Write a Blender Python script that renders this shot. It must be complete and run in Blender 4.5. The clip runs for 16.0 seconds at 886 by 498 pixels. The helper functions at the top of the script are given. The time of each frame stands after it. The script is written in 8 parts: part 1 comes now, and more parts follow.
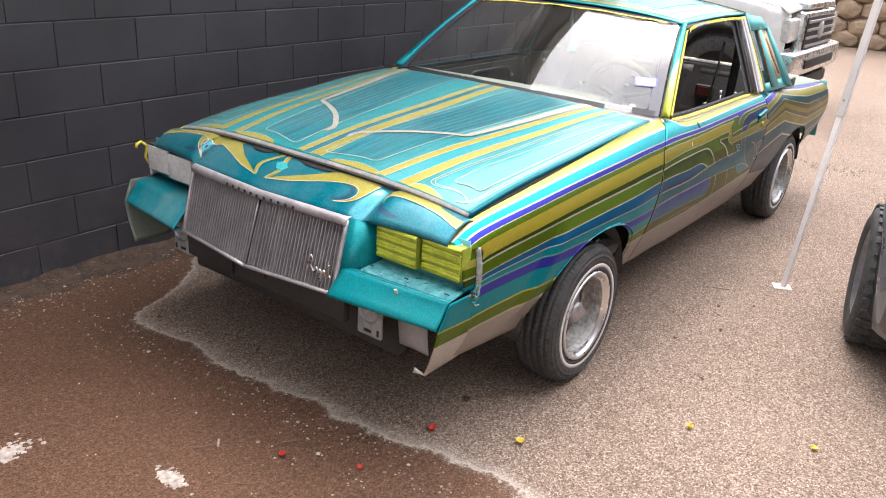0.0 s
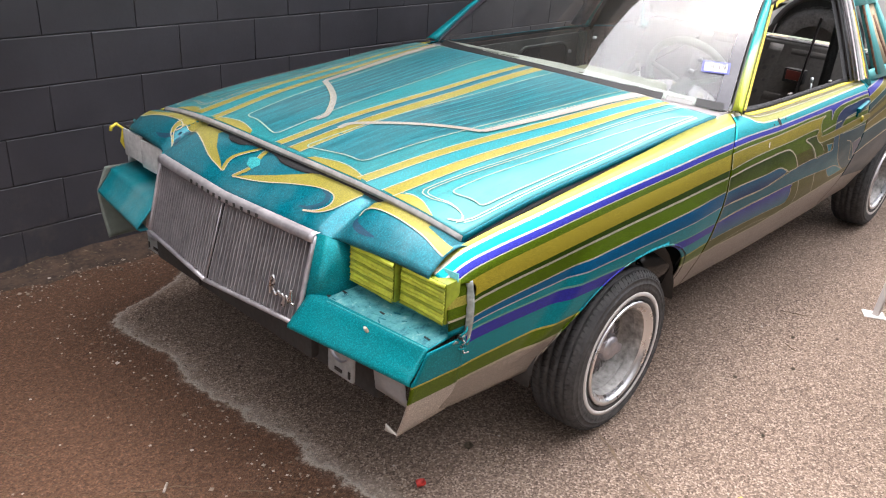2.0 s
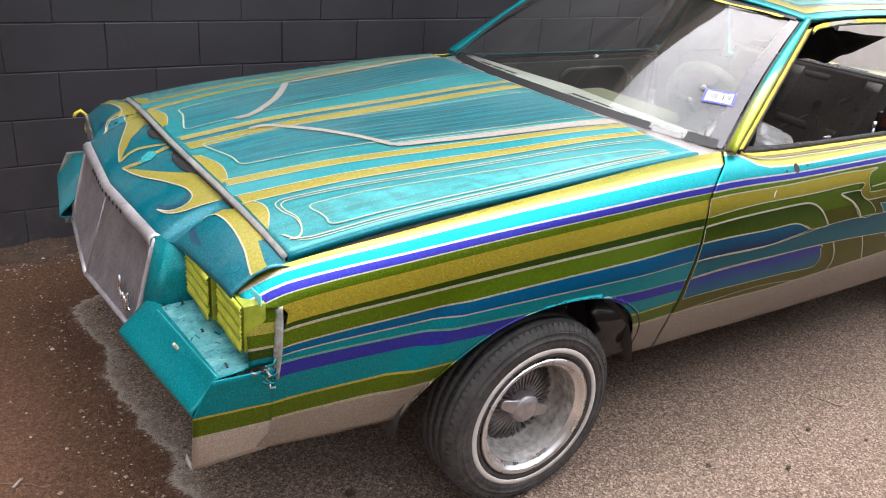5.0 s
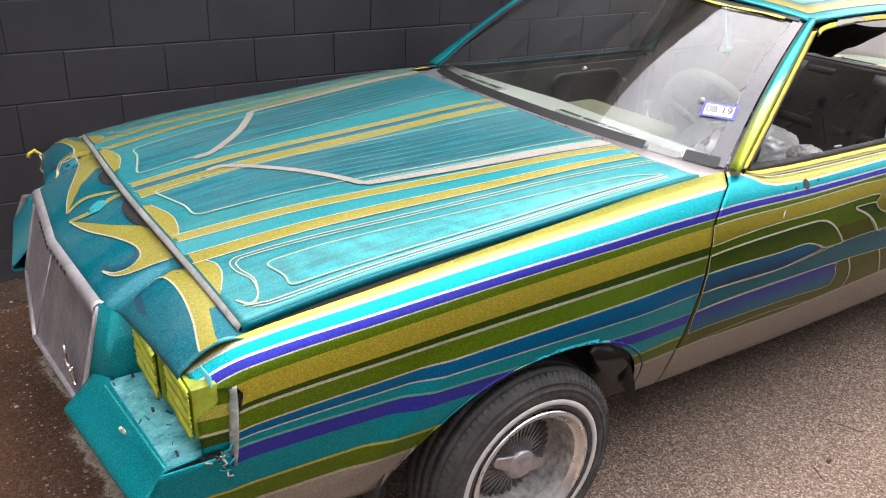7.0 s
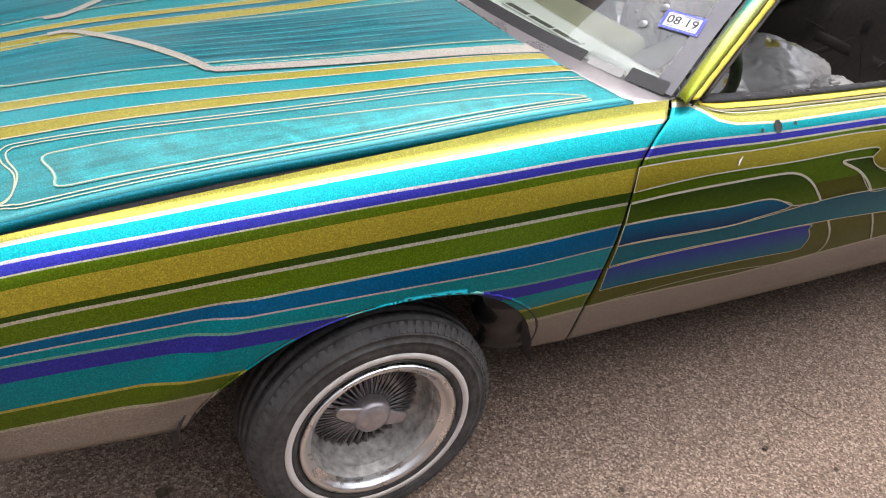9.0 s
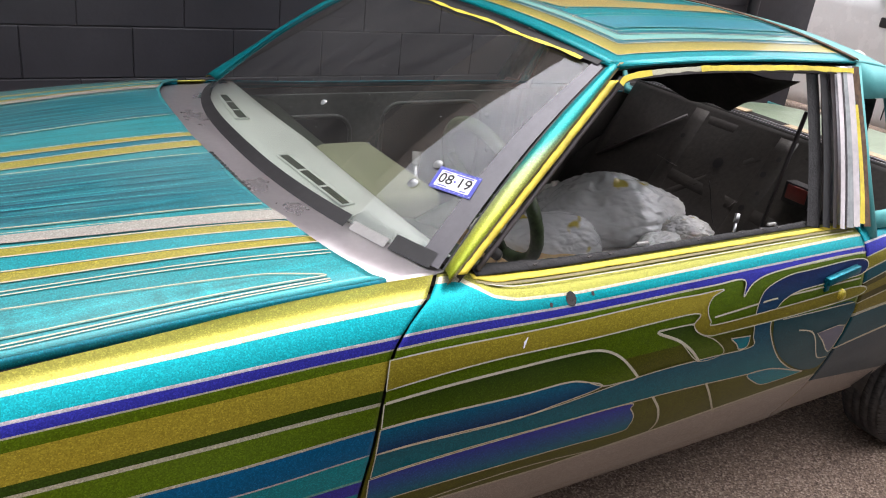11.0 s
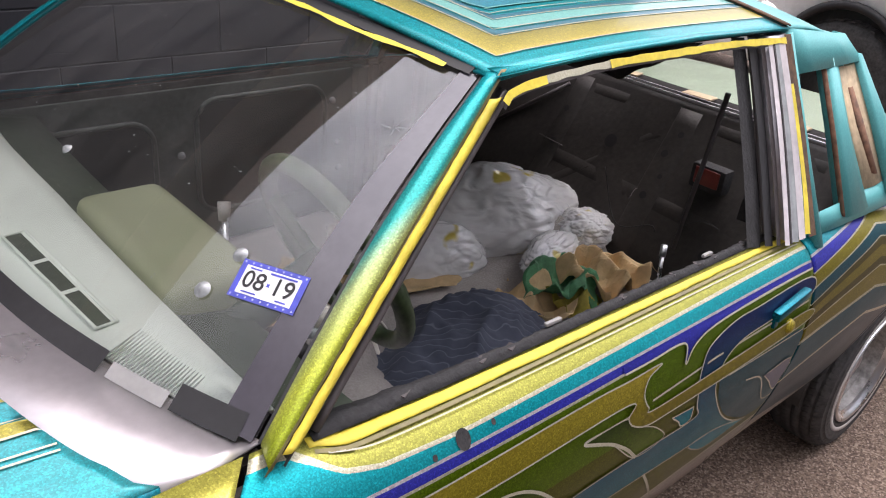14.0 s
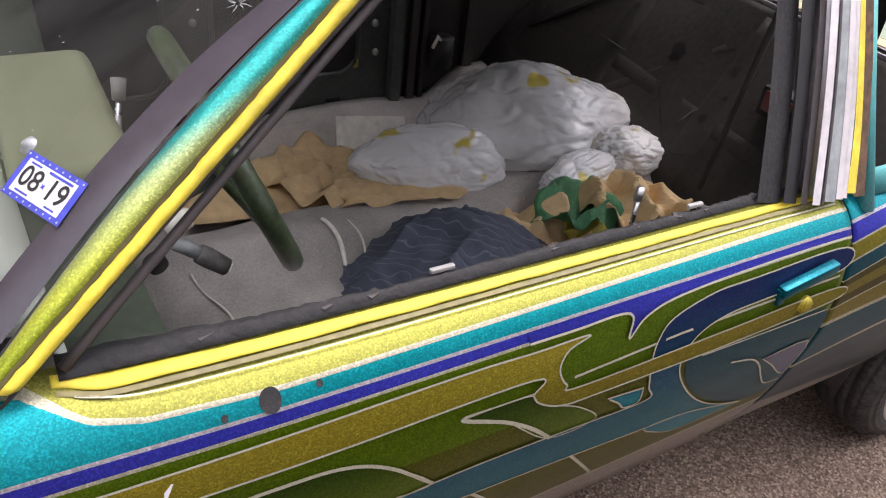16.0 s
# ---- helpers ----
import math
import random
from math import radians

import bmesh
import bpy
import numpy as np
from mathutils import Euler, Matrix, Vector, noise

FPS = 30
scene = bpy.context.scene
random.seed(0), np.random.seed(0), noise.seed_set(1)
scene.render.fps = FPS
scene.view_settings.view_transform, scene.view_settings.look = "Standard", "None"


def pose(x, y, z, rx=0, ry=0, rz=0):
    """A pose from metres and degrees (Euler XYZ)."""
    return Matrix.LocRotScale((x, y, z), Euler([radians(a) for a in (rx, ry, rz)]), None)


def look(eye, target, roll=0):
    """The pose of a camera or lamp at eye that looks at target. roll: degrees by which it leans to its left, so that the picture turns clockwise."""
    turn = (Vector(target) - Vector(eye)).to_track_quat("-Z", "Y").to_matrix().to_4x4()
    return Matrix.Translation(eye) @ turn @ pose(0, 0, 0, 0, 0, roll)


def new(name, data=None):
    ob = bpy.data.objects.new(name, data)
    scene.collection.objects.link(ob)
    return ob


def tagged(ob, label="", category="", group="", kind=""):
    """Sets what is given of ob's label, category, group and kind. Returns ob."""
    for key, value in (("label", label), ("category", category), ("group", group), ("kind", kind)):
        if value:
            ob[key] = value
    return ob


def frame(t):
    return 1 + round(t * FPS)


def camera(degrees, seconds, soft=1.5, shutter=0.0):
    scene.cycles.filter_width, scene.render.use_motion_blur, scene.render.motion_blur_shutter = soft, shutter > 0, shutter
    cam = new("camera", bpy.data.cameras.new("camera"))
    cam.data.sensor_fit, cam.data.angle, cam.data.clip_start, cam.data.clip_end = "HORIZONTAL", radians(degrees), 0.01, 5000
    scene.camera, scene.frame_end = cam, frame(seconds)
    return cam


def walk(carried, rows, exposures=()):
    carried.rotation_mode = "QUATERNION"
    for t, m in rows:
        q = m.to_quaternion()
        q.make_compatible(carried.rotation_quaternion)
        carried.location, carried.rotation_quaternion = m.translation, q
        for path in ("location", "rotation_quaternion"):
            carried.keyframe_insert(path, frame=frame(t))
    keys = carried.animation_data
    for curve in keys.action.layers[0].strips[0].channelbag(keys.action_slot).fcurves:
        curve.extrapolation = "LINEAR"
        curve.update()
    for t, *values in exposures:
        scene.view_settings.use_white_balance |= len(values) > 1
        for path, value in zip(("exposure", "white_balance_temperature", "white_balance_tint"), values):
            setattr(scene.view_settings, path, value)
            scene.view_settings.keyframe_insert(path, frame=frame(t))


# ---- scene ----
cam = camera(58.0, 16.0, soft=1.1)
PATH = [
    (0, (-2.631, -2.062, 1.687), (-1.136, -0.968, 0.932), 3.7),
    (0.5, (-2.47, -2.097, 1.707), (-1.013, -0.929, 0.989), 3.0),
    (1, (-2.32, -2.105, 1.698), (-0.978, -0.863, 0.887), 4.1),
    (1.5, (-2.18, -1.984, 1.66), (-0.828, -0.768, 0.827), 6.3),
    (2, (-2.055, -1.915, 1.649), (-0.711, -0.693, 0.811), 3.8),
    (2.5, (-1.861, -2.04, 1.653), (-0.712, -0.638, 0.808), 5.4),
    (3, (-1.693, -2.114, 1.645), (-0.672, -0.642, 0.756), 6.1),
    (3.5, (-1.535, -2.064, 1.636), (-0.403, -0.67, 0.757), 7.1),
    (4, (-1.431, -2.085, 1.652), (-0.264, -0.676, 0.844), 5.6),
    (4.2, (-1.396, -2.166, 1.629), (-0.302, -0.69, 0.841), 6.6),
    (6.3, (-1.173, -2.233, 1.581), (-0.198, -0.698, 0.748), 3.0),
    (6.5, (-1.149, -2.19, 1.607), (-0.211, -0.64, 0.761), 2.7),
    (7, (-1.116, -2.056, 1.639), (-0.091, -0.55, 0.813), 2.3),
    (7.5, (-1.054, -2.0, 1.612), (0.062, -0.54, 0.822), 2.6),
    (8, (-0.864, -2.037, 1.615), (0.174, -0.535, 0.799), 4.2),
    (8.5, (-0.699, -2.057, 1.605), (0.268, -0.565, 0.688), 5.7),
    (9, (-0.551, -1.995, 1.582), (0.29, -0.534, 0.506), 6.8),
    (9.5, (-0.44, -1.893, 1.563), (0.552, -0.497, 0.532), 7.4),
    (10, (-0.184, -1.932, 1.584), (0.775, -0.459, 0.629), 8.6),
    (10.2, (-0.101, -1.945, 1.583), (0.847, -0.443, 0.664), 9.1),
    (12.3, (0.028, -1.643, 1.652), (1.147, -0.162, 0.908), 3.4),
    (12.5, (0.084, -1.617, 1.651), (1.204, -0.14, 0.9), 3.4),
    (13, (0.254, -1.567, 1.648), (1.361, -0.08, 0.898), 4.7),
    (13.5, (0.345, -1.495, 1.617), (1.432, -0.073, 0.727), 4.9),
    (14, (0.36, -1.396, 1.61), (1.59, -0.111, 0.694), 5.9),
    (14.5, (0.395, -1.351, 1.603), (1.682, -0.155, 0.648), 6.7),
    (15, (0.538, -1.354, 1.597), (1.696, -0.068, 0.593), 6.5),
    (15.5, (0.722, -1.387, 1.587), (1.739, -0.014, 0.546), 8.9),
    (16, (0.784, -1.419, 1.567), (1.679, -0.071, 0.391), 7.6),
]
walk(cam, [(t, look(eye, target, roll)) for t, eye, target, roll in PATH], exposures=((0.0, 0.34, 6500, 12), (3.0, 0.26, 6500, 12), (6.5, 0.14, 6500, 12), (10.0, -0.08, 6500, 12), (13.0, -0.24, 6500, 18), (15.0, -0.22, 6500, 18), (16.0, -0.04, 6500, 18)))

# ---------------------------------------------------------------- world and light
SUN_AZ, SUN_EL = 24.0, 66.0
world = bpy.data.worlds.new("overcast_sky")
scene.world = world
world.use_nodes = True
wn, wl = world.node_tree.nodes, world.node_tree.links
wn.clear()
sky = wn.new("ShaderNodeTexSky")
sky.sky_type, sky.sun_disc = "NISHITA", False
sky.sun_elevation, sky.sun_rotation = radians(SUN_EL), radians(90 - SUN_AZ)
sky.dust_density, sky.ozone_density, sky.air_density = 4.0, 1.0, 1.0
# broken cloud over the blue: grey-white sheets with soft brighter openings
wtc = wn.new("ShaderNodeTexCoord")
wmap = wn.new("ShaderNodeMapping")
wmap.inputs["Scale"].default_value = (1.0, 1.0, 2.2)
wno = wn.new("ShaderNodeTexNoise")
wno.inputs["Scale"].default_value, wno.inputs["Detail"].default_value = 3.4, 7.0
wramp = wn.new("ShaderNodeValToRGB")
wramp.color_ramp.elements[0].position, wramp.color_ramp.elements[0].color = 0.36, (6.6, 6.75, 7.1, 1)
wramp.color_ramp.elements[1].position, wramp.color_ramp.elements[1].color = 0.66, (13.0, 13.0, 13.2, 1)
wmix = wn.new("ShaderNodeMixRGB")
wmix.inputs["Fac"].default_value = 0.8
wbg, wout = wn.new("ShaderNodeBackground"), wn.new("ShaderNodeOutputWorld")
wbg.inputs["Strength"].default_value = 0.15
wl.new(wtc.outputs["Generated"], wmap.inputs["Vector"])
wl.new(wmap.outputs["Vector"], wno.inputs["Vector"])
wl.new(wno.outputs["Fac"], wramp.inputs["Fac"])
wl.new(sky.outputs["Color"], wmix.inputs["Color1"])
wl.new(wramp.outputs["Color"], wmix.inputs["Color2"])
# thin cloud glows round the sun behind it
wdot = wn.new("ShaderNodeVectorMath")
wdot.operation = "DOT_PRODUCT"
wdot.inputs[1].default_value = (math.cos(radians(SUN_EL)) * math.cos(radians(SUN_AZ)), math.cos(radians(SUN_EL)) * math.sin(radians(SUN_AZ)), math.sin(radians(SUN_EL)))
wl.new(wtc.outputs["Generated"], wdot.inputs[0])
wglow = wn.new("ShaderNodeMapRange")
wglow.interpolation_type = "SMOOTHSTEP"
wglow.inputs["From Min"].default_value, wglow.inputs["From Max"].default_value = 0.45, 1.0
wglow.inputs["To Min"].default_value, wglow.inputs["To Max"].default_value = 1.0, 4.5
wl.new(wdot.outputs["Value"], wglow.inputs["Value"])
wmul = wn.new("ShaderNodeVectorMath")
wmul.operation = "SCALE"
wl.new(wmix.outputs["Color"], wmul.inputs[0])
wl.new(wglow.outputs["Result"], wmul.inputs["Scale"])
wl.new(wmul.outputs["Vector"], wbg.inputs["Color"])
wl.new(wbg.outputs["Background"], wout.inputs["Surface"])

sun_data = bpy.data.lights.new("sun", "SUN")
sun_data.energy, sun_data.angle, sun_data.color = 1.0, radians(14), (1.0, 0.96, 0.9)
sun = new("sun", sun_data)
sun.matrix_world = look((0, 0, 10), (-10 * math.cos(radians(SUN_EL)) * math.cos(radians(SUN_AZ)),
                                      -10 * math.cos(radians(SUN_EL)) * math.sin(radians(SUN_AZ)), 10 - 10 * math.sin(radians(SUN_EL))))


# ---------------------------------------------------------------- materials
def material(name, rough=0.5, metal=0.0, coat=0.0, spec=0.5):
    m = bpy.data.materials.new(name)
    m.use_nodes = True
    b = m.node_tree.nodes["Principled BSDF"]
    b.inputs["Roughness"].default_value, b.inputs["Metallic"].default_value = rough, metal
    b.inputs["Coat Weight"].default_value, b.inputs["Coat Roughness"].default_value = coat, 0.06
    b.inputs["Specular IOR Level"].default_value = spec
    return m, m.node_tree.nodes, m.node_tree.links, b


def noise_tex(nd, ln, scale, detail=4.0, rough=0.55, coords="Object", stretch=None):
    tc, n = nd.new("ShaderNodeTexCoord"), nd.new("ShaderNodeTexNoise")
    n.inputs["Scale"].default_value, n.inputs["Detail"].default_value, n.inputs["Roughness"].default_value = scale, detail, rough
    if stretch:
        mp = nd.new("ShaderNodeMapping")
        mp.inputs["Scale"].default_value = stretch
        ln.new(tc.outputs[coords], mp.inputs["Vector"])
        ln.new(mp.outputs["Vector"], n.inputs["Vector"])
    else:
        ln.new(tc.outputs[coords], n.inputs["Vector"])
    return n


def ramp(nd, ln, src, stops, interp="LINEAR"):
    r = nd.new("ShaderNodeValToRGB")
    r.color_ramp.interpolation = interp
    el = r.color_ramp.elements
    while len(el) < len(stops):
        el.new(1.0)
    for e, (p, c) in zip(el, stops):
        e.position, e.color = p, (c, c, c, 1) if isinstance(c, (int, float)) else (*c, 1)
    ln.new(src, r.inputs["Fac"])
    return r


def mixc(nd, ln, a, b, fac, mode="MIX"):
    m = nd.new("ShaderNodeMixRGB")
    m.blend_type = mode
    for s, v in zip(("Color1", "Color2", "Fac"), (a, b, fac)):
        if isinstance(v, tuple):
            m.inputs[s].default_value = (*v, 1)
        elif isinstance(v, (int, float)):
            m.inputs[s].default_value = v
        else:
            ln.new(v, m.inputs[s])
    return m.outputs["Color"]


def bump(nd, ln, b, src, strength, dist=0.01, then=None):
    n = nd.new("ShaderNodeBump")
    n.inputs["Strength"].default_value, n.inputs["Distance"].default_value = strength, dist
    ln.new(src, n.inputs["Height"])
    if then is not None:
        ln.new(then, n.inputs["Normal"])
    ln.new(n.outputs["Normal"], b.inputs["Normal"])
    return n.outputs["Normal"]


def plain(name, color, rough=0.5, metal=0.0, coat=0.0, vary=0.25, scale=6.0, relief=0.0, fine=60.0, spec=0.5):
    """A surface of one colour, with stains at a large scale and grain at a small one."""
    m, nd, ln, b = material(name, rough, metal, coat, spec)
    big, small = noise_tex(nd, ln, scale, 5.0), noise_tex(nd, ln, fine, 3.0)
    f = mixc(nd, ln, big.outputs["Fac"], small.outputs["Fac"], 0.4)
    lo, hi = tuple(c * (1 - vary) for c in color), tuple(min(1, c * (1 + vary)) for c in color)
    r = ramp(nd, ln, f, [(0.32, lo), (0.68, hi)])
    ln.new(r.outputs["Color"], b.inputs["Base Color"])
    rr = ramp(nd, ln, big.outputs["Fac"], [(0.3, max(0.03, rough - 0.08)), (0.7, min(1, rough + 0.08))])
    ln.new(rr.outputs["Color"], b.inputs["Roughness"])
    if relief:
        bump(nd, ln, b, small.outputs["Fac"], relief, 0.004)
    return m


def flake_finish(nd, ln, b, color, fac=0.6, dust=0.02, base=0.0):
    """Metal flake under clear coat: sparkling grain in the colour, orange peel, and a light film of dust."""
    grain = nd.new("ShaderNodeTexVoronoi")
    tc = nd.new("ShaderNodeTexCoord")
    grain.inputs["Scale"].default_value = 520.0
    ln.new(tc.outputs["Object"], grain.inputs["Vector"])
    sep = nd.new("ShaderNodeSeparateColor")
    ln.new(grain.outputs["Color"], sep.inputs["Color"])
    g = ramp(nd, ln, sep.outputs[0], [(0.0, 0.55), (0.6, 0.92), (0.9, 1.25), (1.0, 1.7)])
    c = mixc(nd, ln, color, g.outputs["Color"], fac, "MULTIPLY")
    mottle = noise_tex(nd, ln, 320.0, 3.0, 0.7)
    c = mixc(nd, ln, c, ramp(nd, ln, mottle.outputs["Fac"], [(0.30, 0.75), (0.5, 1.0), (0.72, 1.35)]).outputs["Color"], 0.5, "MULTIPLY")
    film = noise_tex(nd, ln, 3.5, 6.0, 0.65, stretch=(0.6, 1.6, 1.6))
    fr = ramp(nd, ln, film.outputs["Fac"], [(0.36, base), (0.70, base + dust)])
    c = mixc(nd, ln, c, (0.42, 0.42, 0.38), fr.outputs["Color"])
    ln.new(c, b.inputs["Base Color"])
    rr = ramp(nd, ln, film.outputs["Fac"], [(0.35, 0.30), (0.75, 0.46)])
    ln.new(rr.outputs["Color"], b.inputs["Roughness"])
    peel = noise_tex(nd, ln, 130.0, 2.0)
    bump(nd, ln, b, peel.outputs["Fac"], 0.06, 0.002)


def paint(name, color, metal=0.4, coat=0.3, fac=0.7, dust=0.02):
    m, nd, ln, b = material(name, 0.36, metal, coat, 0.06)
    rgb = nd.new("ShaderNodeRGB")
    rgb.outputs[0].default_value = (*color, 1)
    flake_finish(nd, ln, b, rgb.outputs[0], fac, dust)
    return m


def striped(name, bands, metal=0.55, coat=0.05, grain=None):
    """Paint in bands across the V of the mesh's UV map: bands of (start, colour)."""
    m, nd, ln, b = material(name, 0.36, metal, coat, 0.06)
    uv, sp = nd.new("ShaderNodeUVMap"), nd.new("ShaderNodeSeparateXYZ")
    uv.uv_map = "paint"
    ln.new(uv.outputs["UV"], sp.inputs["Vector"])
    col = ramp(nd, ln, sp.outputs["Y"], bands[:31], "CONSTANT").outputs["Color"]
    if len(bands) > 31:
        r2 = ramp(nd, ln, sp.outputs["Y"], [(0.0, bands[30][1])] + bands[31:], "CONSTANT")
        cut = nd.new("ShaderNodeMath")
        cut.operation = "GREATER_THAN"
        cut.inputs[1].default_value = bands[31][0]
        ln.new(sp.outputs["Y"], cut.inputs[0])
        col = mixc(nd, ln, col, r2.outputs["Color"], cut.outputs[0])
    if grain:
        wood = noise_tex(nd, ln, grain, 5.0, 0.6, stretch=(0.25, 3.0, 1.0))
        wr = ramp(nd, ln, wood.outputs["Fac"], [(0.3, 0.72), (0.7, 1.22)])
        col = mixc(nd, ln, col, wr.outputs["Color"], 0.8, "MULTIPLY")
    flake_finish(nd, ln, b, col, 0.6, 0.12 if grain else 0.02, 0.05 if grain else 0.0)
    return m


def striped_fade(name, stops):
    """Flake paint that fades from colour to colour along the V of the UV map."""
    m, nd, ln, b = material(name, 0.36, 0.4, 0.3, 0.12)
    uv, sp = nd.new("ShaderNodeUVMap"), nd.new("ShaderNodeSeparateXYZ")
    uv.uv_map = "paint"
    ln.new(uv.outputs["UV"], sp.inputs["Vector"])
    flake_finish(nd, ln, b, ramp(nd, ln, sp.outputs["Y"], stops).outputs["Color"])
    return m


TURQ, TURQ_D, TURQ_L = (0.0, 0.23, 0.255), (0.0, 0.15, 0.20), (0.02, 0.42, 0.44)
AQUA = (0.0, 0.26, 0.295)
GOLD, GOLD_L, OLIVE = (0.36, 0.29, 0.028), (0.38, 0.35, 0.065), (0.20, 0.17, 0.015)
GREEN, GREEN_D = (0.085, 0.14, 0.004), (0.028, 0.060, 0.004)
PURPLE, BLUE, NAVY = (0.030, 0.032, 0.30), (0.0, 0.10, 0.23), (0.005, 0.035, 0.12)
PALE, BEIGE, TEAL, SAGE = (0.44, 0.42, 0.31), (0.32, 0.285, 0.25), (0.0, 0.21, 0.25), (0.12, 0.32, 0.27)
BELT = (0.26, 0.255, 0.05)
LILAC = (0.40, 0.385, 0.40)
SLATE, KHAKI, BROWN, GOLD_M, DUSK = (0.008, 0.065, 0.085), (0.080, 0.085, 0.007), (0.07, 0.058, 0.015), (0.18, 0.145, 0.025), (0.03, 0.055, 0.072)

M_TURQ = paint("turquoise_flake_paint", TURQ)
M_TURQ_D = paint("dark_turquoise_paint", TURQ_D)
M_AQUA = paint("aqua_flake_paint", AQUA)
M_SOFT = paint("pale_turquoise_primer", (0.10, 0.36, 0.36), 0.1, 0.2, 0.15)
M_GOLD = paint("gold_flake_paint", GOLD)
M_YELLOW = plain("yellow_masking_tape", (0.68, 0.54, 0.05), 0.6, vary=0.28, scale=18, relief=0.4)
M_GREEN = paint("green_flake_paint", GREEN)
M_PURPLE = paint("purple_paint", PURPLE)
M_BLUE = paint("blue_paint", BLUE)
M_PALE = paint("pale_pinstripe_paint", PALE, 0.1, 0.6, 0.2)
M_GREYP = plain("grey_primer", (0.30, 0.29, 0.28), 0.55, vary=0.2)
M_BEIGE = plain("beige_primer", (0.40, 0.36, 0.31), 0.5, coat=0.15, vary=0.1, scale=3)
M_BLACK = plain("black_rubber_seal", (0.016, 0.015, 0.016), 0.6, vary=0.4)
M_DARK = plain("grimy_steel_and_lip_shade", (0.03, 0.028, 0.026), 0.7, vary=0.5, relief=0.3)
M_CHROME, _n, _l, _b = material("worn_chrome", 0.16, 1.0)
_b.inputs["Base Color"].default_value = (0.72, 0.72, 0.73, 1)
_k = noise_tex(_n, _l, 25.0, 6.0)
_r = ramp(_n, _l, _k.outputs["Fac"], [(0.35, 0.20), (0.7, 0.46)])
_l.new(_r.outputs["Color"], _b.inputs["Roughness"])
M_DULL = plain("dull_cast_metal", (0.42, 0.40, 0.42), 0.42, metal=0.8, vary=0.25, scale=20, relief=0.15)
M_GRILLE = plain("dull_silver_grille", (0.42, 0.39, 0.40), 0.42, metal=0.55, vary=0.25, scale=14)
M_BARREL = plain("dusty_brushed_metal", (0.27, 0.255, 0.24), 0.5, metal=0.3, vary=0.6, scale=40, relief=0.25)
M_TYRE = plain("tyre_rubber", (0.044, 0.042, 0.041), 0.72, vary=0.75, scale=26, relief=0.7, fine=70)
M_WHITEWALL = plain("whitewall_rubber", (0.52, 0.49, 0.47), 0.6, vary=0.12, scale=16)
M_DASH = plain("pale_green_dash_vinyl", (0.74, 0.80, 0.73), 0.55, vary=0.12, scale=5, relief=0.1, fine=220)
M_SEAT = plain("dusty_grey_cloth", (0.36, 0.33, 0.305), 0.9, vary=0.3, scale=7, relief=0.4, fine=180)
M_INNER = plain("bare_dark_interior_metal", (0.034, 0.029, 0.026), 0.6, vary=0.5, scale=5, relief=0.25)


def block_paint():
    """Charcoal masonry paint: uneven sheen, pinholes, pale chips, and splashed dust in the lowest courses."""
    m, nd, ln, b = material("charcoal_painted_block", 0.5)
    g = nd.new("ShaderNodeNewGeometry")

    def tex(scale, detail, rough=0.6):
        n = nd.new("ShaderNodeTexNoise")
        n.inputs["Scale"].default_value, n.inputs["Detail"].default_value, n.inputs["Roughness"].default_value = scale, detail, rough
        ln.new(g.outputs["Position"], n.inputs["Vector"])
        return n.outputs["Fac"]
    big, mid, fine = tex(1.4, 6.0), tex(9.0, 6.0, 0.7), tex(70.0, 4.0)
    col = ramp(nd, ln, big, [(0.3, (0.031, 0.029, 0.034)), (0.7, (0.056, 0.053, 0.061))]).outputs["Color"]
    chip = ramp(nd, ln, fine, [(0.70, 0.0), (0.74, 0.5)]).outputs["Color"]
    patch = ramp(nd, ln, mid, [(0.52, 0.0), (0.68, 1.0)]).outputs["Color"]
    sp = nd.new("ShaderNodeSeparateXYZ")
    ln.new(g.outputs["Position"], sp.inputs["Vector"])
    low = nd.new("ShaderNodeMapRange")
    low.inputs["From Min"].default_value, low.inputs["From Max"].default_value = 0.5, 0.02
    low.inputs["To Min"].default_value, low.inputs["To Max"].default_value = 0.0, 1.0
    ln.new(sp.outputs["Z"], low.inputs["Value"])
    splash = mixc(nd, ln, patch, low.outputs["Result"], 1.0, "MULTIPLY")
    soft = mixc(nd, ln, splash, (0.6, 0.6, 0.6), 1.0, "MULTIPLY")
    col = mixc(nd, ln, col, (0.10, 0.085, 0.075), soft)
    speck = mixc(nd, ln, chip, mixc(nd, ln, splash, (0.12, 0.12, 0.12), 0.15), 1.0, "MULTIPLY")
    col = mixc(nd, ln, col, (0.36, 0.33, 0.30), speck)
    ln.new(col, b.inputs["Base Color"])
    ln.new(ramp(nd, ln, mid, [(0.3, 0.36), (0.7, 0.6)]).outputs["Color"], b.inputs["Roughness"])
    n1 = bump(nd, ln, b, mid, 0.35, 0.004)
    bump(nd, ln, b, fine, 0.30, 0.002, n1)
    return m


M_BLOCK = block_paint()
M_SHELF = plain("black_board_and_shade", (0.022, 0.020, 0.019), 0.95, vary=0.4, spec=0.1)
M_WHITE = plain("white_car_paint", (0.78, 0.77, 0.76), 0.25, coat=0.6, vary=0.04)


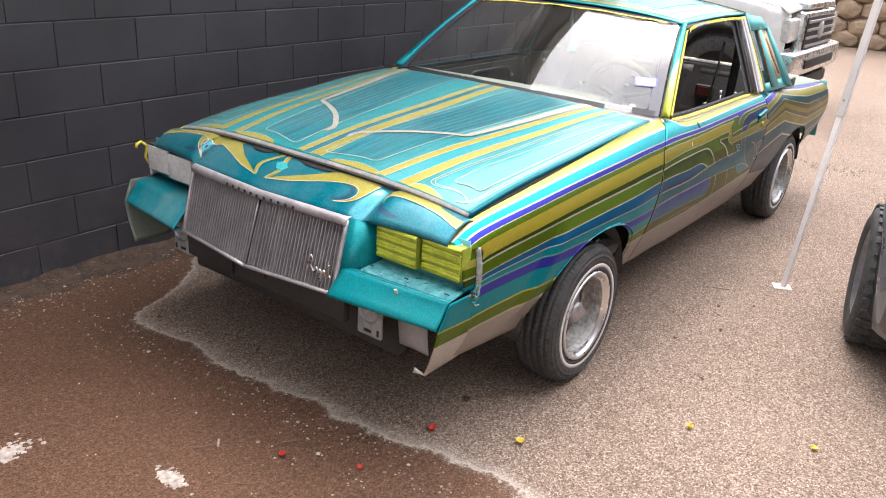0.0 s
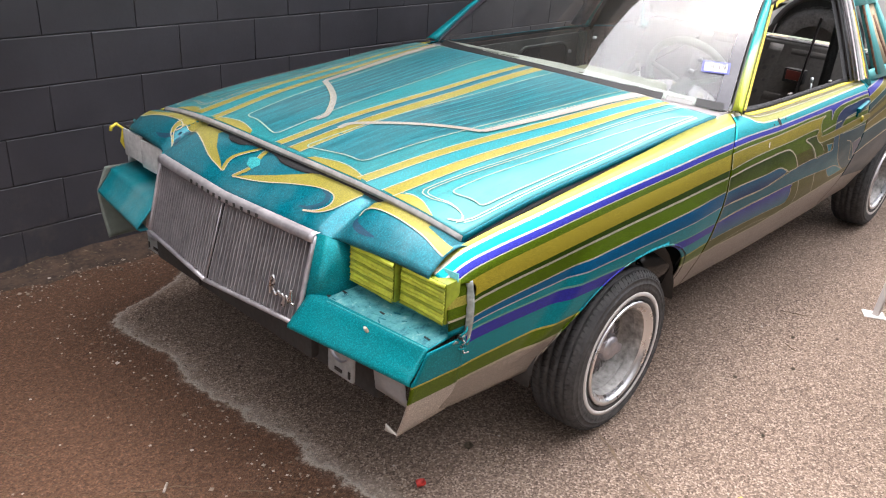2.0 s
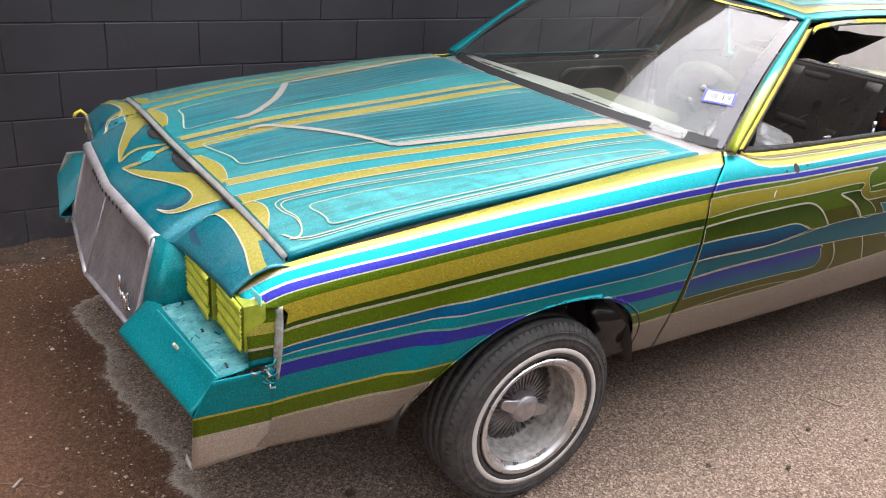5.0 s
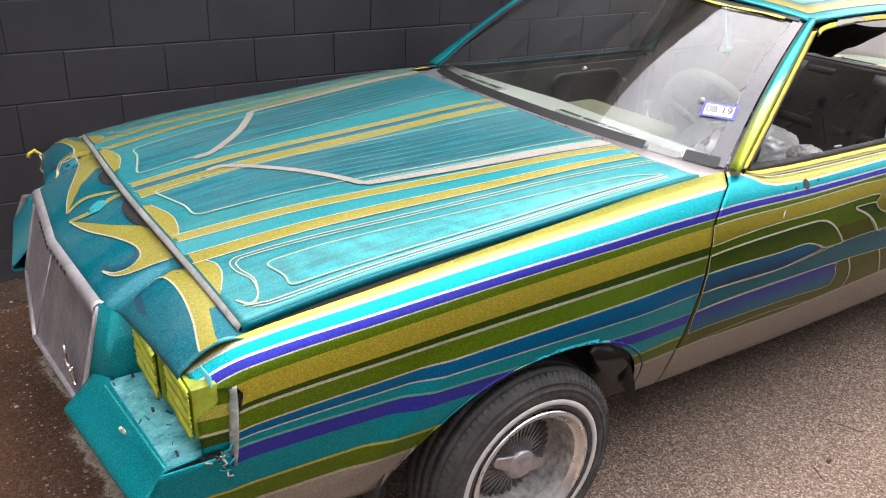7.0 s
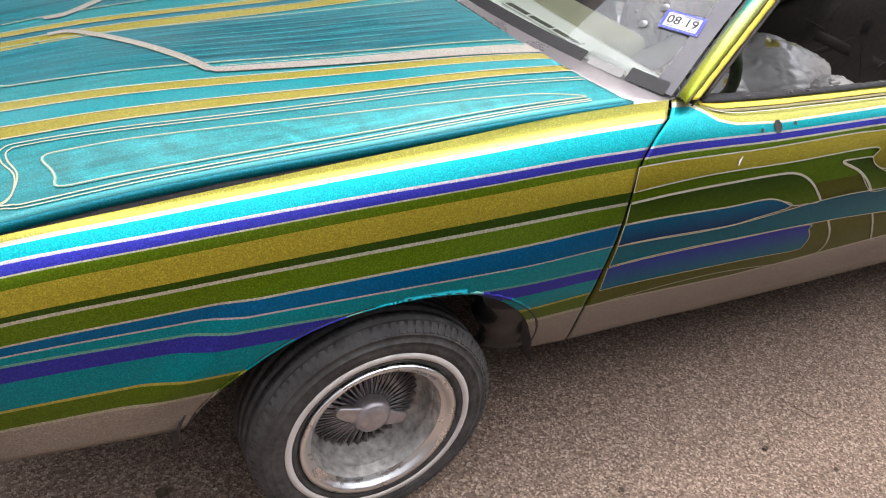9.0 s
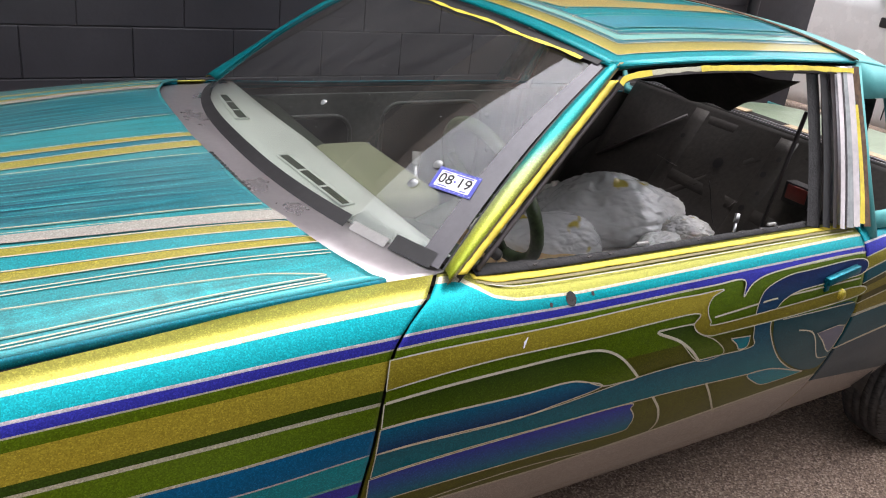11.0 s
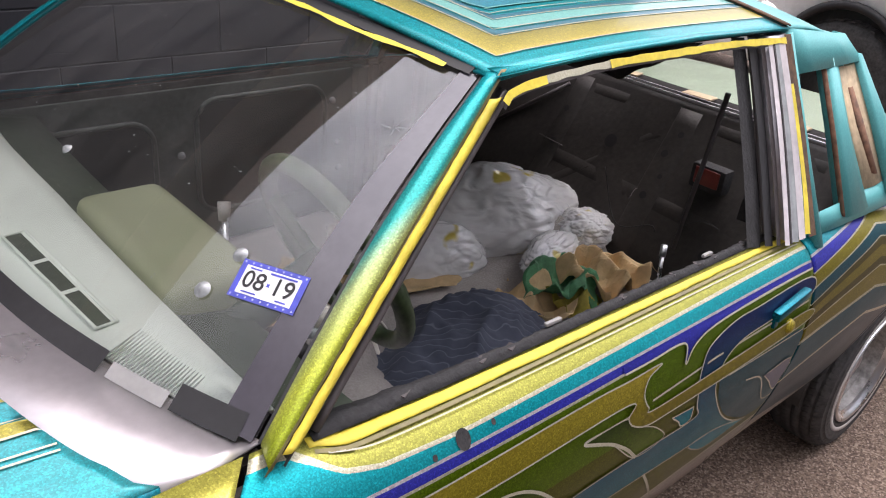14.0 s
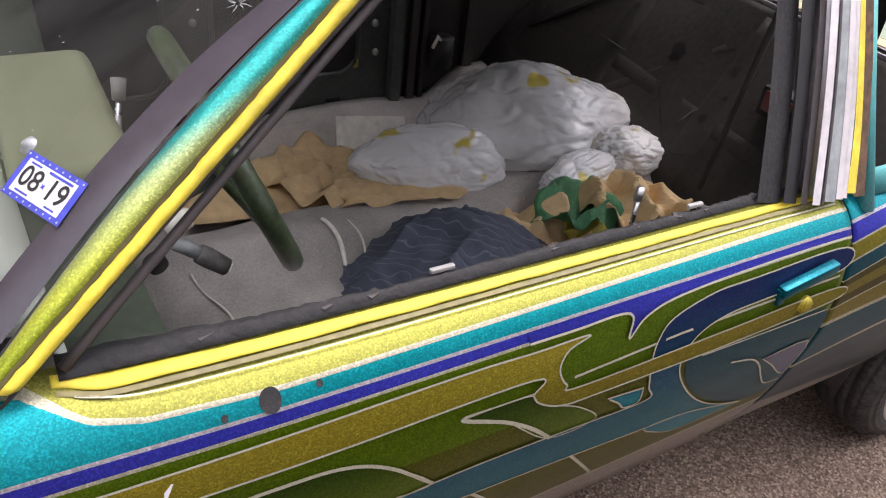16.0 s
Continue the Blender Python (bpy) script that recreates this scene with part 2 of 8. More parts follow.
def glass(name, tint=(1, 1, 1), rough=0.0, ior=1.45):
    """Thin pane: clear straight through, with the mirror of its surface by Fresnel."""
    m = bpy.data.materials.new(name)
    m.use_nodes = True
    nd, ln = m.node_tree.nodes, m.node_tree.links
    nd.clear()
    out, mix = nd.new("ShaderNodeOutputMaterial"), nd.new("ShaderNodeMixShader")
    tr, gl, fr = nd.new("ShaderNodeBsdfTransparent"), nd.new("ShaderNodeBsdfGlossy"), nd.new("ShaderNodeFresnel")
    tr.inputs["Color"].default_value = (*tint, 1)
    gl.inputs["Roughness"].default_value = rough
    fr.inputs["IOR"].default_value = ior
    ln.new(fr.outputs["Fac"], mix.inputs["Fac"])
    ln.new(tr.outputs["BSDF"], mix.inputs[1])
    ln.new(gl.outputs["BSDF"], mix.inputs[2])
    # a film of dust, streaked by rain
    df, top, dn = nd.new("ShaderNodeBsdfDiffuse"), nd.new("ShaderNodeMixShader"), noise_tex(nd, ln, 5.0, 7.0, 0.7, stretch=(0.5, 2.5, 1.0))
    df.inputs["Color"].default_value = (0.62, 0.60, 0.57, 1)
    ln.new(ramp(nd, ln, dn.outputs["Fac"], [(0.35, 0.008), (0.75, 0.05)]).outputs["Color"], top.inputs["Fac"])
    ln.new(mix.outputs["Shader"], top.inputs[1])
    ln.new(df.outputs["BSDF"], top.inputs[2])
    ln.new(top.outputs["Shader"], out.inputs["Surface"])
    return m


M_GLASS = glass("windshield_glass", (0.93, 0.94, 0.93), 0.01, 1.85)


# ---------------------------------------------------------------- mesh helpers
def mesh_ob(name, verts, faces, mats, parent=None, label="", uv=None, midx=None, smooth=True):
    me = bpy.data.meshes.new(name)
    me.from_pydata([tuple(map(float, v)) for v in verts], [], faces)
    for m in mats if isinstance(mats, (list, tuple)) else [mats]:
        me.materials.append(m)
    if uv is not None:
        lay = me.uv_layers.new(name="paint")
        idx = np.empty(len(me.loops), dtype=np.int32)
        me.loops.foreach_get("vertex_index", idx)
        lay.data.foreach_set("uv", np.asarray(uv, dtype=np.float32)[idx].ravel())
    if midx is not None:
        me.polygons.foreach_set("material_index", np.asarray(midx, dtype=np.int32))
    if smooth:
        me.polygons.foreach_set("use_smooth", np.ones(len(me.polygons), dtype=bool))
    me.update()
    ob = new(name, me)
    if parent is not None:
        ob.parent = parent
    if label:
        ob["label"] = label
    return ob


def part(name, bm, mat, parent, label="", smooth=True):
    me = bpy.data.meshes.new(name)
    bm.normal_update()
    bm.to_mesh(me)
    bm.free()
    for m in mat if isinstance(mat, (list, tuple)) else [mat]:
        me.materials.append(m)
    if smooth:
        me.polygons.foreach_set("use_smooth", np.ones(len(me.polygons), dtype=bool))
        me.set_sharp_from_angle(angle=radians(35))
    ob = new(name, me)
    ob.parent = parent
    if label:
        ob["label"] = label
    return ob


def solid(ob, thick, offset=-1.0):
    m = ob.modifiers.new("thickness", "SOLIDIFY")
    m.thickness, m.offset = thick, offset
    return ob


def grid_faces(nu, nv, flip=False, wrap=False):
    out = []
    for i in range(nu - 1 if not wrap else nu):
        for j in range(nv - 1):
            k = (i + 1) % nu
            q = (i * nv + j, k * nv + j, k * nv + j + 1, i * nv + j + 1)
            out.append(q[::-1] if flip else q)
    return out


def sheet(name, p, mat, parent, label="", uv=None, flip=False, thick=0.0):
    """A skin through the points p[i][j]."""
    p = np.asarray(p, float)
    nu, nv = p.shape[:2]
    ob = mesh_ob(name, p.reshape(-1, 3), grid_faces(nu, nv, flip), mat, parent, label,
                 None if uv is None else np.asarray(uv).reshape(-1, 2))
    return solid(ob, thick) if thick else ob


def box_bm(size, at=(0, 0, 0), bevel=0.0, turn=None, seg=2):
    bm = bmesh.new()
    bmesh.ops.create_cube(bm, size=1.0)
    bmesh.ops.scale(bm, vec=size, verts=bm.verts)
    if bevel:
        bmesh.ops.bevel(bm, geom=bm.edges[:], offset=bevel, segments=seg, affect="EDGES", profile=0.6)
    m = Matrix.Translation(at) @ (turn.to_4x4() if turn else Matrix.Identity(4))
    bmesh.ops.transform(bm, matrix=m, verts=bm.verts)
    return bm


def tube(name, pts, r, mat, parent=None, label="", n=10, close=False):
    """A round bar along pts; r is a radius or one for each point."""
    pts = [Vector(p) for p in pts]
    rs = r if isinstance(r, (list, tuple, np.ndarray)) else [r] * len(pts)
    verts, up = [], Vector((0, 0, 1))
    for i, p in enumerate(pts):
        a, b = pts[(i - 1) % len(pts)] if close or i else p, pts[(i + 1) % len(pts)] if close or i < len(pts) - 1 else p
        d = (b - a).normalized()
        side = d.cross(up if abs(d.z) < 0.95 else Vector((1, 0, 0))).normalized()
        top = side.cross(d)
        verts += [p + rs[i] * (math.cos(2 * math.pi * k / n) * side + math.sin(2 * math.pi * k / n) * top) for k in range(n)]
    faces = []
    m = len(pts)
    for i in range(m if close else m - 1):
        for k in range(n):
            faces.append((i * n + k, i * n + (k + 1) % n, ((i + 1) % m) * n + (k + 1) % n, ((i + 1) % m) * n + k))
    if not close:
        faces += [tuple(range(n))[::-1], tuple((m - 1) * n + k for k in range(n))]
    return mesh_ob(name, verts, faces, mat, parent, label)


def lathe_data(profile, n=64, close=False):
    """Verts and faces of a profile of (radius, y) turned about the y axis."""
    verts, m = [], len(profile)
    for k in range(n):
        a = 2 * math.pi * k / n
        verts += [(r * math.cos(a), y, r * math.sin(a)) for r, y in profile]
    faces = []
    for k in range(n):
        k2 = (k + 1) % n
        for j in range(m if close else m - 1):
            j2 = (j + 1) % m
            faces.append((k * m + j, k2 * m + j, k2 * m + j2, k * m + j2))
    return verts, faces


def lathe(name, profile, mat, parent, label="", n=64, close=False):
    v, f = lathe_data(profile, n, close)
    return mesh_ob(name, v, f, mat, parent, label)


def lerp(x, xs, ys):
    return float(np.interp(x, xs, ys))


def smooth_curve(xs, ys):
    """A smooth function through the points (monotone cubic, Fritsch-Carlson)."""
    xs, ys = np.asarray(xs, float), np.asarray(ys, float)
    h, d = np.diff(xs), np.diff(ys) / np.diff(xs)
    m = np.zeros(len(xs))
    m[0], m[-1] = d[0], d[-1]
    for i in range(1, len(xs) - 1):
        m[i] = 0 if d[i - 1] * d[i] <= 0 else 2 * d[i - 1] * d[i] / (d[i - 1] + d[i])

    def f(x):
        x = np.clip(np.asarray(x, float), xs[0], xs[-1])
        i = np.clip(np.searchsorted(xs, x) - 1, 0, len(h) - 1)
        t = (x - xs[i]) / h[i]
        return (ys[i] * (1 + 2 * t) * (1 - t) ** 2 + m[i] * h[i] * t * (1 - t) ** 2
                + ys[i + 1] * t * t * (3 - 2 * t) + m[i + 1] * h[i] * t * t * (t - 1))
    return f


def spline(pts, n=12):
    """Catmull-Rom through 2D or 3D points, n steps a span."""
    p = [np.asarray(q, float) for q in pts]
    p = [2 * p[0] - p[1]] + p + [2 * p[-1] - p[-2]]
    out = []
    for i in range(1, len(p) - 2):
        for k in range(n):
            t = k / n
            out.append(0.5 * (2 * p[i] + (p[i + 1] - p[i - 1]) * t + (2 * p[i - 1] - 5 * p[i] + 4 * p[i + 1] - p[i + 2]) * t * t
                              + (3 * p[i] - p[i - 1] - 3 * p[i + 1] + p[i + 2]) * t ** 3))
    out.append(p[-2])
    return np.array(out)


# ---------------------------------------------------------------- ground, wall
WALL_Y, WALL_END = 1.478, 4.80


def ground_material():
    m, nd, ln, b = material("worn_aggregate_paving", 0.9, spec=0.2)
    tc = nd.new("ShaderNodeTexCoord")
    vor = nd.new("ShaderNodeTexVoronoi")
    vor.inputs["Scale"].default_value = 185.0
    ln.new(tc.outputs["Object"], vor.inputs["Vector"])
    vsep = nd.new("ShaderNodeSeparateColor")
    ln.new(vor.outputs["Color"], vsep.inputs["Color"])
    peb = ramp(nd, ln, vsep.outputs[0], [(0.0, (0.040, 0.025, 0.018)), (0.25, (0.135, 0.095, 0.072)), (0.7, (0.275, 0.198, 0.152)), (1.0, (0.56, 0.44, 0.355))])
    big = noise_tex(nd, ln, 1.3, 6.0, 0.6)
    tone = ramp(nd, ln, big.outputs["Fac"], [(0.3, (0.165, 0.117, 0.089)), (0.7, (0.265, 0.193, 0.150))])
    dry = mixc(nd, ln, peb.outputs["Color"], tone.outputs["Color"], 0.38)
    pits = noise_tex(nd, ln, 75.0, 5.0, 0.75)
    dry = mixc(nd, ln, dry, ramp(nd, ln, pits.outputs["Fac"], [(0.32, 0.35), (0.46, 1.0), (0.75, 1.18)]).outputs["Color"], 0.7, "MULTIPLY")
    # damp earth, washed over the paving
    wet = nd.new("ShaderNodeAttribute")
    wet.attribute_name = "damp"
    edge = noise_tex(nd, ln, 9.0, 6.0, 0.7)
    add = nd.new("ShaderNodeMath")
    add.operation = "MULTIPLY_ADD"
    ln.new(edge.outputs["Fac"], add.inputs[0])
    add.inputs[1].default_value = 0.5
    ln.new(wet.outputs["Fac"], add.inputs[2])
    mask = ramp(nd, ln, add.outputs[0], [(0.70, 0.0), (0.80, 1.0)])
    soil_n = noise_tex(nd, ln, 55.0, 8.0, 0.8)
    soil = ramp(nd, ln, soil_n.outputs["Fac"], [(0.3, (0.035, 0.018, 0.011)), (0.52, (0.105, 0.058, 0.037)), (0.72, (0.26, 0.16, 0.105))])
    soil2 = mixc(nd, ln, soil.outputs["Color"], mixc(nd, ln, peb.outputs["Color"], (0.62, 0.40, 0.28), 1.0, "MULTIPLY"), 0.35)
    rim = ramp(nd, ln, add.outputs[0], [(0.50, 0.0), (0.66, 0.30), (0.71, 0.75), (0.745, 0.0)])
    col = mixc(nd, ln, dry, soil2, mask.outputs["Color"])
    col = mixc(nd, ln, col, (0.50, 0.44, 0.38), rim.outputs["Color"])
    ln.new(col, b.inputs["Base Color"])
    rr = ramp(nd, ln, mask.outputs["Color"], [(0.0, 0.85), (1.0, 0.6)])
    ln.new(rr.outputs["Color"], b.inputs["Roughness"])
    n1 = bump(nd, ln, b, vor.outputs["Distance"], 0.75, 0.005)
    bump(nd, ln, b, soil_n.outputs["Fac"], 0.5, 0.010, n1)
    return m


def damp_field(x, y):
    """How damp the paving is at (x, y): earth washed down along the foot of the wall and out past the car's nose."""
    edge = smooth_curve([-9.0, -3.0, -1.6, -0.94, -0.71, -0.49, -0.36, -0.20, 0.07, 0.26, 0.46, 0.70, 0.86, 0.96, 1.08, 1.35, 1.5],
                        [-2.2, -1.7, -1.05, -0.82, -0.85, -0.90, -0.92, -0.90, -0.95, -0.98, -0.94, -1.0, -0.98, -0.70, -0.52, -0.25, 0.3])
    d = edge(y) - x
    return np.clip(0.64 + d * 2.6, 0.0, 1.0)


def make_ground():
    xs = np.unique(np.concatenate([np.linspace(-3, 4, 176), np.linspace(-120, -3, 14), np.linspace(4, 120, 14)]))
    ys = np.unique(np.concatenate([np.linspace(-3, 2, 126), np.linspace(-120, -3, 14), np.linspace(2, 120, 14)]))
    X, Y = np.meshgrid(xs, ys, indexing="ij")
    Z = np.zeros_like(X)
    ob = mesh_ob("ground", np.stack([X, Y, Z], -1).reshape(-1, 3), grid_faces(len(xs), len(ys)), ground_material())
    at = ob.data.attributes.new("damp", "FLOAT", "POINT")
    at.data.foreach_set("value", damp_field(X, Y).ravel().astype(np.float32))
    return tagged(ob, "worn pebbly paving stained by damp brown earth", "ground", kind="structure")


make_ground()


def make_wall():
    """Charcoal block wall: the mortar core, and blocks 40 by 20 cm with tooled joints."""
    core = part("wall_north", box_bm((11.0, 0.18, 2.95), (WALL_END - 5.5, WALL_Y + 0.0935, 1.425)), M_BLOCK, None)
    tagged(core, "charcoal painted concrete block wall", "wall", kind="structure")
    return core


wall = make_wall()


def make_eave():
    """The roof's overhang above the wall: boarded soffit, fascia and a gutter edge."""
    e = tagged(new("roof_eave"), "brown boarded eave overhanging the block wall", "roof", kind="structure")
    m_board = plain("brown_painted_boards", (0.46, 0.36, 0.29), 0.7, vary=0.3, scale=4, relief=0.2)
    for k in range(5):
        part("soffit_board", box_bm((11.3, 0.108, 0.02), (WALL_END - 5.45, 0.963 + 0.112 * k, 2.912), 0.003), m_board, e)
    part("fascia", box_bm((11.4, 0.03, 0.22), (WALL_END - 5.45, 0.892, 3.0), 0.004), m_board, e)
    part("roof_deck", box_bm((11.4, 1.3, 0.04), (WALL_END - 5.45, 1.54, 3.12)), m_board, e)


make_eave()

# ---------------------------------------------------------------- the car: its lines
car = tagged(new("lowrider_coupe"), "turquoise and gold striped two-door coupe without bumpers, parked", "car")

HALF = smooth_curve([-0.95, -0.6, 0.0, 0.5, 1.2, 2.0, 2.75, 3.3, 3.95], [0.812, 0.832, 0.852, 0.862, 0.866, 0.864, 0.862, 0.84, 0.79])
CREST = smooth_curve([-0.82, -0.69, -0.4, -0.1, 0.22, 0.47, 0.66, 1.0, 1.9, 2.5, 3.2, 3.95], [0.79, 0.838, 0.872, 0.902, 0.928, 0.948, 0.955, 0.945, 0.938, 0.888, 0.835, 0.775])
SKIRT = smooth_curve([-0.95, -0.4, 0.45, 0.6, 2.3, 3.2, 3.95], [0.40, 0.364, 0.315, 0.309, 0.30, 0.33, 0.42])
INSET = smooth_curve([0, 0.03, 0.085, 0.13, 0.25, 0.36, 0.55, 0.72, 0.9, 1.0], [0.115, 0.068, 0.034, 0.021, 0.005, 0.0, 0.012, 0.035, 0.08, 0.112])

EDGE_IN = smooth_curve([-0.95, -0.77, -0.69, -0.3, 0.1, 0.35, 0.6, 0.8, 1.0, 1.9, 2.1], [0.116, 0.112, 0.083, 0.090, 0.103, 0.115, 0.12, 0.114, 0.108, 0.105, 0.12])
TUCK = smooth_curve([-0.95, -0.60, -0.35, 0.0, 0.30, 0.6, 3.9], [0.48, 0.49, 0.52, 0.76, 0.98, 1.0, 1.0])


def side_point(x, q, out=0.0, hand=-1):
    """A point of the body's flank: x along the car, q from the crest (0) to the skirt (1), out: metres proud."""
    c, s = CREST(x), SKIRT(x)
    u = min(1.0, max(0.0, (x + 0.36 - 0.42 * (0.37 - q)) / 0.10)) * min(1.0, max(0.0, (0.62 - x) / 0.35))
    v = min(1.0, max(0.0, (q - 0.24) / 0.20))
    flare = 0.019 * min(1.0, max(0.0, (0.88 - q) / 0.25)) * u * u * (3 - 2 * u) * v * v * (3 - 2 * v)
    return np.array([x, hand * (HALF(x) - min(INSET(q) * (TUCK(x) if q > 0.36 else 1.0), EDGE_IN(x)) + out + flare), c + (s - c) * q])


# stripes of the flank, from the crest down: (colour, lower edge at the seam behind the lamp, lower edge at the door gap), as fractions down the flank
BANDS = [(GOLD_L, 0.020, 0.030), (PALE, 0.026, 0.037), (AQUA, 0.052, 0.095), (LILAC, 0.059, 0.101), (PURPLE, 0.088, 0.125), (PALE, 0.093, 0.129),
         (GREEN, 0.127, 0.150), (GOLD, 0.218, 0.232), (GREEN_D, 0.240, 0.270), (PALE, 0.249, 0.277), (GREEN, 0.328, 0.347), (PALE, 0.335, 0.352),
         (BLUE, 0.369, 0.437), (LILAC, 0.377, 0.442), (TEAL, 0.407, 0.532), (SAGE, 0.415, 0.537), (PURPLE, 0.495, 0.588), (TEAL, 0.643, 0.655),
         (GOLD_L, 0.650, 0.660), (GREEN, 0.757, 0.735), (PALE, 0.763, 0.740), (BEIGE, 1.0, 1.0)]
# the door keeps the upper stripes; below them lies a green field for the scrolls
DOOR_BANDS = [(BELT, 0.016, 0.060, 0.040), (PALE, 0.023, 0.067, 0.046), (AQUA, 0.095, 0.091, 0.078), (LILAC, 0.101, 0.097, 0.084), (PURPLE, 0.125, 0.118, 0.100),
              (PALE, 0.129, 0.122, 0.104), (GREEN, 0.300, 0.300, 0.300), (KHAKI, 0.738, 0.745, 0.690), (PALE, 0.743, 0.750, 0.695), (BEIGE, 1.0, 1.0, 1.0)]
QUARTER_BANDS = [(TEAL, 0.080, 0.030, 0.050), (LILAC, 0.086, 0.036, 0.058), (PURPLE, 0.135, 0.067, 0.128), (PALE, 0.140, 0.071, 0.134), (OLIVE, 0.190, 0.095, 0.195),
                 (PALE, 0.194, 0.099, 0.200), (SLATE, 0.245, 0.134, 0.274), (PALE, 0.249, 0.138, 0.280), (BROWN, 0.270, 0.168, 0.330), (GOLD_M, 0.300, 0.212, 0.374),
                 (BROWN, 0.330, 0.244, 0.420), (PALE, 0.334, 0.248, 0.425), (GOLD_M, 0.380, 0.330, 0.498), (PALE, 0.385, 0.335, 0.504), (SLATE, 0.550, 0.450, 0.620),
                 (PALE, 0.555, 0.455, 0.625), (DUSK, 0.740, 0.820, 0.900), (BEIGE, 1.0, 1.0, 1.0)]


OLD_REAR = smooth_curve([1.9, 2.5, 3.2], [0.945, 0.93, 0.905])
QUARTER_BANDS = [(b[0],) + tuple(max(0.004 * (i + 1), 1 - (1 - b[k]) * (OLD_REAR(x) - SKIRT(x)) / (CREST(x) - SKIRT(x))) if b[k] < 1 else 1.0 for k, x in ((1, 1.97), (2, 2.36), (3, 2.9))) for i, b in enumerate(QUARTER_BANDS)]


def stations(bands, xs):
    return [(x, np.array([0.0] + [b[k + 1] for b in bands])) for k, x in enumerate(xs)]


FENDER_ST, DOOR_ST, QUARTER_ST = stations(BANDS, (-0.74, 0.55)), stations(DOOR_BANDS, (0.62, 1.0, 1.96)), stations(QUARTER_BANDS, (1.97, 2.36, 2.9))


def edges_at(st, x):
    xs = np.array([s[0] for s in st])
    i = int(np.clip(np.searchsorted(xs, x) - 1, 0, len(xs) - 2))
    t = np.clip((x - xs[i]) / (xs[i + 1] - xs[i]), 0, 1)
    return st[i][1] + (st[i + 1][1] - st[i][1]) * t


def door_stations(st):
    """The belt's lime band begins behind the pillar's foot: in front of it the aqua runs up to the top edge."""
    out = []
    for x, lime in ((0.62, 0.003), (0.742, 0.004), (0.770, 0.020), (0.80, 0.042), (0.85, 0.055), (1.0, 0.060), (1.96, 0.040)):
        e = edges_at(st, x).copy()
        e[1], e[2] = lime, lime + 0.0065
        out.append((x, e))
    return out


DOOR_ST = door_stations(DOOR_ST)


def flank(x0, x1, nx, st, arch=None, hand=-1):
    """A panel of the flank between the edges x0(q) and x1(q), its rows along the stripes; arch(x) gives the lowest z over a wheel."""
    n = len(st[0][1]) - 1
    wide = st[0][1][1:] - st[0][1][:-1]
    rows = [k + j / m for k in range(n) for m in [max(1, int(math.ceil(wide[k] / 0.028)))] for j in range(m)] + [n]
    p, uv = np.zeros((nx, len(rows), 3)), np.zeros((nx, len(rows), 2))
    idx = np.arange(n + 1)
    for i in range(nx):
        u = i / (nx - 1)
        for j, r in enumerate(rows):
            q = r / n
            for _ in range(4):
                x = x0(q) + (x1(q) - x0(q)) * u
                q = float(np.interp(r, idx, edges_at(st, x)))
            if arch:
                c, s = CREST(x), SKIRT(x)
                q = min(q, (c - max(s, arch(x))) / (c - s))
                x = x0(q) + (x1(q) - x0(q)) * u
                r = float(np.interp(q, edges_at(st, x), idx))
            p[i, j], uv[i, j] = side_point(x, q, 0, hand), (x, r / n * 0.99999)
    return p, uv


def band_uv(uvq, st=None):
    """Flank coordinates to the striped paint's UV, in which every band is equally high."""
    st = st or FENDER_ST
    n = len(st[0][1]) - 1
    out = np.array(uvq, float)
    for idx in np.ndindex(*out.shape[:2]):
        x, q = out[idx]
        out[idx] = (x, np.interp(q, edges_at(st, x), np.arange(n + 1) / n) * 0.99999)
    return out


def banded(name, bands):
    return striped(name, [(k / len(bands), b[0]) for k, b in enumerate(bands)])


M_FLANK, M_DOOR, M_QUARTER = banded("striped_fender_paint", BANDS), banded("striped_door_paint", DOOR_BANDS), banded("striped_quarter_paint", QUARTER_BANDS)


def ARCH_F(x):
    t = abs((x - 0.03) / (0.43 if x < 0.03 else 0.41))
    return 0.0 if t >= 1 else 0.30 + 0.345 * (1 - t ** 2.3) ** (1 / 2.0)


def ARCH_R(x):
    t = abs((x - 2.746) / 0.40)
    return 0.0 if t >= 1 else 0.28 + 0.34 * (1 - t ** 2.4) ** (1 / 2.0)


GAP_X = smooth_curve([0, 0.08, 0.15, 0.4, 0.7, 1.0], [0.700, 0.605, 0.570, 0.540, 0.525, 0.560])
DOOR_END = smooth_curve([0, 0.1, 0.5, 1.0], [1.985, 1.985, 1.965, 1.93])


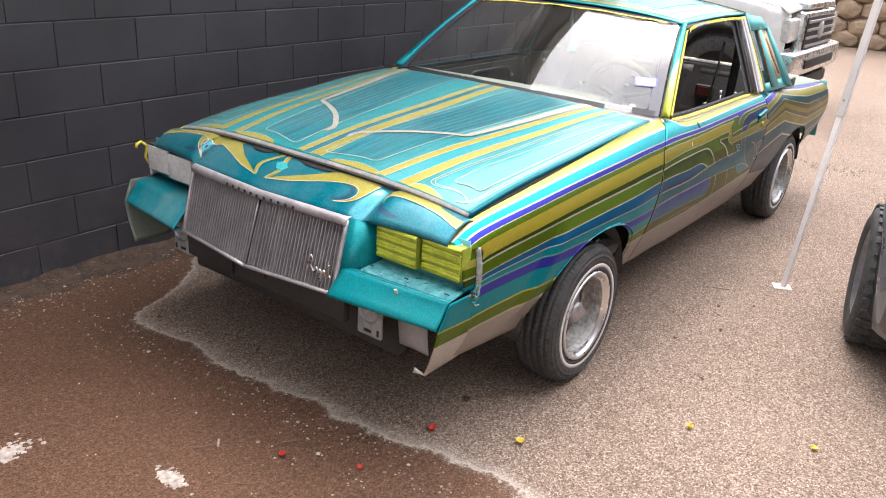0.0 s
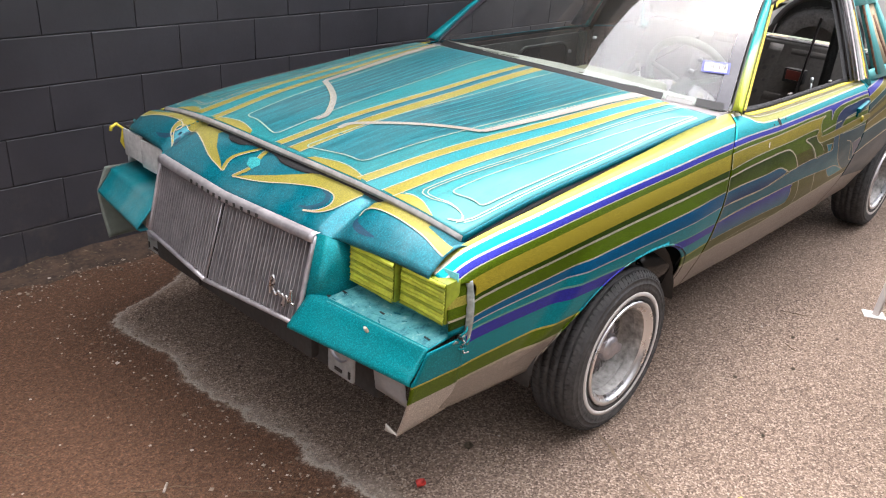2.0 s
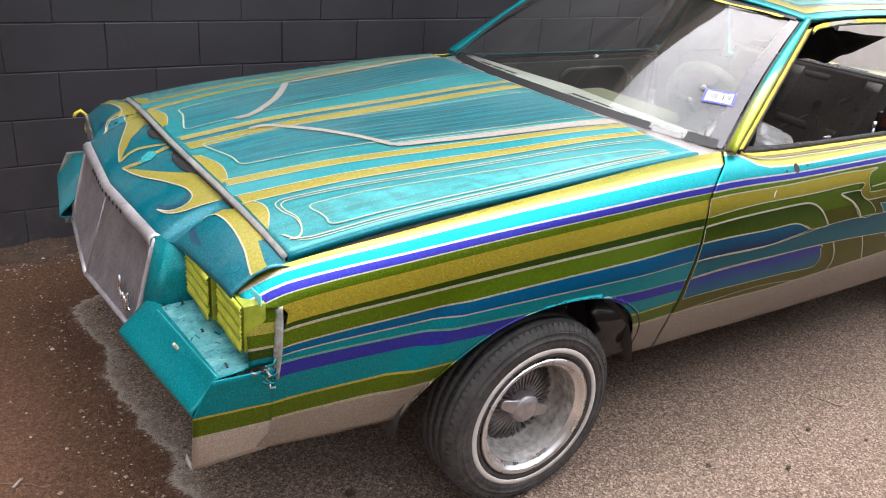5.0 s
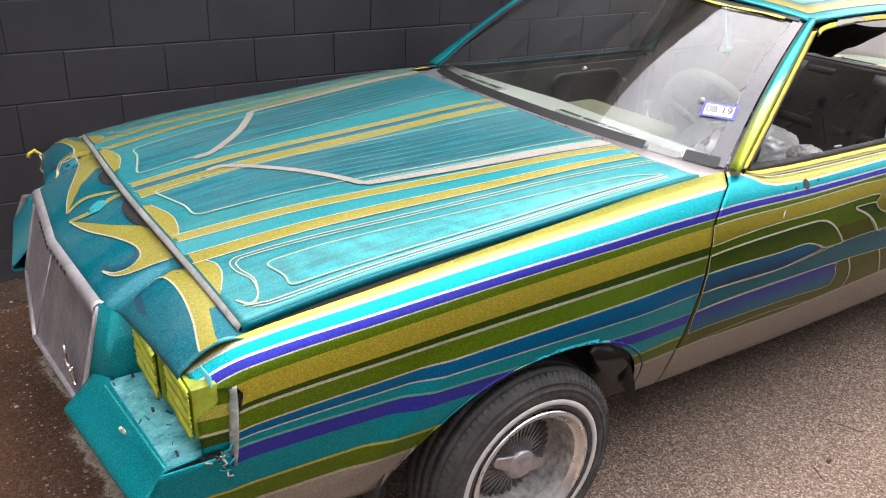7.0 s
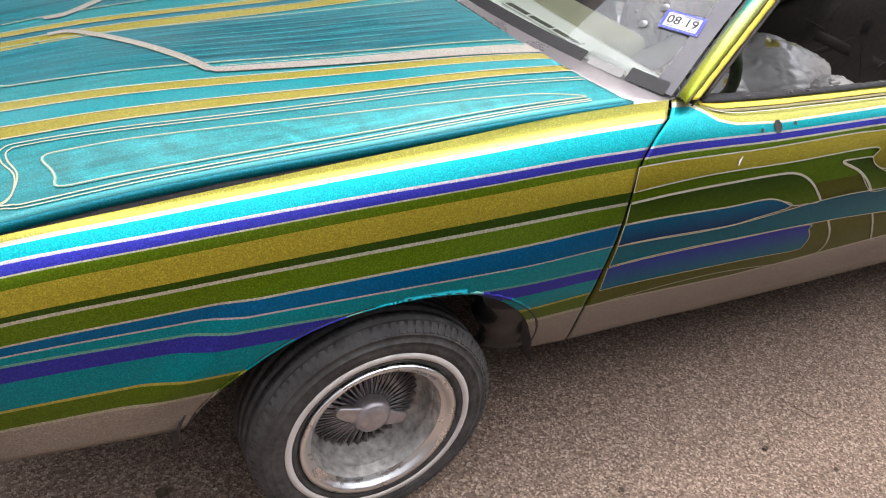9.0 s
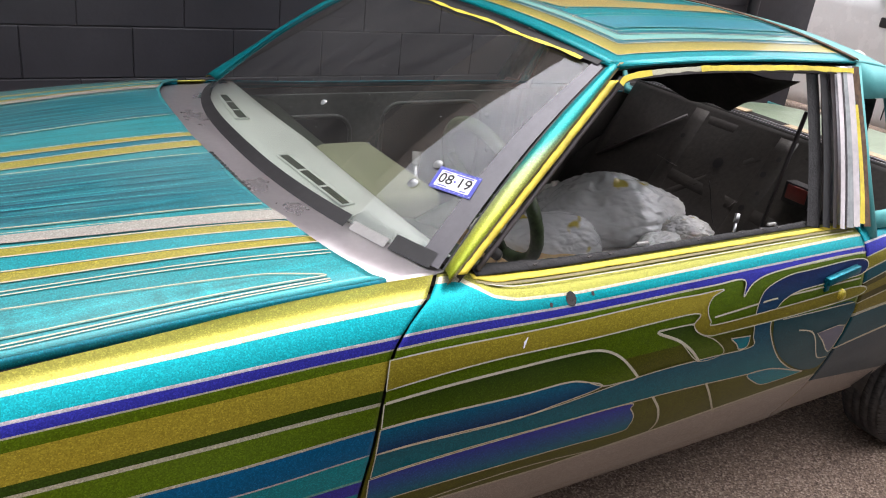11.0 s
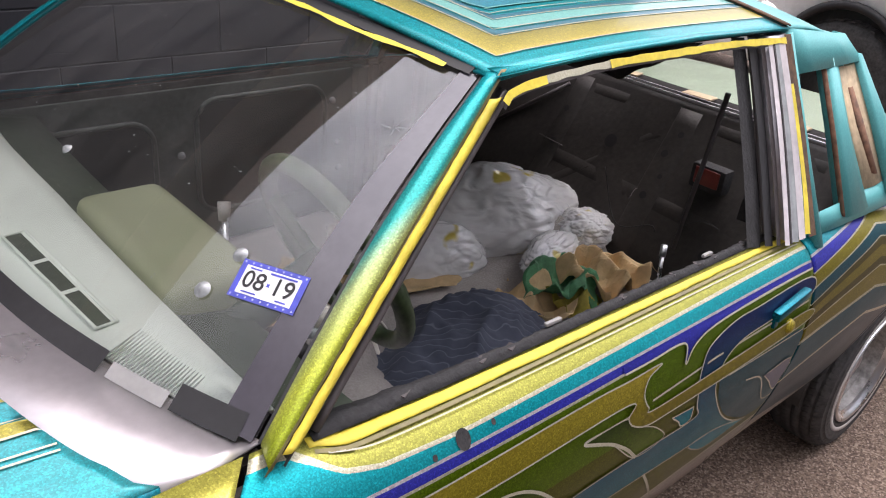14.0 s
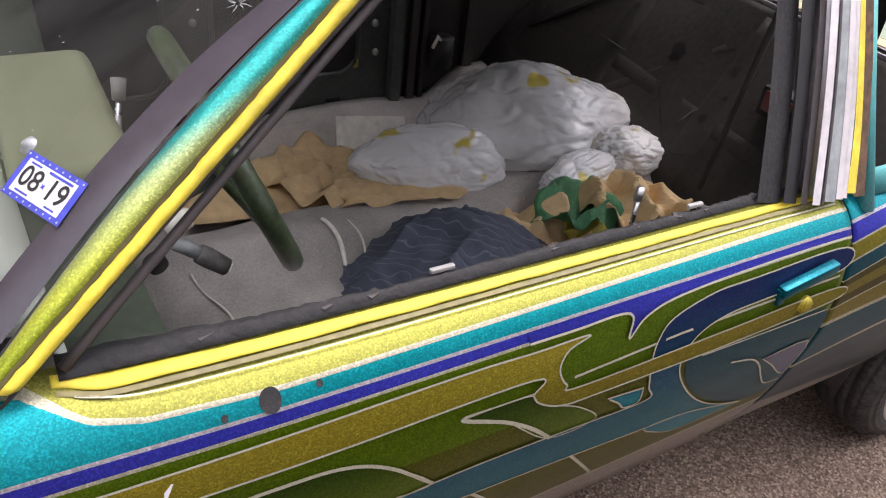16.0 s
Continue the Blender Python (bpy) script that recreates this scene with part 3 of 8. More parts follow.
def make_flanks():
    nose_cut = smooth_curve([0.0, 0.07, 0.095, 0.13, 0.17, 0.30, 1.0], [-0.800, -0.790, -0.775, -0.735, -0.712, -0.735, -0.775])
    p, q = flank(lambda q: float(nose_cut(q)), lambda q: GAP_X(q) - 0.004, 150, FENDER_ST, ARCH_F)
    fender = sheet("front_fender", p, M_FLANK, car, "fender striped in turquoise, purple, gold and green", q, flip=True, thick=0.004)
    p, q = flank(lambda q: GAP_X(q) + 0.004, lambda q: DOOR_END(q) - 0.003, 120, DOOR_ST)
    door = sheet("door", p, M_DOOR, car, "door striped and scrolled in green, gold and blue", q, flip=True, thick=0.004)
    p, q = flank(lambda q: DOOR_END(q) + 0.003, lambda q: 3.66 - 0.03 * q, 130, QUARTER_ST, ARCH_R)
    quarter = sheet("rear_quarter", p, M_QUARTER, car, "rear quarter panel striped in muted gold and blue", q, flip=True, thick=0.004)
    for name, x0, x1, arch in (("front_fender", lambda q: -0.735, lambda q: 0.69, ARCH_F), ("door", lambda q: 0.70, lambda q: 1.98, None),
                               ("rear_quarter", lambda q: 1.985, lambda q: 3.66, ARCH_R)):
        p, q = flank(x0, x1, 60, FENDER_ST, arch, hand=1)
        sheet(name, p, M_FLANK if name == "front_fender" else M_TURQ_D, car, "", q, thick=0.004)
    return fender, door, quarter


fender, door, quarter = make_flanks()


# ---------------------------------------------------------------- hood
HOOD_EDGE = smooth_curve([-0.72, -0.4, 0.0, 0.4, 0.72], [0.832, 0.878, 0.912, 0.945, 0.957])


def hood_front(y):
    return -0.712 + 0.035 * (y / 0.726) ** 2


_back = smooth_curve([0.0, 0.28, 0.44, 0.52, 0.61, 0.69, 0.745], [0.446, 0.456, 0.475, 0.495, 0.523, 0.560, 0.622])


def hood_back(y):
    return float(_back(abs(y)))


def hood_point(x, y, up=0.0):
    return np.array([x, y, HOOD_EDGE(x) + 0.056 * (1 - abs(y / 0.74) ** 3) + up])


M_HOOD = striped("striped_hood_paint", [(0.0, TURQ), (0.5, TURQ_D)], 0.35, 0.3, grain=18.0)


HOOD_HALF = smooth_curve([-0.72, -0.35, 0.0, 0.35, 0.70], [0.722, 0.727, 0.733, 0.741, 0.744])


M_LIP = plain("bare_grey_primer_edge", (0.24, 0.23, 0.22), 0.8, vary=0.3, scale=12, spec=0.2)


def make_hood():
    ys = np.linspace(-0.726, 0.726, 90)
    p, uv = np.zeros((80, len(ys), 3)), np.zeros((80, len(ys), 2))
    for i in range(80):
        for j, y in enumerate(ys):
            x = hood_front(y) + (hood_back(y) - hood_front(y)) * i / 79
            p[i, j] = hood_point(x, y * HOOD_HALF(x) / 0.726 if abs(y) > 0.70 else y, 0.008)
            uv[i, j] = (i / 79, 0.25)
    hood = sheet("hood", p, M_HOOD, car, "turquoise wood-grained hood with gold striping and pinstripes", uv, thick=0.006)
    # turned-down lip along the front and the sides
    lip = []
    for y in ys:
        a = hood_point(hood_front(y), y, 0.007)
        lip.append([a, a + (-0.0065, 0, -0.009), a + (-0.005, 0, -0.015), a + (0.004, 0, -0.017)])
    sheet("hood_lip", lip, M_LIP, hood, "bare grey primer edge of the hood", flip=True, thick=0.003).data.set_sharp_from_angle(angle=radians(15))
    for s in (-1, 1):
        edge = []
        for x in np.linspace(hood_front(0.726), hood_back(0.726), 60):
            a = hood_point(x, s * HOOD_HALF(x), 0.007)
            edge.append([a, a + (0, s * 0.002, -0.012), a + (0, -s * 0.004, -0.026)])
        sheet("hood_side_lip", edge, M_TURQ_D, hood, "", flip=s > 0, thick=0.003)
    # engine bay floor closes the gap
    mesh_ob("engine_bay", [(-0.78, -0.735, 0.70), (0.66, -0.75, 0.80), (0.66, 0.75, 0.80), (-0.78, 0.735, 0.70)], [(0, 1, 2, 3)], M_DARK, car)
    return hood


hood = make_hood()

# ---------------------------------------------------------------- nose: header, lamps, grille, filler


def nose_edge(y):
    """The front edge of the header: over the grille, and over the lamps."""
    a = abs(y)
    t = np.clip((a - 0.395) / 0.06, 0, 1)
    t = t * t * (3 - 2 * t)
    g = np.array([-0.895 + 0.065 * a, 0.800])
    l = np.array([-0.845 + 0.12 * (a - 0.45), 0.803 - 0.02 * np.clip((a - 0.6) / 0.2, 0, 1) ** 2])
    return g + (l - g) * t


def nose_point(y, w, up=0.0):
    """A point of the header's top: w from under the hood's edge (0) to its front edge (1)."""
    xe, ze = nose_edge(y)
    yy = np.clip(y, -0.726, 0.726)
    back = hood_point(hood_front(yy) + 0.02, yy, -0.018)
    if abs(y) > 0.726:
        k = (abs(y) - 0.726) / 0.079
        back = back + np.array([-0.02 * k, np.sign(y) * 0.079 * k, -0.018 * k * k])
    a = abs(y)
    dip = 0.016 * math.exp(-((a - 0.43) / 0.03) ** 2)
    x = back[0] + (xe - back[0]) * w
    z = back[2] + (ze - back[2]) * w + 0.030 * math.sin(math.pi * w) * (0.9 if a > 0.45 else 0.45) - dip * math.sin(math.pi * min(1, w * 0.75))
    return np.array([x, back[1] + (y - back[1]) * w, z + up])


M_HEADER = paint("header_turquoise_paint", (0.0, 0.15, 0.195), fac=0.9, dust=0.14)


def make_nose():
    p = []
    for y in np.linspace(-0.748, 0.748, 120):
        xe, ze = nose_edge(y)
        p.append([nose_point(y, k / 15) for k in range(16)] + [(xe - 0.004, y, ze - 0.012), (xe + 0.006, y, ze - 0.022)])
    return sheet("header_panel", p, M_HEADER, car, "turquoise header panel with gold scallops", thick=0.004)


header = make_nose()


def make_lamp(hand, inner, outer, taped):
    """One rectangular headlamp set in the recess."""
    ya, yb = hand * inner, hand * outer
    xm = -0.828 + 0.10 * ((inner + outer) / 2 - 0.45)
    w = abs(yb - ya)
    base = box_bm((0.05, w, 0.112), (xm + 0.02, (ya + yb) / 2, 0.728), 0.006)
    ob = part("headlamp", base, M_DARK if not taped else M_TAPE2, car, "masked headlamp under yellow-green tape" if taped else "clear headlamp")
    if taped:
        # wrinkled layers of masking tape
        random.seed(int(inner * 100))
        rows = 11
        for k in range(rows):
            z0 = 0.675 + 0.106 * k / rows
            lean = random.uniform(-0.004, 0.004)
            strip = [[(xm - 0.008 - random.uniform(0, 0.003), ya + hand * w * s, z0 + lean * (s - 0.5)),
                      (xm - 0.013 - random.uniform(0, 0.003), ya + hand * w * s, z0 + 0.004 + lean * (s - 0.5)),
                      (xm - 0.009, ya + hand * w * s, z0 + 0.0125 + lean * (s - 0.5))] for s in np.linspace(0, 1, 7)]
            sheet("tape_strip", strip, M_TAPE if k % 3 else M_TAPE2, ob, flip=hand < 0, thick=0.001)
    else:
        part("lens", box_bm((0.012, w - 0.012, 0.10), (xm - 0.010, (ya + yb) / 2, 0.728), 0.005), M_LENS, ob, "cloudy clear lens")
    return ob


M_TAPE2 = plain("dark_lime_tape", (0.25, 0.30, 0.02), 0.55, vary=0.3, scale=22)
M_TAPE = plain("lime_masking_tape", (0.50, 0.54, 0.05), 0.55, vary=0.3, scale=22, relief=0.3, fine=120)
M_LENS = plain("cloudy_lens", (0.62, 0.60, 0.58), 0.12, coat=1.0, vary=0.25, scale=18)


def make_lamps():
    for hand, taped in ((-1, True), (1, False)):
        make_lamp(hand, 0.478, 0.640, taped)
        make_lamp(hand, 0.652, 0.800, taped)
        # recess: back wall and the wall beside the grille
        rec = [[(-0.79 + 0.06 * (a - 0.45), hand * a, z) for z in (0.80, 0.64)] for a in (0.44, 0.80)]
        sheet("lamp_recess", rec, M_SOFT, car, "", flip=hand < 0, thick=0.004)
        wall_ = [[(-0.878, hand * 0.400, 0.797), (-0.935, hand * 0.402, 0.56)], [(-0.845, hand * 0.448, 0.79), (-0.90, hand * 0.455, 0.57)],
                 [(-0.80, hand * 0.462, 0.79), (-0.82, hand * 0.468, 0.62)], [(-0.77, hand * 0.466, 0.79), (-0.77, hand * 0.47, 0.62)]]
        sheet("grille_cheek", wall_, M_TURQ, car, "", flip=hand < 0, thick=0.004)


make_lamps()


def grille_point(y, w, out=0.0):
    """A point of the grille's plane: w from its top (0) to its foot (1)."""
    a = abs(y) / 0.40
    x = (-0.897 + 0.022 * a) * (1 - w) + (-0.978 + 0.038 * a) * w
    z = (0.790 + 0.0 * a) * (1 - w) + (0.538 + 0.010 * a) * w
    return np.array([x - out, y * (1 + 0.0 * w), z])


def make_grille():
    g = tagged(new("grille"), "dull silver vertical-bar grille")
    g.parent = car
    back = [[grille_point(y, w, -0.014) for w in (0, 1)] for y in (-0.392, 0, 0.392)]
    sheet("backing", back, M_DARK, g, thick=0.004)
    n = 54
    for k in range(n + 1):
        y = -0.385 + 0.77 * k / n
        if abs(y) < 0.006:
            continue
        wob = 0.0022 * math.sin(k * 2.1)
        pts = [grille_point(y + wob * math.sin(w * 5 + k), w, 0.0) for w in (0.09, 0.3, 0.5, 0.7, 0.985)]
        v = []
        for q in pts:
            v += [q + (0.010, -0.0026, 0), q + (-0.004, -0.0014, 0), q + (-0.004, 0.0014, 0), q + (0.010, 0.0026, 0)]
        f = [(4 * i + a, 4 * i + 4 + a, 4 * i + 4 + (a + 1) % 4, 4 * i + (a + 1) % 4) for i in range(4) for a in range(3)]
        mesh_ob("bar", v, f, M_GRILLE, g, smooth=False)
    # frame
    def rail(name, pts, r, mat=M_GRILLE):
        tube(name, pts, r, mat, g, n=8)
    for s in (-1, 1):
        rail("side_rail", [grille_point(s * 0.395, w, 0.004) for w in np.linspace(0, 1, 6)], 0.007)
        rail("foot_rail", [grille_point(s * t, 1.0, 0.004) for t in np.linspace(0, 0.395, 6)], 0.007)
    rail("center_rail", [grille_point(0, w, 0.002) for w in (0.09, 0.5, 1.0)], 0.0026)
    cap = []
    for y in np.linspace(-0.40, 0.40, 41):
        cap.append([grille_point(y, -0.03, -0.02), grille_point(y, -0.03, 0.008), grille_point(y, 0.0, 0.016), grille_point(y, 0.06, 0.015), grille_point(y, 0.09, 0.006), grille_point(y, 0.09, -0.01)])
    sheet("header_bar", cap, M_GRILLE, g, "dull silver bar across the top of the grille", thick=0.003)
    for k in range(11):
        c = grille_point(0.17 - 0.034 * k, 0.042, 0.0165)
        part("worn_letter", box_bm((0.003, 0.010, 0.011), c, 0.001), M_DARK, g)
    # small script emblem, a plain looping wire of chrome
    em = [(0.0, 0.0), (0.004, 0.030), (0.012, 0.046), (0.020, 0.036), (0.010, 0.024), (0.022, 0.004), (0.028, 0.012), (0.034, 0.018), (0.038, 0.006), (0.046, 0.016), (0.050, 0.004), (0.048, -0.012),
          (0.042, -0.010), (0.052, 0.006), (0.060, 0.016), (0.066, 0.004), (0.072, 0.020), (0.078, 0.038), (0.076, 0.010), (0.084, 0.004)]
    tube("emblem", [Vector(grille_point(-0.335 + 0.0, 0.78, 0.018)) + Vector((0, -v * 1.25 + 0.05, h * 1.3)) for v, h in spline(em, 4)], 0.0036, M_CHROME, g, "small chrome script emblem", n=6)
    return g


grille = make_grille()


def filler_point(a, i, t, hand):
    """Point i of the filler's section, at a from the middle line; the nose is swept back towards its outer end."""
    x, z = FILLER[i]
    k = min(1.0, i / 4)
    return (x + (-0.010 + 0.026 * t) * (1 - k) + (-0.020 + 0.056 * t) * k, hand * a, z - 0.003 * t)


FILLER = [(-0.775, 0.646), (-0.885, 0.637), (-0.897, 0.634), (-0.905, 0.624), (-0.945, 0.582), (-0.960, 0.568), (-0.963, 0.558), (-0.952, 0.550), (-0.925, 0.548)]


def make_fillers():
    for hand in (-1, 1):
        p = []
        for a in np.linspace(0.405, 0.808, 30):
            t = (a - 0.405) / 0.40
            p.append([filler_point(a, i, t, hand) for i in range(len(FILLER))])
        fil = sheet("bumper_filler", p, M_TURQ if hand < 0 else M_TURQM, car, "turquoise bumper filler ledge with scuffed paint", flip=hand < 0, thick=0.004)
        if hand < 0:
            top = [[np.array(filler_point(a, 0, (a - 0.405) / 0.40, hand)) * (1 - k) + np.array(filler_point(a, 1, (a - 0.405) / 0.40, hand)) * k + (0, 0, 0.0012) for k in np.linspace(0.02, 0.98, 8)] for a in np.linspace(0.462, 0.806, 40)]
            sheet("ledge", top, M_LEDGE, fil, "scuffed matt primer ledge below the lamps", flip=True)
        # the fender runs on below the lamps to the filler's tip
        tip = smooth_curve([0.35, 0.387, 0.50, 0.55, 0.58, 0.633, 0.66], [-0.925, -0.922, -0.925, -0.925, -0.912, -0.886, -0.870])
        rows = np.r_[np.linspace(0.638, 0.545, 9), np.linspace(0.540, 0.500, 4), np.linspace(0.497, 0.385, 8)]
        end, euv = [], []
        n = len(BANDS)
        for u in np.linspace(0, 1, 14):
            row, ruv = [], []
            for z in rows:
                x0 = tip(z)
                x = x0 + (-0.748 - x0) * u
                q = (CREST(-0.775) - z) / (CREST(-0.775) - SKIRT(-0.775))
                q1 = min(1.0, q + 0.02 * u)
                side = np.array([x, hand * (HALF(-0.775) + 0.0025 - 0.001 * u - INSET(q1) * 0.48), z - 0.013 * u * min(1.0, max(0.0, (z - 0.387) / 0.12)) * min(1.0, (0.66 - z) / 0.06)])
                row.append(side)
                kind = 17.5 if z > 0.545 else (19.5 if z > 0.4985 else 21.5)
                ruv.append((x, kind / n))
            end.append(row)
            euv.append(ruv)
        if hand < 0:
            sheet("fender_extension", end, M_EXT, car, "lower fender corner striped turquoise, green and white", [[(x, (0.645 - z) / 0.30) for (x, v), z in zip(r, rows)] for r in euv], flip=True, thick=0.004)
        else:
            sheet("fender_extension", [[np.array(q) if q[2] < 9 else q for q in r] for r in end], M_GREYGREEN, car, "thin grey-green inner fender skirt", flip=False, thick=0.003)
        # side marker recess: lime paint under clear plastic film, with a torn bracket
        mk = [[side_point(x, (CREST(x) - z) / (CREST(x) - SKIRT(x)), -0.010, hand) for z in np.linspace(0.775, 0.640, 14)] for x in np.linspace(-0.800, -0.728, 8)]
        mk_ob = sheet("side_marker", mk, M_MARK if hand < 0 else M_LENS, car, "side marker behind clear plastic" if hand < 0 else "", [[(x, j / 13) for j in range(14)] for x in range(8)], flip=hand < 0, thick=0.004)
        if hand < 0:
            random.seed(6)
            # torn film edge: narrow above, broad and ragged below
            tab = []
            for k in range(25):
                w = k / 24
                x = -0.722 - 0.016 * w
                wide = 0.011 + 0.004 * math.sin(math.pi * w) + 0.004 * noise.noise(Vector((k * 0.6, 0, 0)))
                q = 0.130 + 0.37 * w
                tab.append([side_point(x, q, 0.0022), side_point(x - wide * 0.4, q, 0.0015), side_point(x - wide * 0.75, q, -0.003), side_point(x - wide, q, -0.0085)])
            sheet("torn_film", tab, M_FILM, mk_ob, "torn milky plastic film", flip=False, thick=0.0012)
            for k in range(14):
                c = Vector(side_point(-0.795 + 0.05 * random.random(), 0.41 + 0.07 * random.random(), -0.004))
                pts = [c]
                for j in range(3):
                    pts.append(pts[-1] + Vector((random.uniform(-0.014, 0.014), random.uniform(-0.010, 0.006), random.uniform(-0.012, 0.012))))
                tube("frayed_clip", pts, [0.004, 0.003, 0.003, 0.002], (M_TURQ, M_BLACK, M_FILM)[k % 3], mk_ob, n=6)
            # scuffs, dark slots and drips on the ledge
            def ledge(y, w):
                t = (abs(y) - 0.405) / 0.40
                p0, p1 = np.array(filler_point(abs(y), 0, t, -1)), np.array(filler_point(abs(y), 1, t, -1))
                return p0 + (p1 - p0) * w
            for y, w, ly, lw in ((-0.47, 0.55, 0.018, 0.006), (-0.615, 0.62, 0.016, 0.006), (-0.775, 0.72, 0.02, 0.005), (-0.455, 0.9, 0.010, 0.008)):
                c = ledge(y, w)
                part("slot", box_bm((lw, ly, 0.002), (c[0], c[1], c[2] + 0.0015), 0, Matrix.Rotation(-0.06, 3, "Z")), M_BLACK, fil)
            for k in range(26):
                y, w = random.uniform(-0.79, -0.46), random.uniform(0.25, 1.0)
                c = ledge(y, w)
                L = random.uniform(0.006, 0.022)
                part("scuff", box_bm((L * random.uniform(0.08, 0.3), L, 0.0010), (c[0], c[1], c[2] + 0.0014), 0, Matrix.Rotation(random.uniform(-0.7, 0.7), 3, "Z")), M_SCUFF if k % 3 else M_TURQ_D, fil)
            # drip edge along the front of the ledge, and the pale clip on it
            tube("ledge_bead", [Vector(filler_point(a, 2, (a - 0.405) / 0.40, -1)) + Vector((0.004, 0, 0.002)) for a in np.linspace(0.47, 0.80, 20)], 0.0022, M_TURQL, fil, n=6)
            c = Vector(filler_point(0.628, 3, 0.55, -1))
            part("clip", box_bm((0.008, 0.012, 0.026), c + Vector((-0.006, 0, -0.004)), 0.004, Matrix.Rotation(-0.5, 3, "Y")), M_CLIP, fil, "rusty pale clip")
        # bumper mounts: a slotted plate with a pressed ring
        br = part("bumper_mount", box_bm((0.012, 0.105, 0.155), (-0.875, hand * 0.50, 0.485), 0.006), M_STEEL, car, "grey steel bumper mount with a round hole")
        part("mount_arm", box_bm((0.16, 0.05, 0.08), (-0.775, hand * 0.50, 0.50), 0.008), M_DARK, br)
        lathe_v, lathe_f = lathe_data([(0.010, 0.004), (0.016, -0.001), (0.022, 0.003), (0.030, 0.004), (0.034, 0.0), (0.036, -0.004)], 24)
        mesh_ob("socket", [(-0.883 + y, hand * 0.50 + 1.15 * x, 0.500 + 1.15 * z) for x, y, z in lathe_v], lathe_f, M_DULL, br)
        part("slot", box_bm((0.004, 0.008, 0.022), (-0.882, hand * 0.540, 0.430), 0.001), M_BLACK, br)
        part("slot", box_bm((0.004, 0.03, 0.010), (-0.882, hand * 0.495, 0.428), 0.001), M_BLACK, br)
    # inner splash panel that curls below the filler, the flap at its foot
    p = [[(-0.86 + 0.02 * w, -0.60 - 0.12 * u, 0.548 - 0.165 * w + 0.02 * w * w) for w in np.linspace(0, 1, 8)] for u in (0, 0.4, 0.8, 1)]
    sheet("splash_panel", p, M_GREYP, car, "grey inner splash panel", flip=True, thick=0.003)
    p = [[(-0.922 + 0.004 * w, -0.774 + 0.045 * u, 0.388 - 0.006 * u + 0.018 * w * u) for w in (0, 0.5, 1)] for u in np.linspace(0, 1, 5)]
    sheet("skirt_flap", p, M_BEIGE, car, thick=0.003)
    part("core_support", box_bm((0.05, 1.10, 0.30), (-0.76, 0, 0.46), 0.012), M_DARK, car, "dark radiator support below the grille")
    part("valance", box_bm((0.03, 0.84, 0.10), (-0.90, 0.0, 0.485), 0.012), M_DARK, car)
    random.seed(2)
    for y, L in ((0.12, 0.10), (-0.05, 0.06)):
        pts = [Vector((-0.93, y, 0.54))]
        for k in range(5):
            pts.append(pts[-1] + Vector((random.uniform(-0.01, 0.01), random.uniform(-0.012, 0.02), -L / 5)))
        tube("hanging_wire", pts, 0.003, M_BLACK, car, n=5)
    # curled end of yellow tape at the far lamp
    tube("tape_curl", [(-0.80, 0.812, 0.69), (-0.812, 0.818, 0.72), (-0.80, 0.82, 0.765), (-0.822, 0.826, 0.785), (-0.84, 0.83, 0.775), (-0.845, 0.828, 0.762)], 0.006, M_YELLOW, car, n=6)


M_LEDGE, _n, _l, _b = material("scuffed_turquoise_primer", 0.6)
_k, _w = noise_tex(_n, _l, 26.0, 7.0, 0.75, stretch=(1.0, 1.4, 1.0)), noise_tex(_n, _l, 55.0, 6.0, 0.8, stretch=(1.2, 0.8, 1.0))
_r = ramp(_n, _l, _k.outputs["Fac"], [(0.36, (0.01, 0.13, 0.16)), (0.45, (0.06, 0.27, 0.29)), (0.58, (0.11, 0.35, 0.36)), (0.68, (0.30, 0.50, 0.49))])
_q = ramp(_n, _l, _w.outputs["Fac"], [(0.60, 0.0), (0.66, 0.75)])
_c = mixc(_n, _l, _r.outputs["Color"], (0.42, 0.55, 0.53), _q.outputs["Color"])
_q = ramp(_n, _l, _w.outputs["Fac"], [(0.30, 0.9), (0.35, 0.0)])
_l.new(mixc(_n, _l, _c, (0.02, 0.035, 0.04), _q.outputs["Color"]), _b.inputs["Base Color"])
bump(_n, _l, _b, _w.outputs["Fac"], 0.4, 0.003)
M_TURQM = paint("dull_turquoise_paint", (0.0, 0.20, 0.24), 0.1, 0.08, 0.4, 0.25)
M_TURQL = paint("pale_turquoise_paint", (0.05, 0.40, 0.42))
M_GREYGREEN = plain("grey_green_plastic", (0.17, 0.19, 0.16), 0.6, vary=0.2)
M_SCUFF = plain("scuffed_grey_turquoise", (0.05, 0.27, 0.28), 0.6, vary=0.3)
M_FILM = plain("milky_plastic_film", (0.24, 0.255, 0.23), 0.25, coat=0.6, vary=0.45, scale=45)
M_CLIP = plain("rusty_pale_clip", (0.62, 0.52, 0.40), 0.7, vary=0.4, scale=60)
M_STEEL = plain("dusty_grey_steel", (0.36, 0.38, 0.38), 0.5, metal=0.4, vary=0.3, scale=20)
M_EXT = striped("striped_corner_paint", [(0.0, TEAL), (0.300, GOLD_L), (0.318, GREEN), (0.482, PALE), (0.492, (0.52, 0.48, 0.43))])
M_MARK = striped("side_marker_paint", [(0.0, GREEN), (0.28, GOLD_L), (0.45, GREEN), (0.66, PALE), (0.70, GREEN_D), (0.86, TEAL)])
make_fillers()

# ---------------------------------------------------------------- cabin shell
ROOF_EDGE_Z, ROOF_Y = 1.318, 0.612


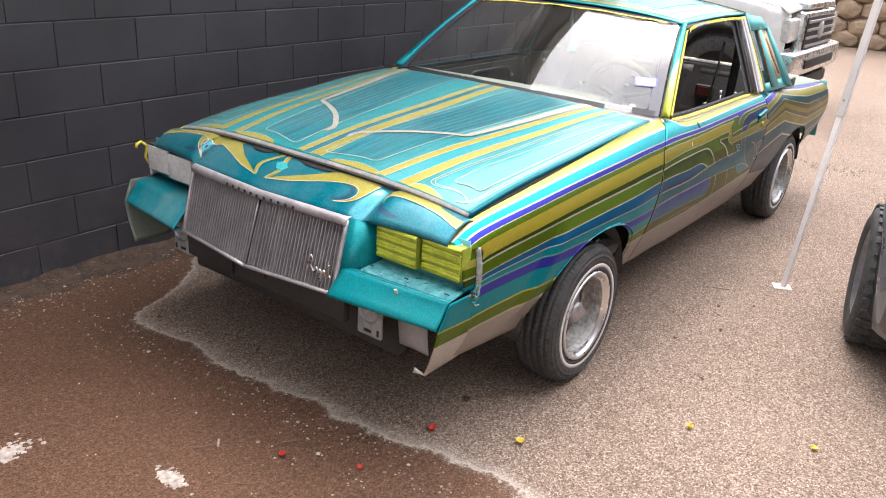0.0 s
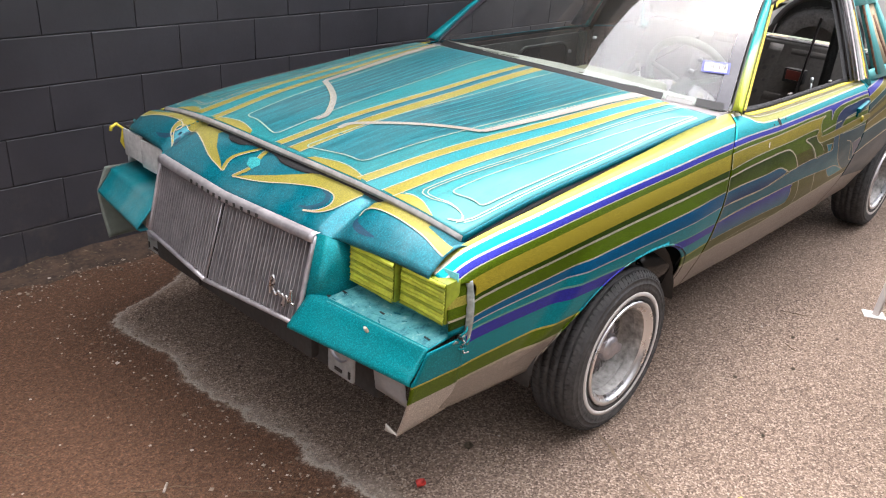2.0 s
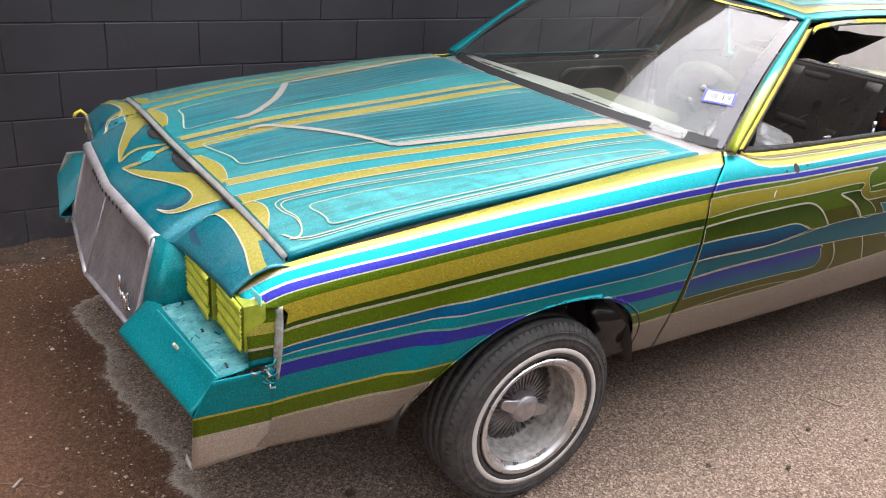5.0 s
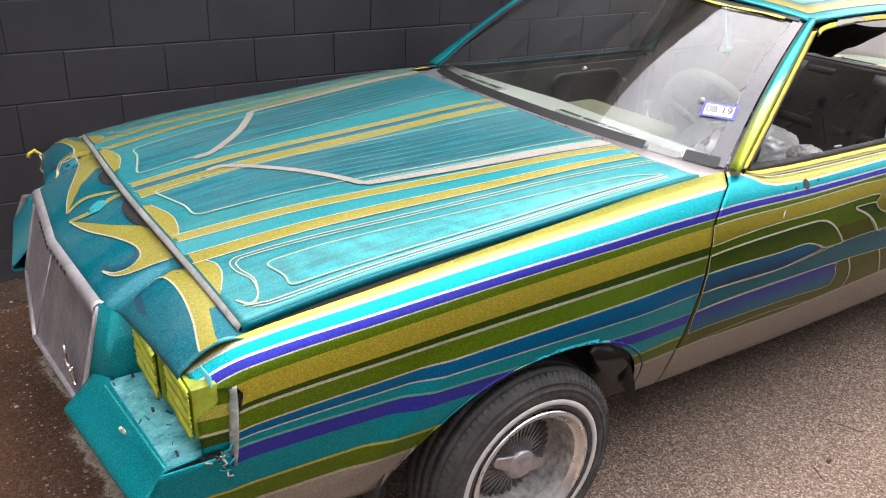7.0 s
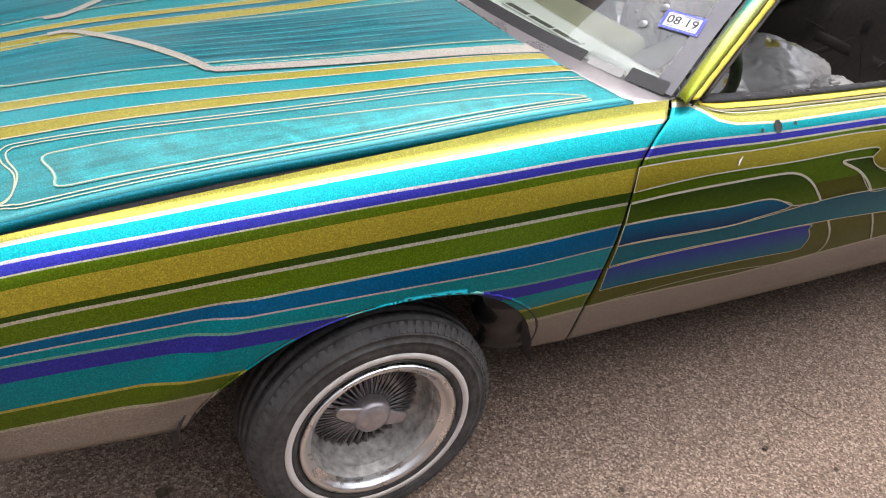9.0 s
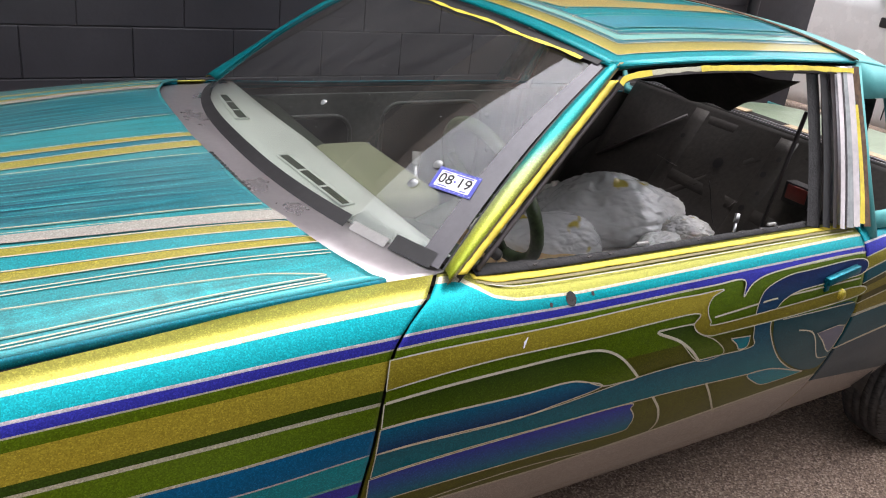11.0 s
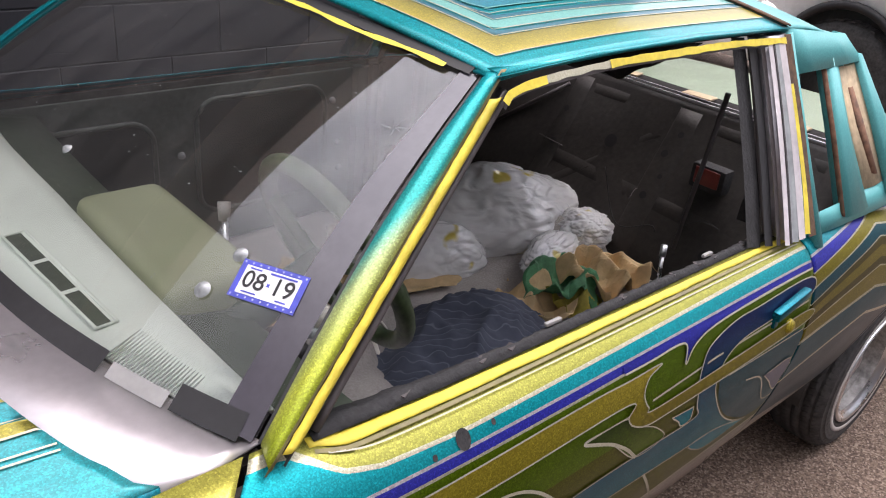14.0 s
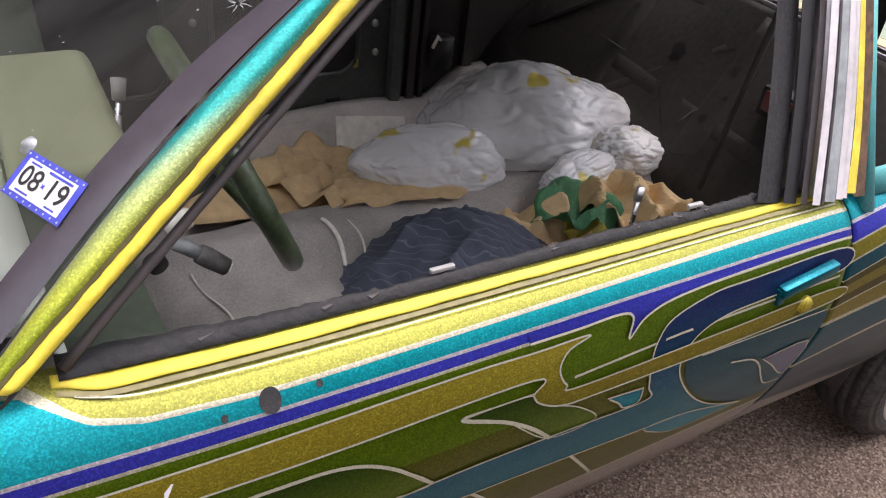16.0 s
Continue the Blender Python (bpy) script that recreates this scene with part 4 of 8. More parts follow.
def roof_point(x, y, up=0.0):
    k = smooth_curve([1.15, 1.3, 1.6, 2.0, 2.4, 2.62], [1.305, 1.318, 1.326, 1.322, 1.305, 1.285])(x)
    crown = 0.052 * (1 - abs(y / ROOF_Y) ** 2.4)
    return np.array([x, y, k + crown + up])


def make_roof():
    ys = np.linspace(-ROOF_Y, ROOF_Y, 50)

    def front(y):
        return 1.185 - 0.05 * (1 - (y / ROOF_Y) ** 2)
    p = [[roof_point(front(y) + (2.025 - front(y)) * i / 39, y) for y in ys] for i in range(40)]
    roof = sheet("roof", p, M_TURQ, car, "turquoise roof with gold and blue panels", thick=0.006)
    p = [[roof_point(2.04 + (0.20 + 0.06 * (1 - (y / ROOF_Y) ** 2)) * i / 19, y, -0.02 * (i / 19) ** 2) for y in ys] for i in range(20)]
    sheet("rear_roof", p, M_SOFT, car, "pale turquoise rear roof section", thick=0.006)
    return roof


roof = make_roof()


def th(x, z, out=0.0, hand=-1):
    """A point of the side of the cabin above the belt."""
    return np.array([x, hand * (0.80 - (z - 0.94) * 0.5 + out), z])


def beam(name, pts, width, depth, mat, label="", hand=-1, parent=None):
    """A flat pillar along pts on the cabin side, of the width along x and the depth inwards."""
    p = []
    for (x, z), w in zip(pts, width if isinstance(width, (list, tuple)) else [width] * len(pts)):
        p.append([th(x + w / 2, z, 0, hand) + (0, -hand * depth, 0), th(x + w / 2, z, 0, hand), th(x, z, 0.004, hand), th(x - w / 2, z, 0, hand), th(x - w / 2, z, 0, hand) + (0, -hand * depth, 0)])
    n = len(p)
    uv = [[(j / 4, i / (n - 1)) for j in range(5)] for i in range(n)]
    return sheet(name, p, mat, parent or car, label, uv, flip=hand > 0, thick=0.003)


M_PILLAR = striped_fade("lime_to_turquoise_paint", [(0.0, (0.30, 0.36, 0.02)), (0.15, (0.50, 0.54, 0.07)), (0.38, (0.46, 0.54, 0.22)), (0.55, (0.03, 0.38, 0.34)), (1.0, (0.0, 0.33, 0.36))])


def pillar_line(z, k):
    """x of one of the pillar's edges at the height z: glass edge, crease, groove, tape, door seal."""
    m, c = ((1.351, -0.634), (1.351, -0.590), (1.363, -0.594), (1.377, -0.588), (1.400, -0.603))[k]
    return m * z + c


def ws_point(y, w, out=0.0):
    """A point of the windshield: w from its foot (0) to its top (1)."""
    a = abs(y)
    s = a / (0.74 - 0.155 * w)
    foot = np.array([0.555 + 0.165 * s ** 2.4, y, 0.985 - 0.03 * s ** 2])
    top = np.array([1.13 + 0.05 * s ** 2, y, 1.335 - 0.03 * s ** 2])
    p = foot + (top - foot) * w
    bow = 0.02 * math.sin(math.pi * w)
    return p + np.array([-0.55, 0, 0.83]) * (bow + out)


def windshield_pillar(hand):
    """Painted face, groove, taped flange and dark inner return of the windshield pillar."""
    zs = np.linspace(0.955, 1.318, 26)
    p, uv = [], []
    for i in range(26):
        w = i / 25
        e = ws_point(hand * (0.749 - 0.155 * w), w, 0.006)
        c = th(pillar_line(e[2], 1), e[2], -0.001, hand)
        bulge = np.array([-0.35, hand * 0.6, 0.70])
        p.append([e - bulge * 0.014, e, e * 0.66 + c * 0.34 + bulge * 0.008, e * 0.3 + c * 0.7 + bulge * 0.0075, c])
        uv.append([(j / 4, min(1.0, max(0.0, w + 0.34 * (0.55 - j / 4)))) for j in range(5)])
    pil = sheet("windshield_pillar", p, M_PILLAR if hand < 0 else M_TURQ, car, "windshield pillar fading from lime to turquoise", uv, flip=hand > 0, thick=0.003)
    p = [[th(pillar_line(z, 1) - 0.001, z, -0.001, hand), th(pillar_line(z, 1) + 0.005, z, -0.006, hand), th(pillar_line(z, 2) + 0.002, z, -0.004, hand)] for z in zs]
    sheet("groove", p, M_GROOVE, pil, flip=hand > 0, thick=0.002)
    random.seed(5)
    p = [[th(pillar_line(z, 2) + random.uniform(-0.001, 0.001), z, -0.001, hand), th((pillar_line(z, 2) + pillar_line(z, 3)) / 2, z, 0.002 + random.uniform(-0.001, 0.001), hand),
          th(pillar_line(z, 3) + 0.0018 * noise.noise(Vector((z * 30, 0, 3))), z, -0.001, hand)] for z in np.linspace(0.968, 1.285, 60)]
    if hand < 0:
        sheet("tape", p, M_YELLOW, pil, "yellow masking tape along the flange", flip=False, thick=0.0012)
    p = [[th(pillar_line(z, 3) - 0.002, z, -0.004, hand), th(pillar_line(z, 4), z, -0.012, hand), th(pillar_line(z, 4) + 0.001, z, -0.026, hand)] for z in np.linspace(0.955, 1.29, 26)]
    sheet("inner_return", p, M_RETURN, pil, flip=hand > 0, thick=0.003)


M_GROOVE = plain("dull_olive_primer", (0.20, 0.17, 0.07), 0.6, vary=0.35, scale=20)
M_RETURN = plain("dark_brown_grey_metal", (0.055, 0.045, 0.045), 0.55, vary=0.3)


def make_cabin():
    for hand in (-1, 1):
        windshield_pillar(hand)
        beam("roof_rail", [(1.18, 1.312), (1.4, 1.322), (1.7, 1.326), (2.03, 1.318)], 0.02, 0.04, M_TURQ, "", hand)
        beam("lock_pillar", [(1.93, 0.94), (1.965, 1.13), (1.99, 1.31)], 0.07, 0.05, M_DULL, "bare metal lock pillar edged with yellow tape", hand)
        # sail panel round the open quarter light and the boarded opera window
        def post(name, f, r, mat, out=0.0, label="", depth=0.03):
            """A flat post between the lines f and r, each of (x, z) points from the top down."""
            rows = []
            for (x0, z0), (x1, z1) in zip(f, r):
                rows.append([th(x0, z0, out - depth, hand), th(x0, z0, out, hand)] + [th(x0 + (x1 - x0) * k, z0 + (z1 - z0) * k, out + 0.004 * math.sin(math.pi * k), hand) for k in (0.25, 0.5, 0.75)] + [th(x1, z1, out, hand), th(x1, z1, out - depth, hand)])
            return sheet(name, rows, mat, car, label, flip=hand > 0, thick=0.003)
        post("sail_panel", [(2.035, 1.312), (2.028, 1.10), (2.02, 0.90)], [(2.058, 1.312), (2.050, 1.10), (2.045, 0.90)], M_SOFT)
        post("sail_panel", [(2.19, 1.25), (2.187, 1.10), (2.172, 0.93)], [(2.240, 1.25), (2.250, 1.10), (2.285, 0.93)], M_SOFT)
        post("sail_panel", [(2.345, 1.25), (2.385, 1.10), (2.412, 0.93)], [(2.372, 1.245), (2.455, 1.10), (2.535, 0.90)], M_SOFT)
        post("sail_panel", [(2.040, 1.320), (2.040, 1.28), (2.045, 1.232)], [(2.300, 1.292), (2.330, 1.265), (2.372, 1.232)], M_SOFT)
        post("sail_panel", [(2.020, 0.955), (2.020, 0.94), (2.02, 0.915)], [(2.51, 0.965), (2.53, 0.935), (2.54, 0.905)], M_SOFT, -0.014)
        # far board is coloured black to imitate the dark cabin interior
        post("opera_filler", [(2.238, 1.225), (2.250, 1.10), (2.280, 0.962)], [(2.350, 1.225), (2.386, 1.10), (2.412, 0.962)], M_WOOD if hand < 0 else M_SHELF, -0.012, "weathered board in the opera window")
        if hand > 0:
            # added black panel: the far side's interior shade put into colour
            post("inner_shade_panel", [(2.02, 1.30), (2.02, 1.10), (2.02, 0.88)], [(2.34, 1.27), (2.45, 1.10), (2.53, 0.88)], M_SHELF, -0.05)
        post("peeling_strip", [(2.29, 1.18), (2.305, 1.10), (2.345, 0.99)], [(2.315, 1.18), (2.345, 1.10), (2.378, 0.985)], M_RUSTB, -0.008)
        post("quarter_light_edge", [(2.184, 1.245), (2.181, 1.10), (2.166, 0.935)], [(2.190, 1.245), (2.187, 1.10), (2.172, 0.93)], M_RUSTB, -0.006, depth=0.008)
    # rear: window surround, deck and tail
    ys = np.linspace(-0.78, 0.78, 30)
    deck = [[(2.56 + 1.08 * i / 19, y * (1 - 0.05 * i / 19), float(CREST(2.56 + 1.08 * i / 19)) - 0.004 + 0.03 * (1 - abs(y / 0.78) ** 3)) for y in ys] for i in range(20)]
    sheet("trunk_lid", deck, M_DECK, car, "pale gold and turquoise trunk lid", thick=0.005)
    tail = [[(3.65 + 0.02 * w, y, 0.80 - 0.40 * w) for y in ys] for w in (0, 0.5, 1)]
    sheet("tail_panel", tail, M_SOFT, car, "", flip=False, thick=0.005)
    tube("backlight_frame", [(2.27, -0.60, 1.275), (2.30, 0.0, 1.30), (2.27, 0.60, 1.275), (2.56, 0.72, 0.90), (2.56, -0.72, 0.90)], 0.02, M_SOFT, car, n=6, close=True)


M_RUSTB = plain("rusty_peeling_edge", (0.20, 0.10, 0.06), 0.85, vary=0.6, scale=40, relief=0.3)
M_DECK = paint("pale_olive_paint", (0.24, 0.30, 0.20), 0.1, 0.2)
M_WOOD = plain("weathered_plywood", (0.42, 0.32, 0.20), 0.8, vary=0.45, scale=12, relief=0.3)
make_cabin()


M_COWL = plain("brushed_bare_cowl_metal", (0.52, 0.48, 0.495), 0.32, metal=0.85, vary=0.10, scale=5, relief=0.08)


def make_windshield():
    p = []
    for w in np.linspace(0, 1, 24):
        yw = 0.735 - 0.155 * w
        p.append([ws_point(y, w) for y in np.linspace(-yw, yw, 40)])
    ws = sheet("windshield", p, M_GLASS, car, "dusty windshield with a small star crack")
    ws.visible_shadow = False
    cowl = []
    for y in np.linspace(-0.745, 0.745, 60):
        a = ws_point(np.clip(y, -0.735, 0.735), 0.0)
        b = hood_point(hood_back(np.clip(y, -0.74, 0.74)) - 0.02, y, -0.010)
        cowl.append([b, (b + a) / 2 + (0, 0, -0.006), a + np.array([0.012, 0, -0.004])])
    sheet("cowl_panel", cowl, M_COWL, car, "bare greyish metal cowl panel", thick=0.003, flip=True)
    return ws


windshield = make_windshield()


M_DASHF = plain("dark_green_dash_face", (0.045, 0.06, 0.04), 0.6, vary=0.35)


def make_interior():
    # dash: top slopes back from the glass, then rolls down
    p = []
    for y in np.linspace(-0.70, 0.70, 40):
        f = ws_point(y * 0.985, 0.02, -0.012)
        xb = 0.745 + 0.02 * abs(y / 0.7) ** 2
        zb = 0.985 - 0.02 * abs(y / 0.7)
        p.append([f, f + np.array([0.05, 0, 0.004]), (xb - 0.03, y, zb + 0.004), (xb, y, zb - 0.004), (xb + 0.008, y, zb - 0.022), (xb + 0.03, y, 0.915), (xb + 0.14, y, 0.895), (xb + 0.15, y, 0.78), (xb + 0.05, y, 0.66)])
    sheet("dashboard", [q[:6] for q in p], M_DASH, car, "pale green dashboard under the windshield", thick=0.004, flip=True)
    sheet("dash_face", [q[5:] for q in p], M_DASHF, car, "dark green face of the dashboard", thick=0.004, flip=True)
    part("cabin_floor", box_bm((2.2, 1.46, 0.02), (1.75, 0, 0.34)), M_INNER, car)
    part("firewall", box_bm((0.03, 1.46, 0.6), (0.72, 0, 0.62)), M_INNER, car)
    for hand in (-1, 1):
        part("door_inner", box_bm((1.35, 0.02, 0.52), (1.30, hand * 0.765, 0.66), 0.004), M_INNER, car)
        part("side_inner", box_bm((0.8, 0.02, 0.52), (2.38, hand * 0.76, 0.66), 0.004), M_INNER, car)
    prof = [(2.25, 0.42), (2.31, 0.55), (2.40, 0.70), (2.485, 0.83), (2.545, 0.935), (2.552, 0.950)]
    back = [[(x + 0.004 * noise.noise(Vector((y * 5, z * 5, 0))), y, z) for x, z in prof] for y in np.linspace(-0.66, 0.66, 40)]
    bulk = sheet("rear_bulkhead", back, M_INNER, car, "bare dark rear bulkhead of pressed steel", thick=0.006)

    def on_back(y, z, lift):
        x = float(np.interp(z, [q[1] for q in prof], [q[0] for q in prof]))
        return Vector((x - 0.85 * lift, y, z + 0.5 * lift))

    def rib(pts, w, lift=0.009):
        rows = []
        for (y0, z0), (y1, z1) in zip(pts, pts[1:] + [(2 * pts[-1][0] - pts[-2][0], 2 * pts[-1][1] - pts[-2][1])]):
            d = Vector((y1 - y0, z1 - z0)).normalized()
            rows.append([on_back(y0 + d.y * k * w, z0 - d.x * k * w, l) for k, l in ((-1.4, 0.001), (-1.0, lift), (1.0, lift), (1.4, 0.001))])
        return sheet("pressed_rib", rows, M_INNER, bulk, thick=0.003)
    rib([(-0.155, 0.50 + 0.043 * k) for k in range(11)], 0.035)
    rib([(0.26, 0.50 + 0.043 * k) for k in range(11)], 0.030)
    rib([(-0.60 + 0.12 * k, 0.66 + 0.004 * k) for k in range(11)], 0.018, 0.006)
    rib([(-0.60 + 0.12 * k, 0.905) for k in range(11)], 0.014, 0.006)
    rib([(-0.13 + 0.055 * k, 0.88 - 0.045 * k) for k in range(8)], 0.012, 0.006)
    # holes are not cut: black discs carry their darkness as colour
    for y, z, r in ((-0.165, 0.86, 0.010), (-0.145, 0.80, 0.012), (-0.17, 0.74, 0.008), (-0.15, 0.68, 0.012), (-0.35, 0.80, 0.014), (0.05, 0.78, 0.022), (0.13, 0.58, 0.016), (-0.42, 0.60, 0.018), (0.27, 0.82, 0.010), (0.255, 0.72, 0.012)):
        c = on_back(y, z, 0.0135)
        mesh_ob("hole", [c + Vector((0.5 * r * math.sin(a), r * math.cos(a), 0.87 * r * math.sin(a))) for a in np.linspace(0, 2 * math.pi, 14, endpoint=False)], [tuple(range(14))], M_BLACK, bulk, smooth=False)
    shelf = [[(2.552 + 0.12 * u, y, 0.952 + 0.004 * u) for u in np.linspace(0, 1, 5)] for y in np.linspace(-0.66, 0.66, 24)]
    sheet("parcel_shelf", shelf, M_SHELF, car, "bare dark parcel shelf", thick=0.012, flip=True)
    for x, z in ((2.550, 0.962), (2.585, 0.962)):
        tube("shelf_edge", [(x, y, z) for y in np.linspace(-0.64, 0.64, 12)], 0.0025, M_DULL, car, n=6)
    # torn dark lining that hangs before the rear window
    lining = []
    for y in np.linspace(-0.20, 0.60, 50):
        low = 0.99 + 0.045 * noise.noise(Vector((y * 6, 3, 1)))
        top = 1.285 - 0.115 * min(1.0, max(0.0, (0.10 - y) / 0.14)) + 0.02 * noise.noise(Vector((y * 9, 1, 4)))
        low += (top - 0.01 - low) * min(1.0, max(0.0, (0.05 - y) / 0.25))
        lining.append([(2.27 + 0.16 * w + 0.012 * noise.noise(Vector((y * 7, w * 3, 2))), y, top + (low - top) * w) for w in np.linspace(0, 1, 10)])
    sheet("torn_lining", lining, M_SHELF, car, "torn dark lining hanging before the rear window", thick=0.003)
    for y, w in ((-0.40, 0.16), (-0.12, 0.10), (0.22, 0.20)):
        part("torn_trim", box_bm((0.05, w, 0.006), (2.62, y, 0.962), 0.002, Matrix.Rotation(0.12 + y * 0.2, 3, "Z")), M_WOOD, car)
    # steering wheel
    c, ax = Vector((1.066, -0.39, 0.952)), Vector((0.92, 0, 0.39)).normalized()
    side = Vector((0, 1, 0))
    upw = ax.cross(side)
    sw = tube("steering_wheel", [c + 0.185 * (math.cos(a) * side + math.sin(a) * upw) for a in np.linspace(0, 2 * math.pi, 48, endpoint=False)], 0.0165, M_GREENV, car, "dark green steering wheel", n=10, close=True)
    for a in (0.3, math.pi - 0.3, -math.pi / 2):
        tube("spoke", [c - 0.03 * ax, c + 0.18 * (math.cos(a) * side + math.sin(a) * upw)], 0.011, M_GREENV, sw, n=8)
    tube("steering_column", [c - 0.02 * ax, c - 0.30 * ax], 0.032, M_DASHF, car, n=16)


M_GREENV = plain("dark_green_vinyl", (0.045, 0.065, 0.03), 0.4, coat=0.3, vary=0.75, scale=22, fine=90)
make_interior()


# ---------------------------------------------------------------- wheels
def make_wheel(at, hand, spin=0.0, name="wheel"):
    w = tagged(new(name), "thin whitewall tyre on a chrome wire wheel")
    w.parent = car
    w.matrix_basis = Matrix.Translation(at) @ Matrix.Rotation(0 if hand < 0 else math.pi, 4, "Z") @ Matrix.Rotation(spin, 4, "Y")
    R = 0.288
    # y: 0 at the middle of the tread, -0.088 at the outer face; three grooves round the tread
    prof = [(0.18, 0.07), (0.21, 0.086), (0.245, 0.088), (0.272, 0.076), (0.282, 0.060)]
    for y in (0.045, 0.016, -0.013, -0.042):
        prof += [(R - 0.002 * abs(y) / 0.045, y + 0.012), (R - 0.002 * abs(y) / 0.045, y - 0.010), (R - 0.008, y - 0.012), (R - 0.008, y - 0.015)]
    prof += [(0.283, -0.060), (0.273, -0.075), (0.2640, -0.0805), (0.2630, -0.0825), (0.2600, -0.0835), (0.2590, -0.0820), (0.2470, -0.0865), (0.2460, -0.0885), (0.2440, -0.0885), (0.2430, -0.0870), (0.232, -0.0885)]
    tyre = lathe("tyre", prof, M_TYRE, w, n=96)
    lathe("sidewall", [(0.232, -0.0885), (0.2195, -0.0885), (0.2185, -0.0870), (0.2010, -0.0870), (0.2000, -0.0885), (0.190, -0.084), (0.182, -0.074)], M_TYRE, tyre, n=96)
    lathe("whitewall", [(0.2170, -0.0872), (0.2160, -0.0892), (0.2030, -0.0892), (0.2020, -0.0872)], M_WHITEWALL, tyre, n=96)
    # tread blocks along both shoulders
    for s in (-1, 1):
        v, f = [], []
        for k in range(90):
            a0, a1 = 2 * math.pi * k / 90, 2 * math.pi * (k + 0.62) / 90
            b = len(v)
            for a, r, y in ((a0, 0.2835, 0.064), (a1, 0.2835, 0.064), (a1 + 0.012, 0.2665, 0.0820), (a0 + 0.012, 0.2665, 0.0820)):
                v.append((r * math.cos(a), s * y, r * math.sin(a)))
            for a, r, y in ((a0, 0.279, 0.060), (a1, 0.279, 0.060), (a1 + 0.012, 0.262, 0.079), (a0 + 0.012, 0.262, 0.079)):
                v.append((r * math.cos(a), s * y, r * math.sin(a)))
            f += [(b, b + 1, b + 2, b + 3), (b, b + 4, b + 5, b + 1), (b + 1, b + 5, b + 6, b + 2), (b + 2, b + 6, b + 7, b + 3), (b + 3, b + 7, b + 4, b)]
        mesh_ob("shoulder_tread", v, f, M_TYRE, tyre, smooth=False)
    # slanting sipes across the four ribs
    v, f = [], []
    for y, lean in ((0.046, 0.02), (0.017, -0.02), (-0.012, 0.02), (-0.041, -0.02)):
        for k in range(84):
            a, b, r = 2 * math.pi * k / 84 + y, len(v), R + 0.0006
            for u, dy in ((a - 0.007, 0.009), (a + 0.007, 0.009), (a + 0.007 + lean, -0.008), (a - 0.007 + lean, -0.008)):
                v.append((r * math.cos(u), y + dy, r * math.sin(u)))
            f.append((b, b + 1, b + 2, b + 3))
    mesh_ob("tread_sipe", v, f, M_BLACK, tyre, smooth=False)
    lathe("rim", [(0.180, -0.070), (0.184, -0.080), (0.184, -0.088), (0.177, -0.0905), (0.170, -0.086), (0.166, -0.078), (0.160, -0.074), (0.155, -0.070)], M_CHROME, w, "polished chrome rim lip", n=96)
    lathe("barrel", [(0.155, -0.070), (0.1525, -0.069), (0.1515, -0.040), (0.1500, -0.038), (0.1480, -0.038), (0.1470, -0.036), (0.1455, -0.006), (0.1435, -0.004), (0.1415, 0.003), (0.139, 0.006), (0.130, 0.010), (0.127, 0.030)], M_BARREL, w, "dusty grey wheel barrel", n=96)
    lathe("wheel_back", [(0.130, 0.026), (0.10, 0.045), (0.02, 0.05)], M_DARK, w, n=48)
    hub = lathe("hub", [(0.0, -0.050), (0.026, -0.0515), (0.031, -0.051), (0.033, -0.048), (0.036, -0.047), (0.041, -0.043), (0.044, -0.036), (0.045, -0.026), (0.044, -0.008), (0.048, -0.002), (0.048, 0.045)], M_DULL, w, "cast two-eared knock-off hub", n=32)
    for k in range(2):
        a = math.pi * k
        ear = bmesh.new()
        vs = [ear.verts.new((x, y, z)) for x, y0, z0 in ((0.036, 0.0, 0.022), (0.062, 0.0, 0.018), (0.086, 0.003, 0.014), (0.094, 0.005, 0.006)) for y in (-0.040 + y0, -0.028 + y0) for z in (-z0, z0)]
        for q in range(3):
            b = 4 * q
            for i, j in ((0, 1), (1, 3), (3, 2), (2, 0)):
                ear.faces.new((vs[b + i], vs[b + j], vs[b + 4 + j], vs[b + 4 + i]))
        ear.faces.new((vs[12], vs[13], vs[15], vs[14]))
        bmesh.ops.recalc_face_normals(ear, faces=ear.faces[:])
        bmesh.ops.bevel(ear, geom=ear.edges[:], offset=0.0022, segments=1, affect="EDGES")
        bmesh.ops.transform(ear, matrix=Matrix.Rotation(a, 4, "Y"), verts=ear.verts)
        part("spinner_ear", ear, M_DULL, hub)
    for k in range(72):
        a = 2 * math.pi * k / 72
        b = a + (0.05 if k % 2 else -0.05)
        y0, y1 = (-0.012, 0.010) if k % 2 else (-0.004, 0.018)
        tube("spoke", [(0.045 * math.cos(a), y0, 0.045 * math.sin(a)), (0.130 * math.cos(b), y1, 0.130 * math.sin(b))], [0.0020, 0.0026], M_DULL, w, n=5)
    return w


def arch_lip(arch, x0, x1, parent):
    """The rolled edge of a wheel opening; its dark colour imitates shade on body paint."""
    pts = []
    for x in np.linspace(x0, x1, 60):
        c, sk = CREST(x), SKIRT(x)
        q = min(1.0, (c - max(sk, arch(x))) / (c - sk))
        pts.append(Vector(side_point(x, q, -0.004)))
    tube("arch_lip", pts, 0.005, M_DARK, parent, n=8)


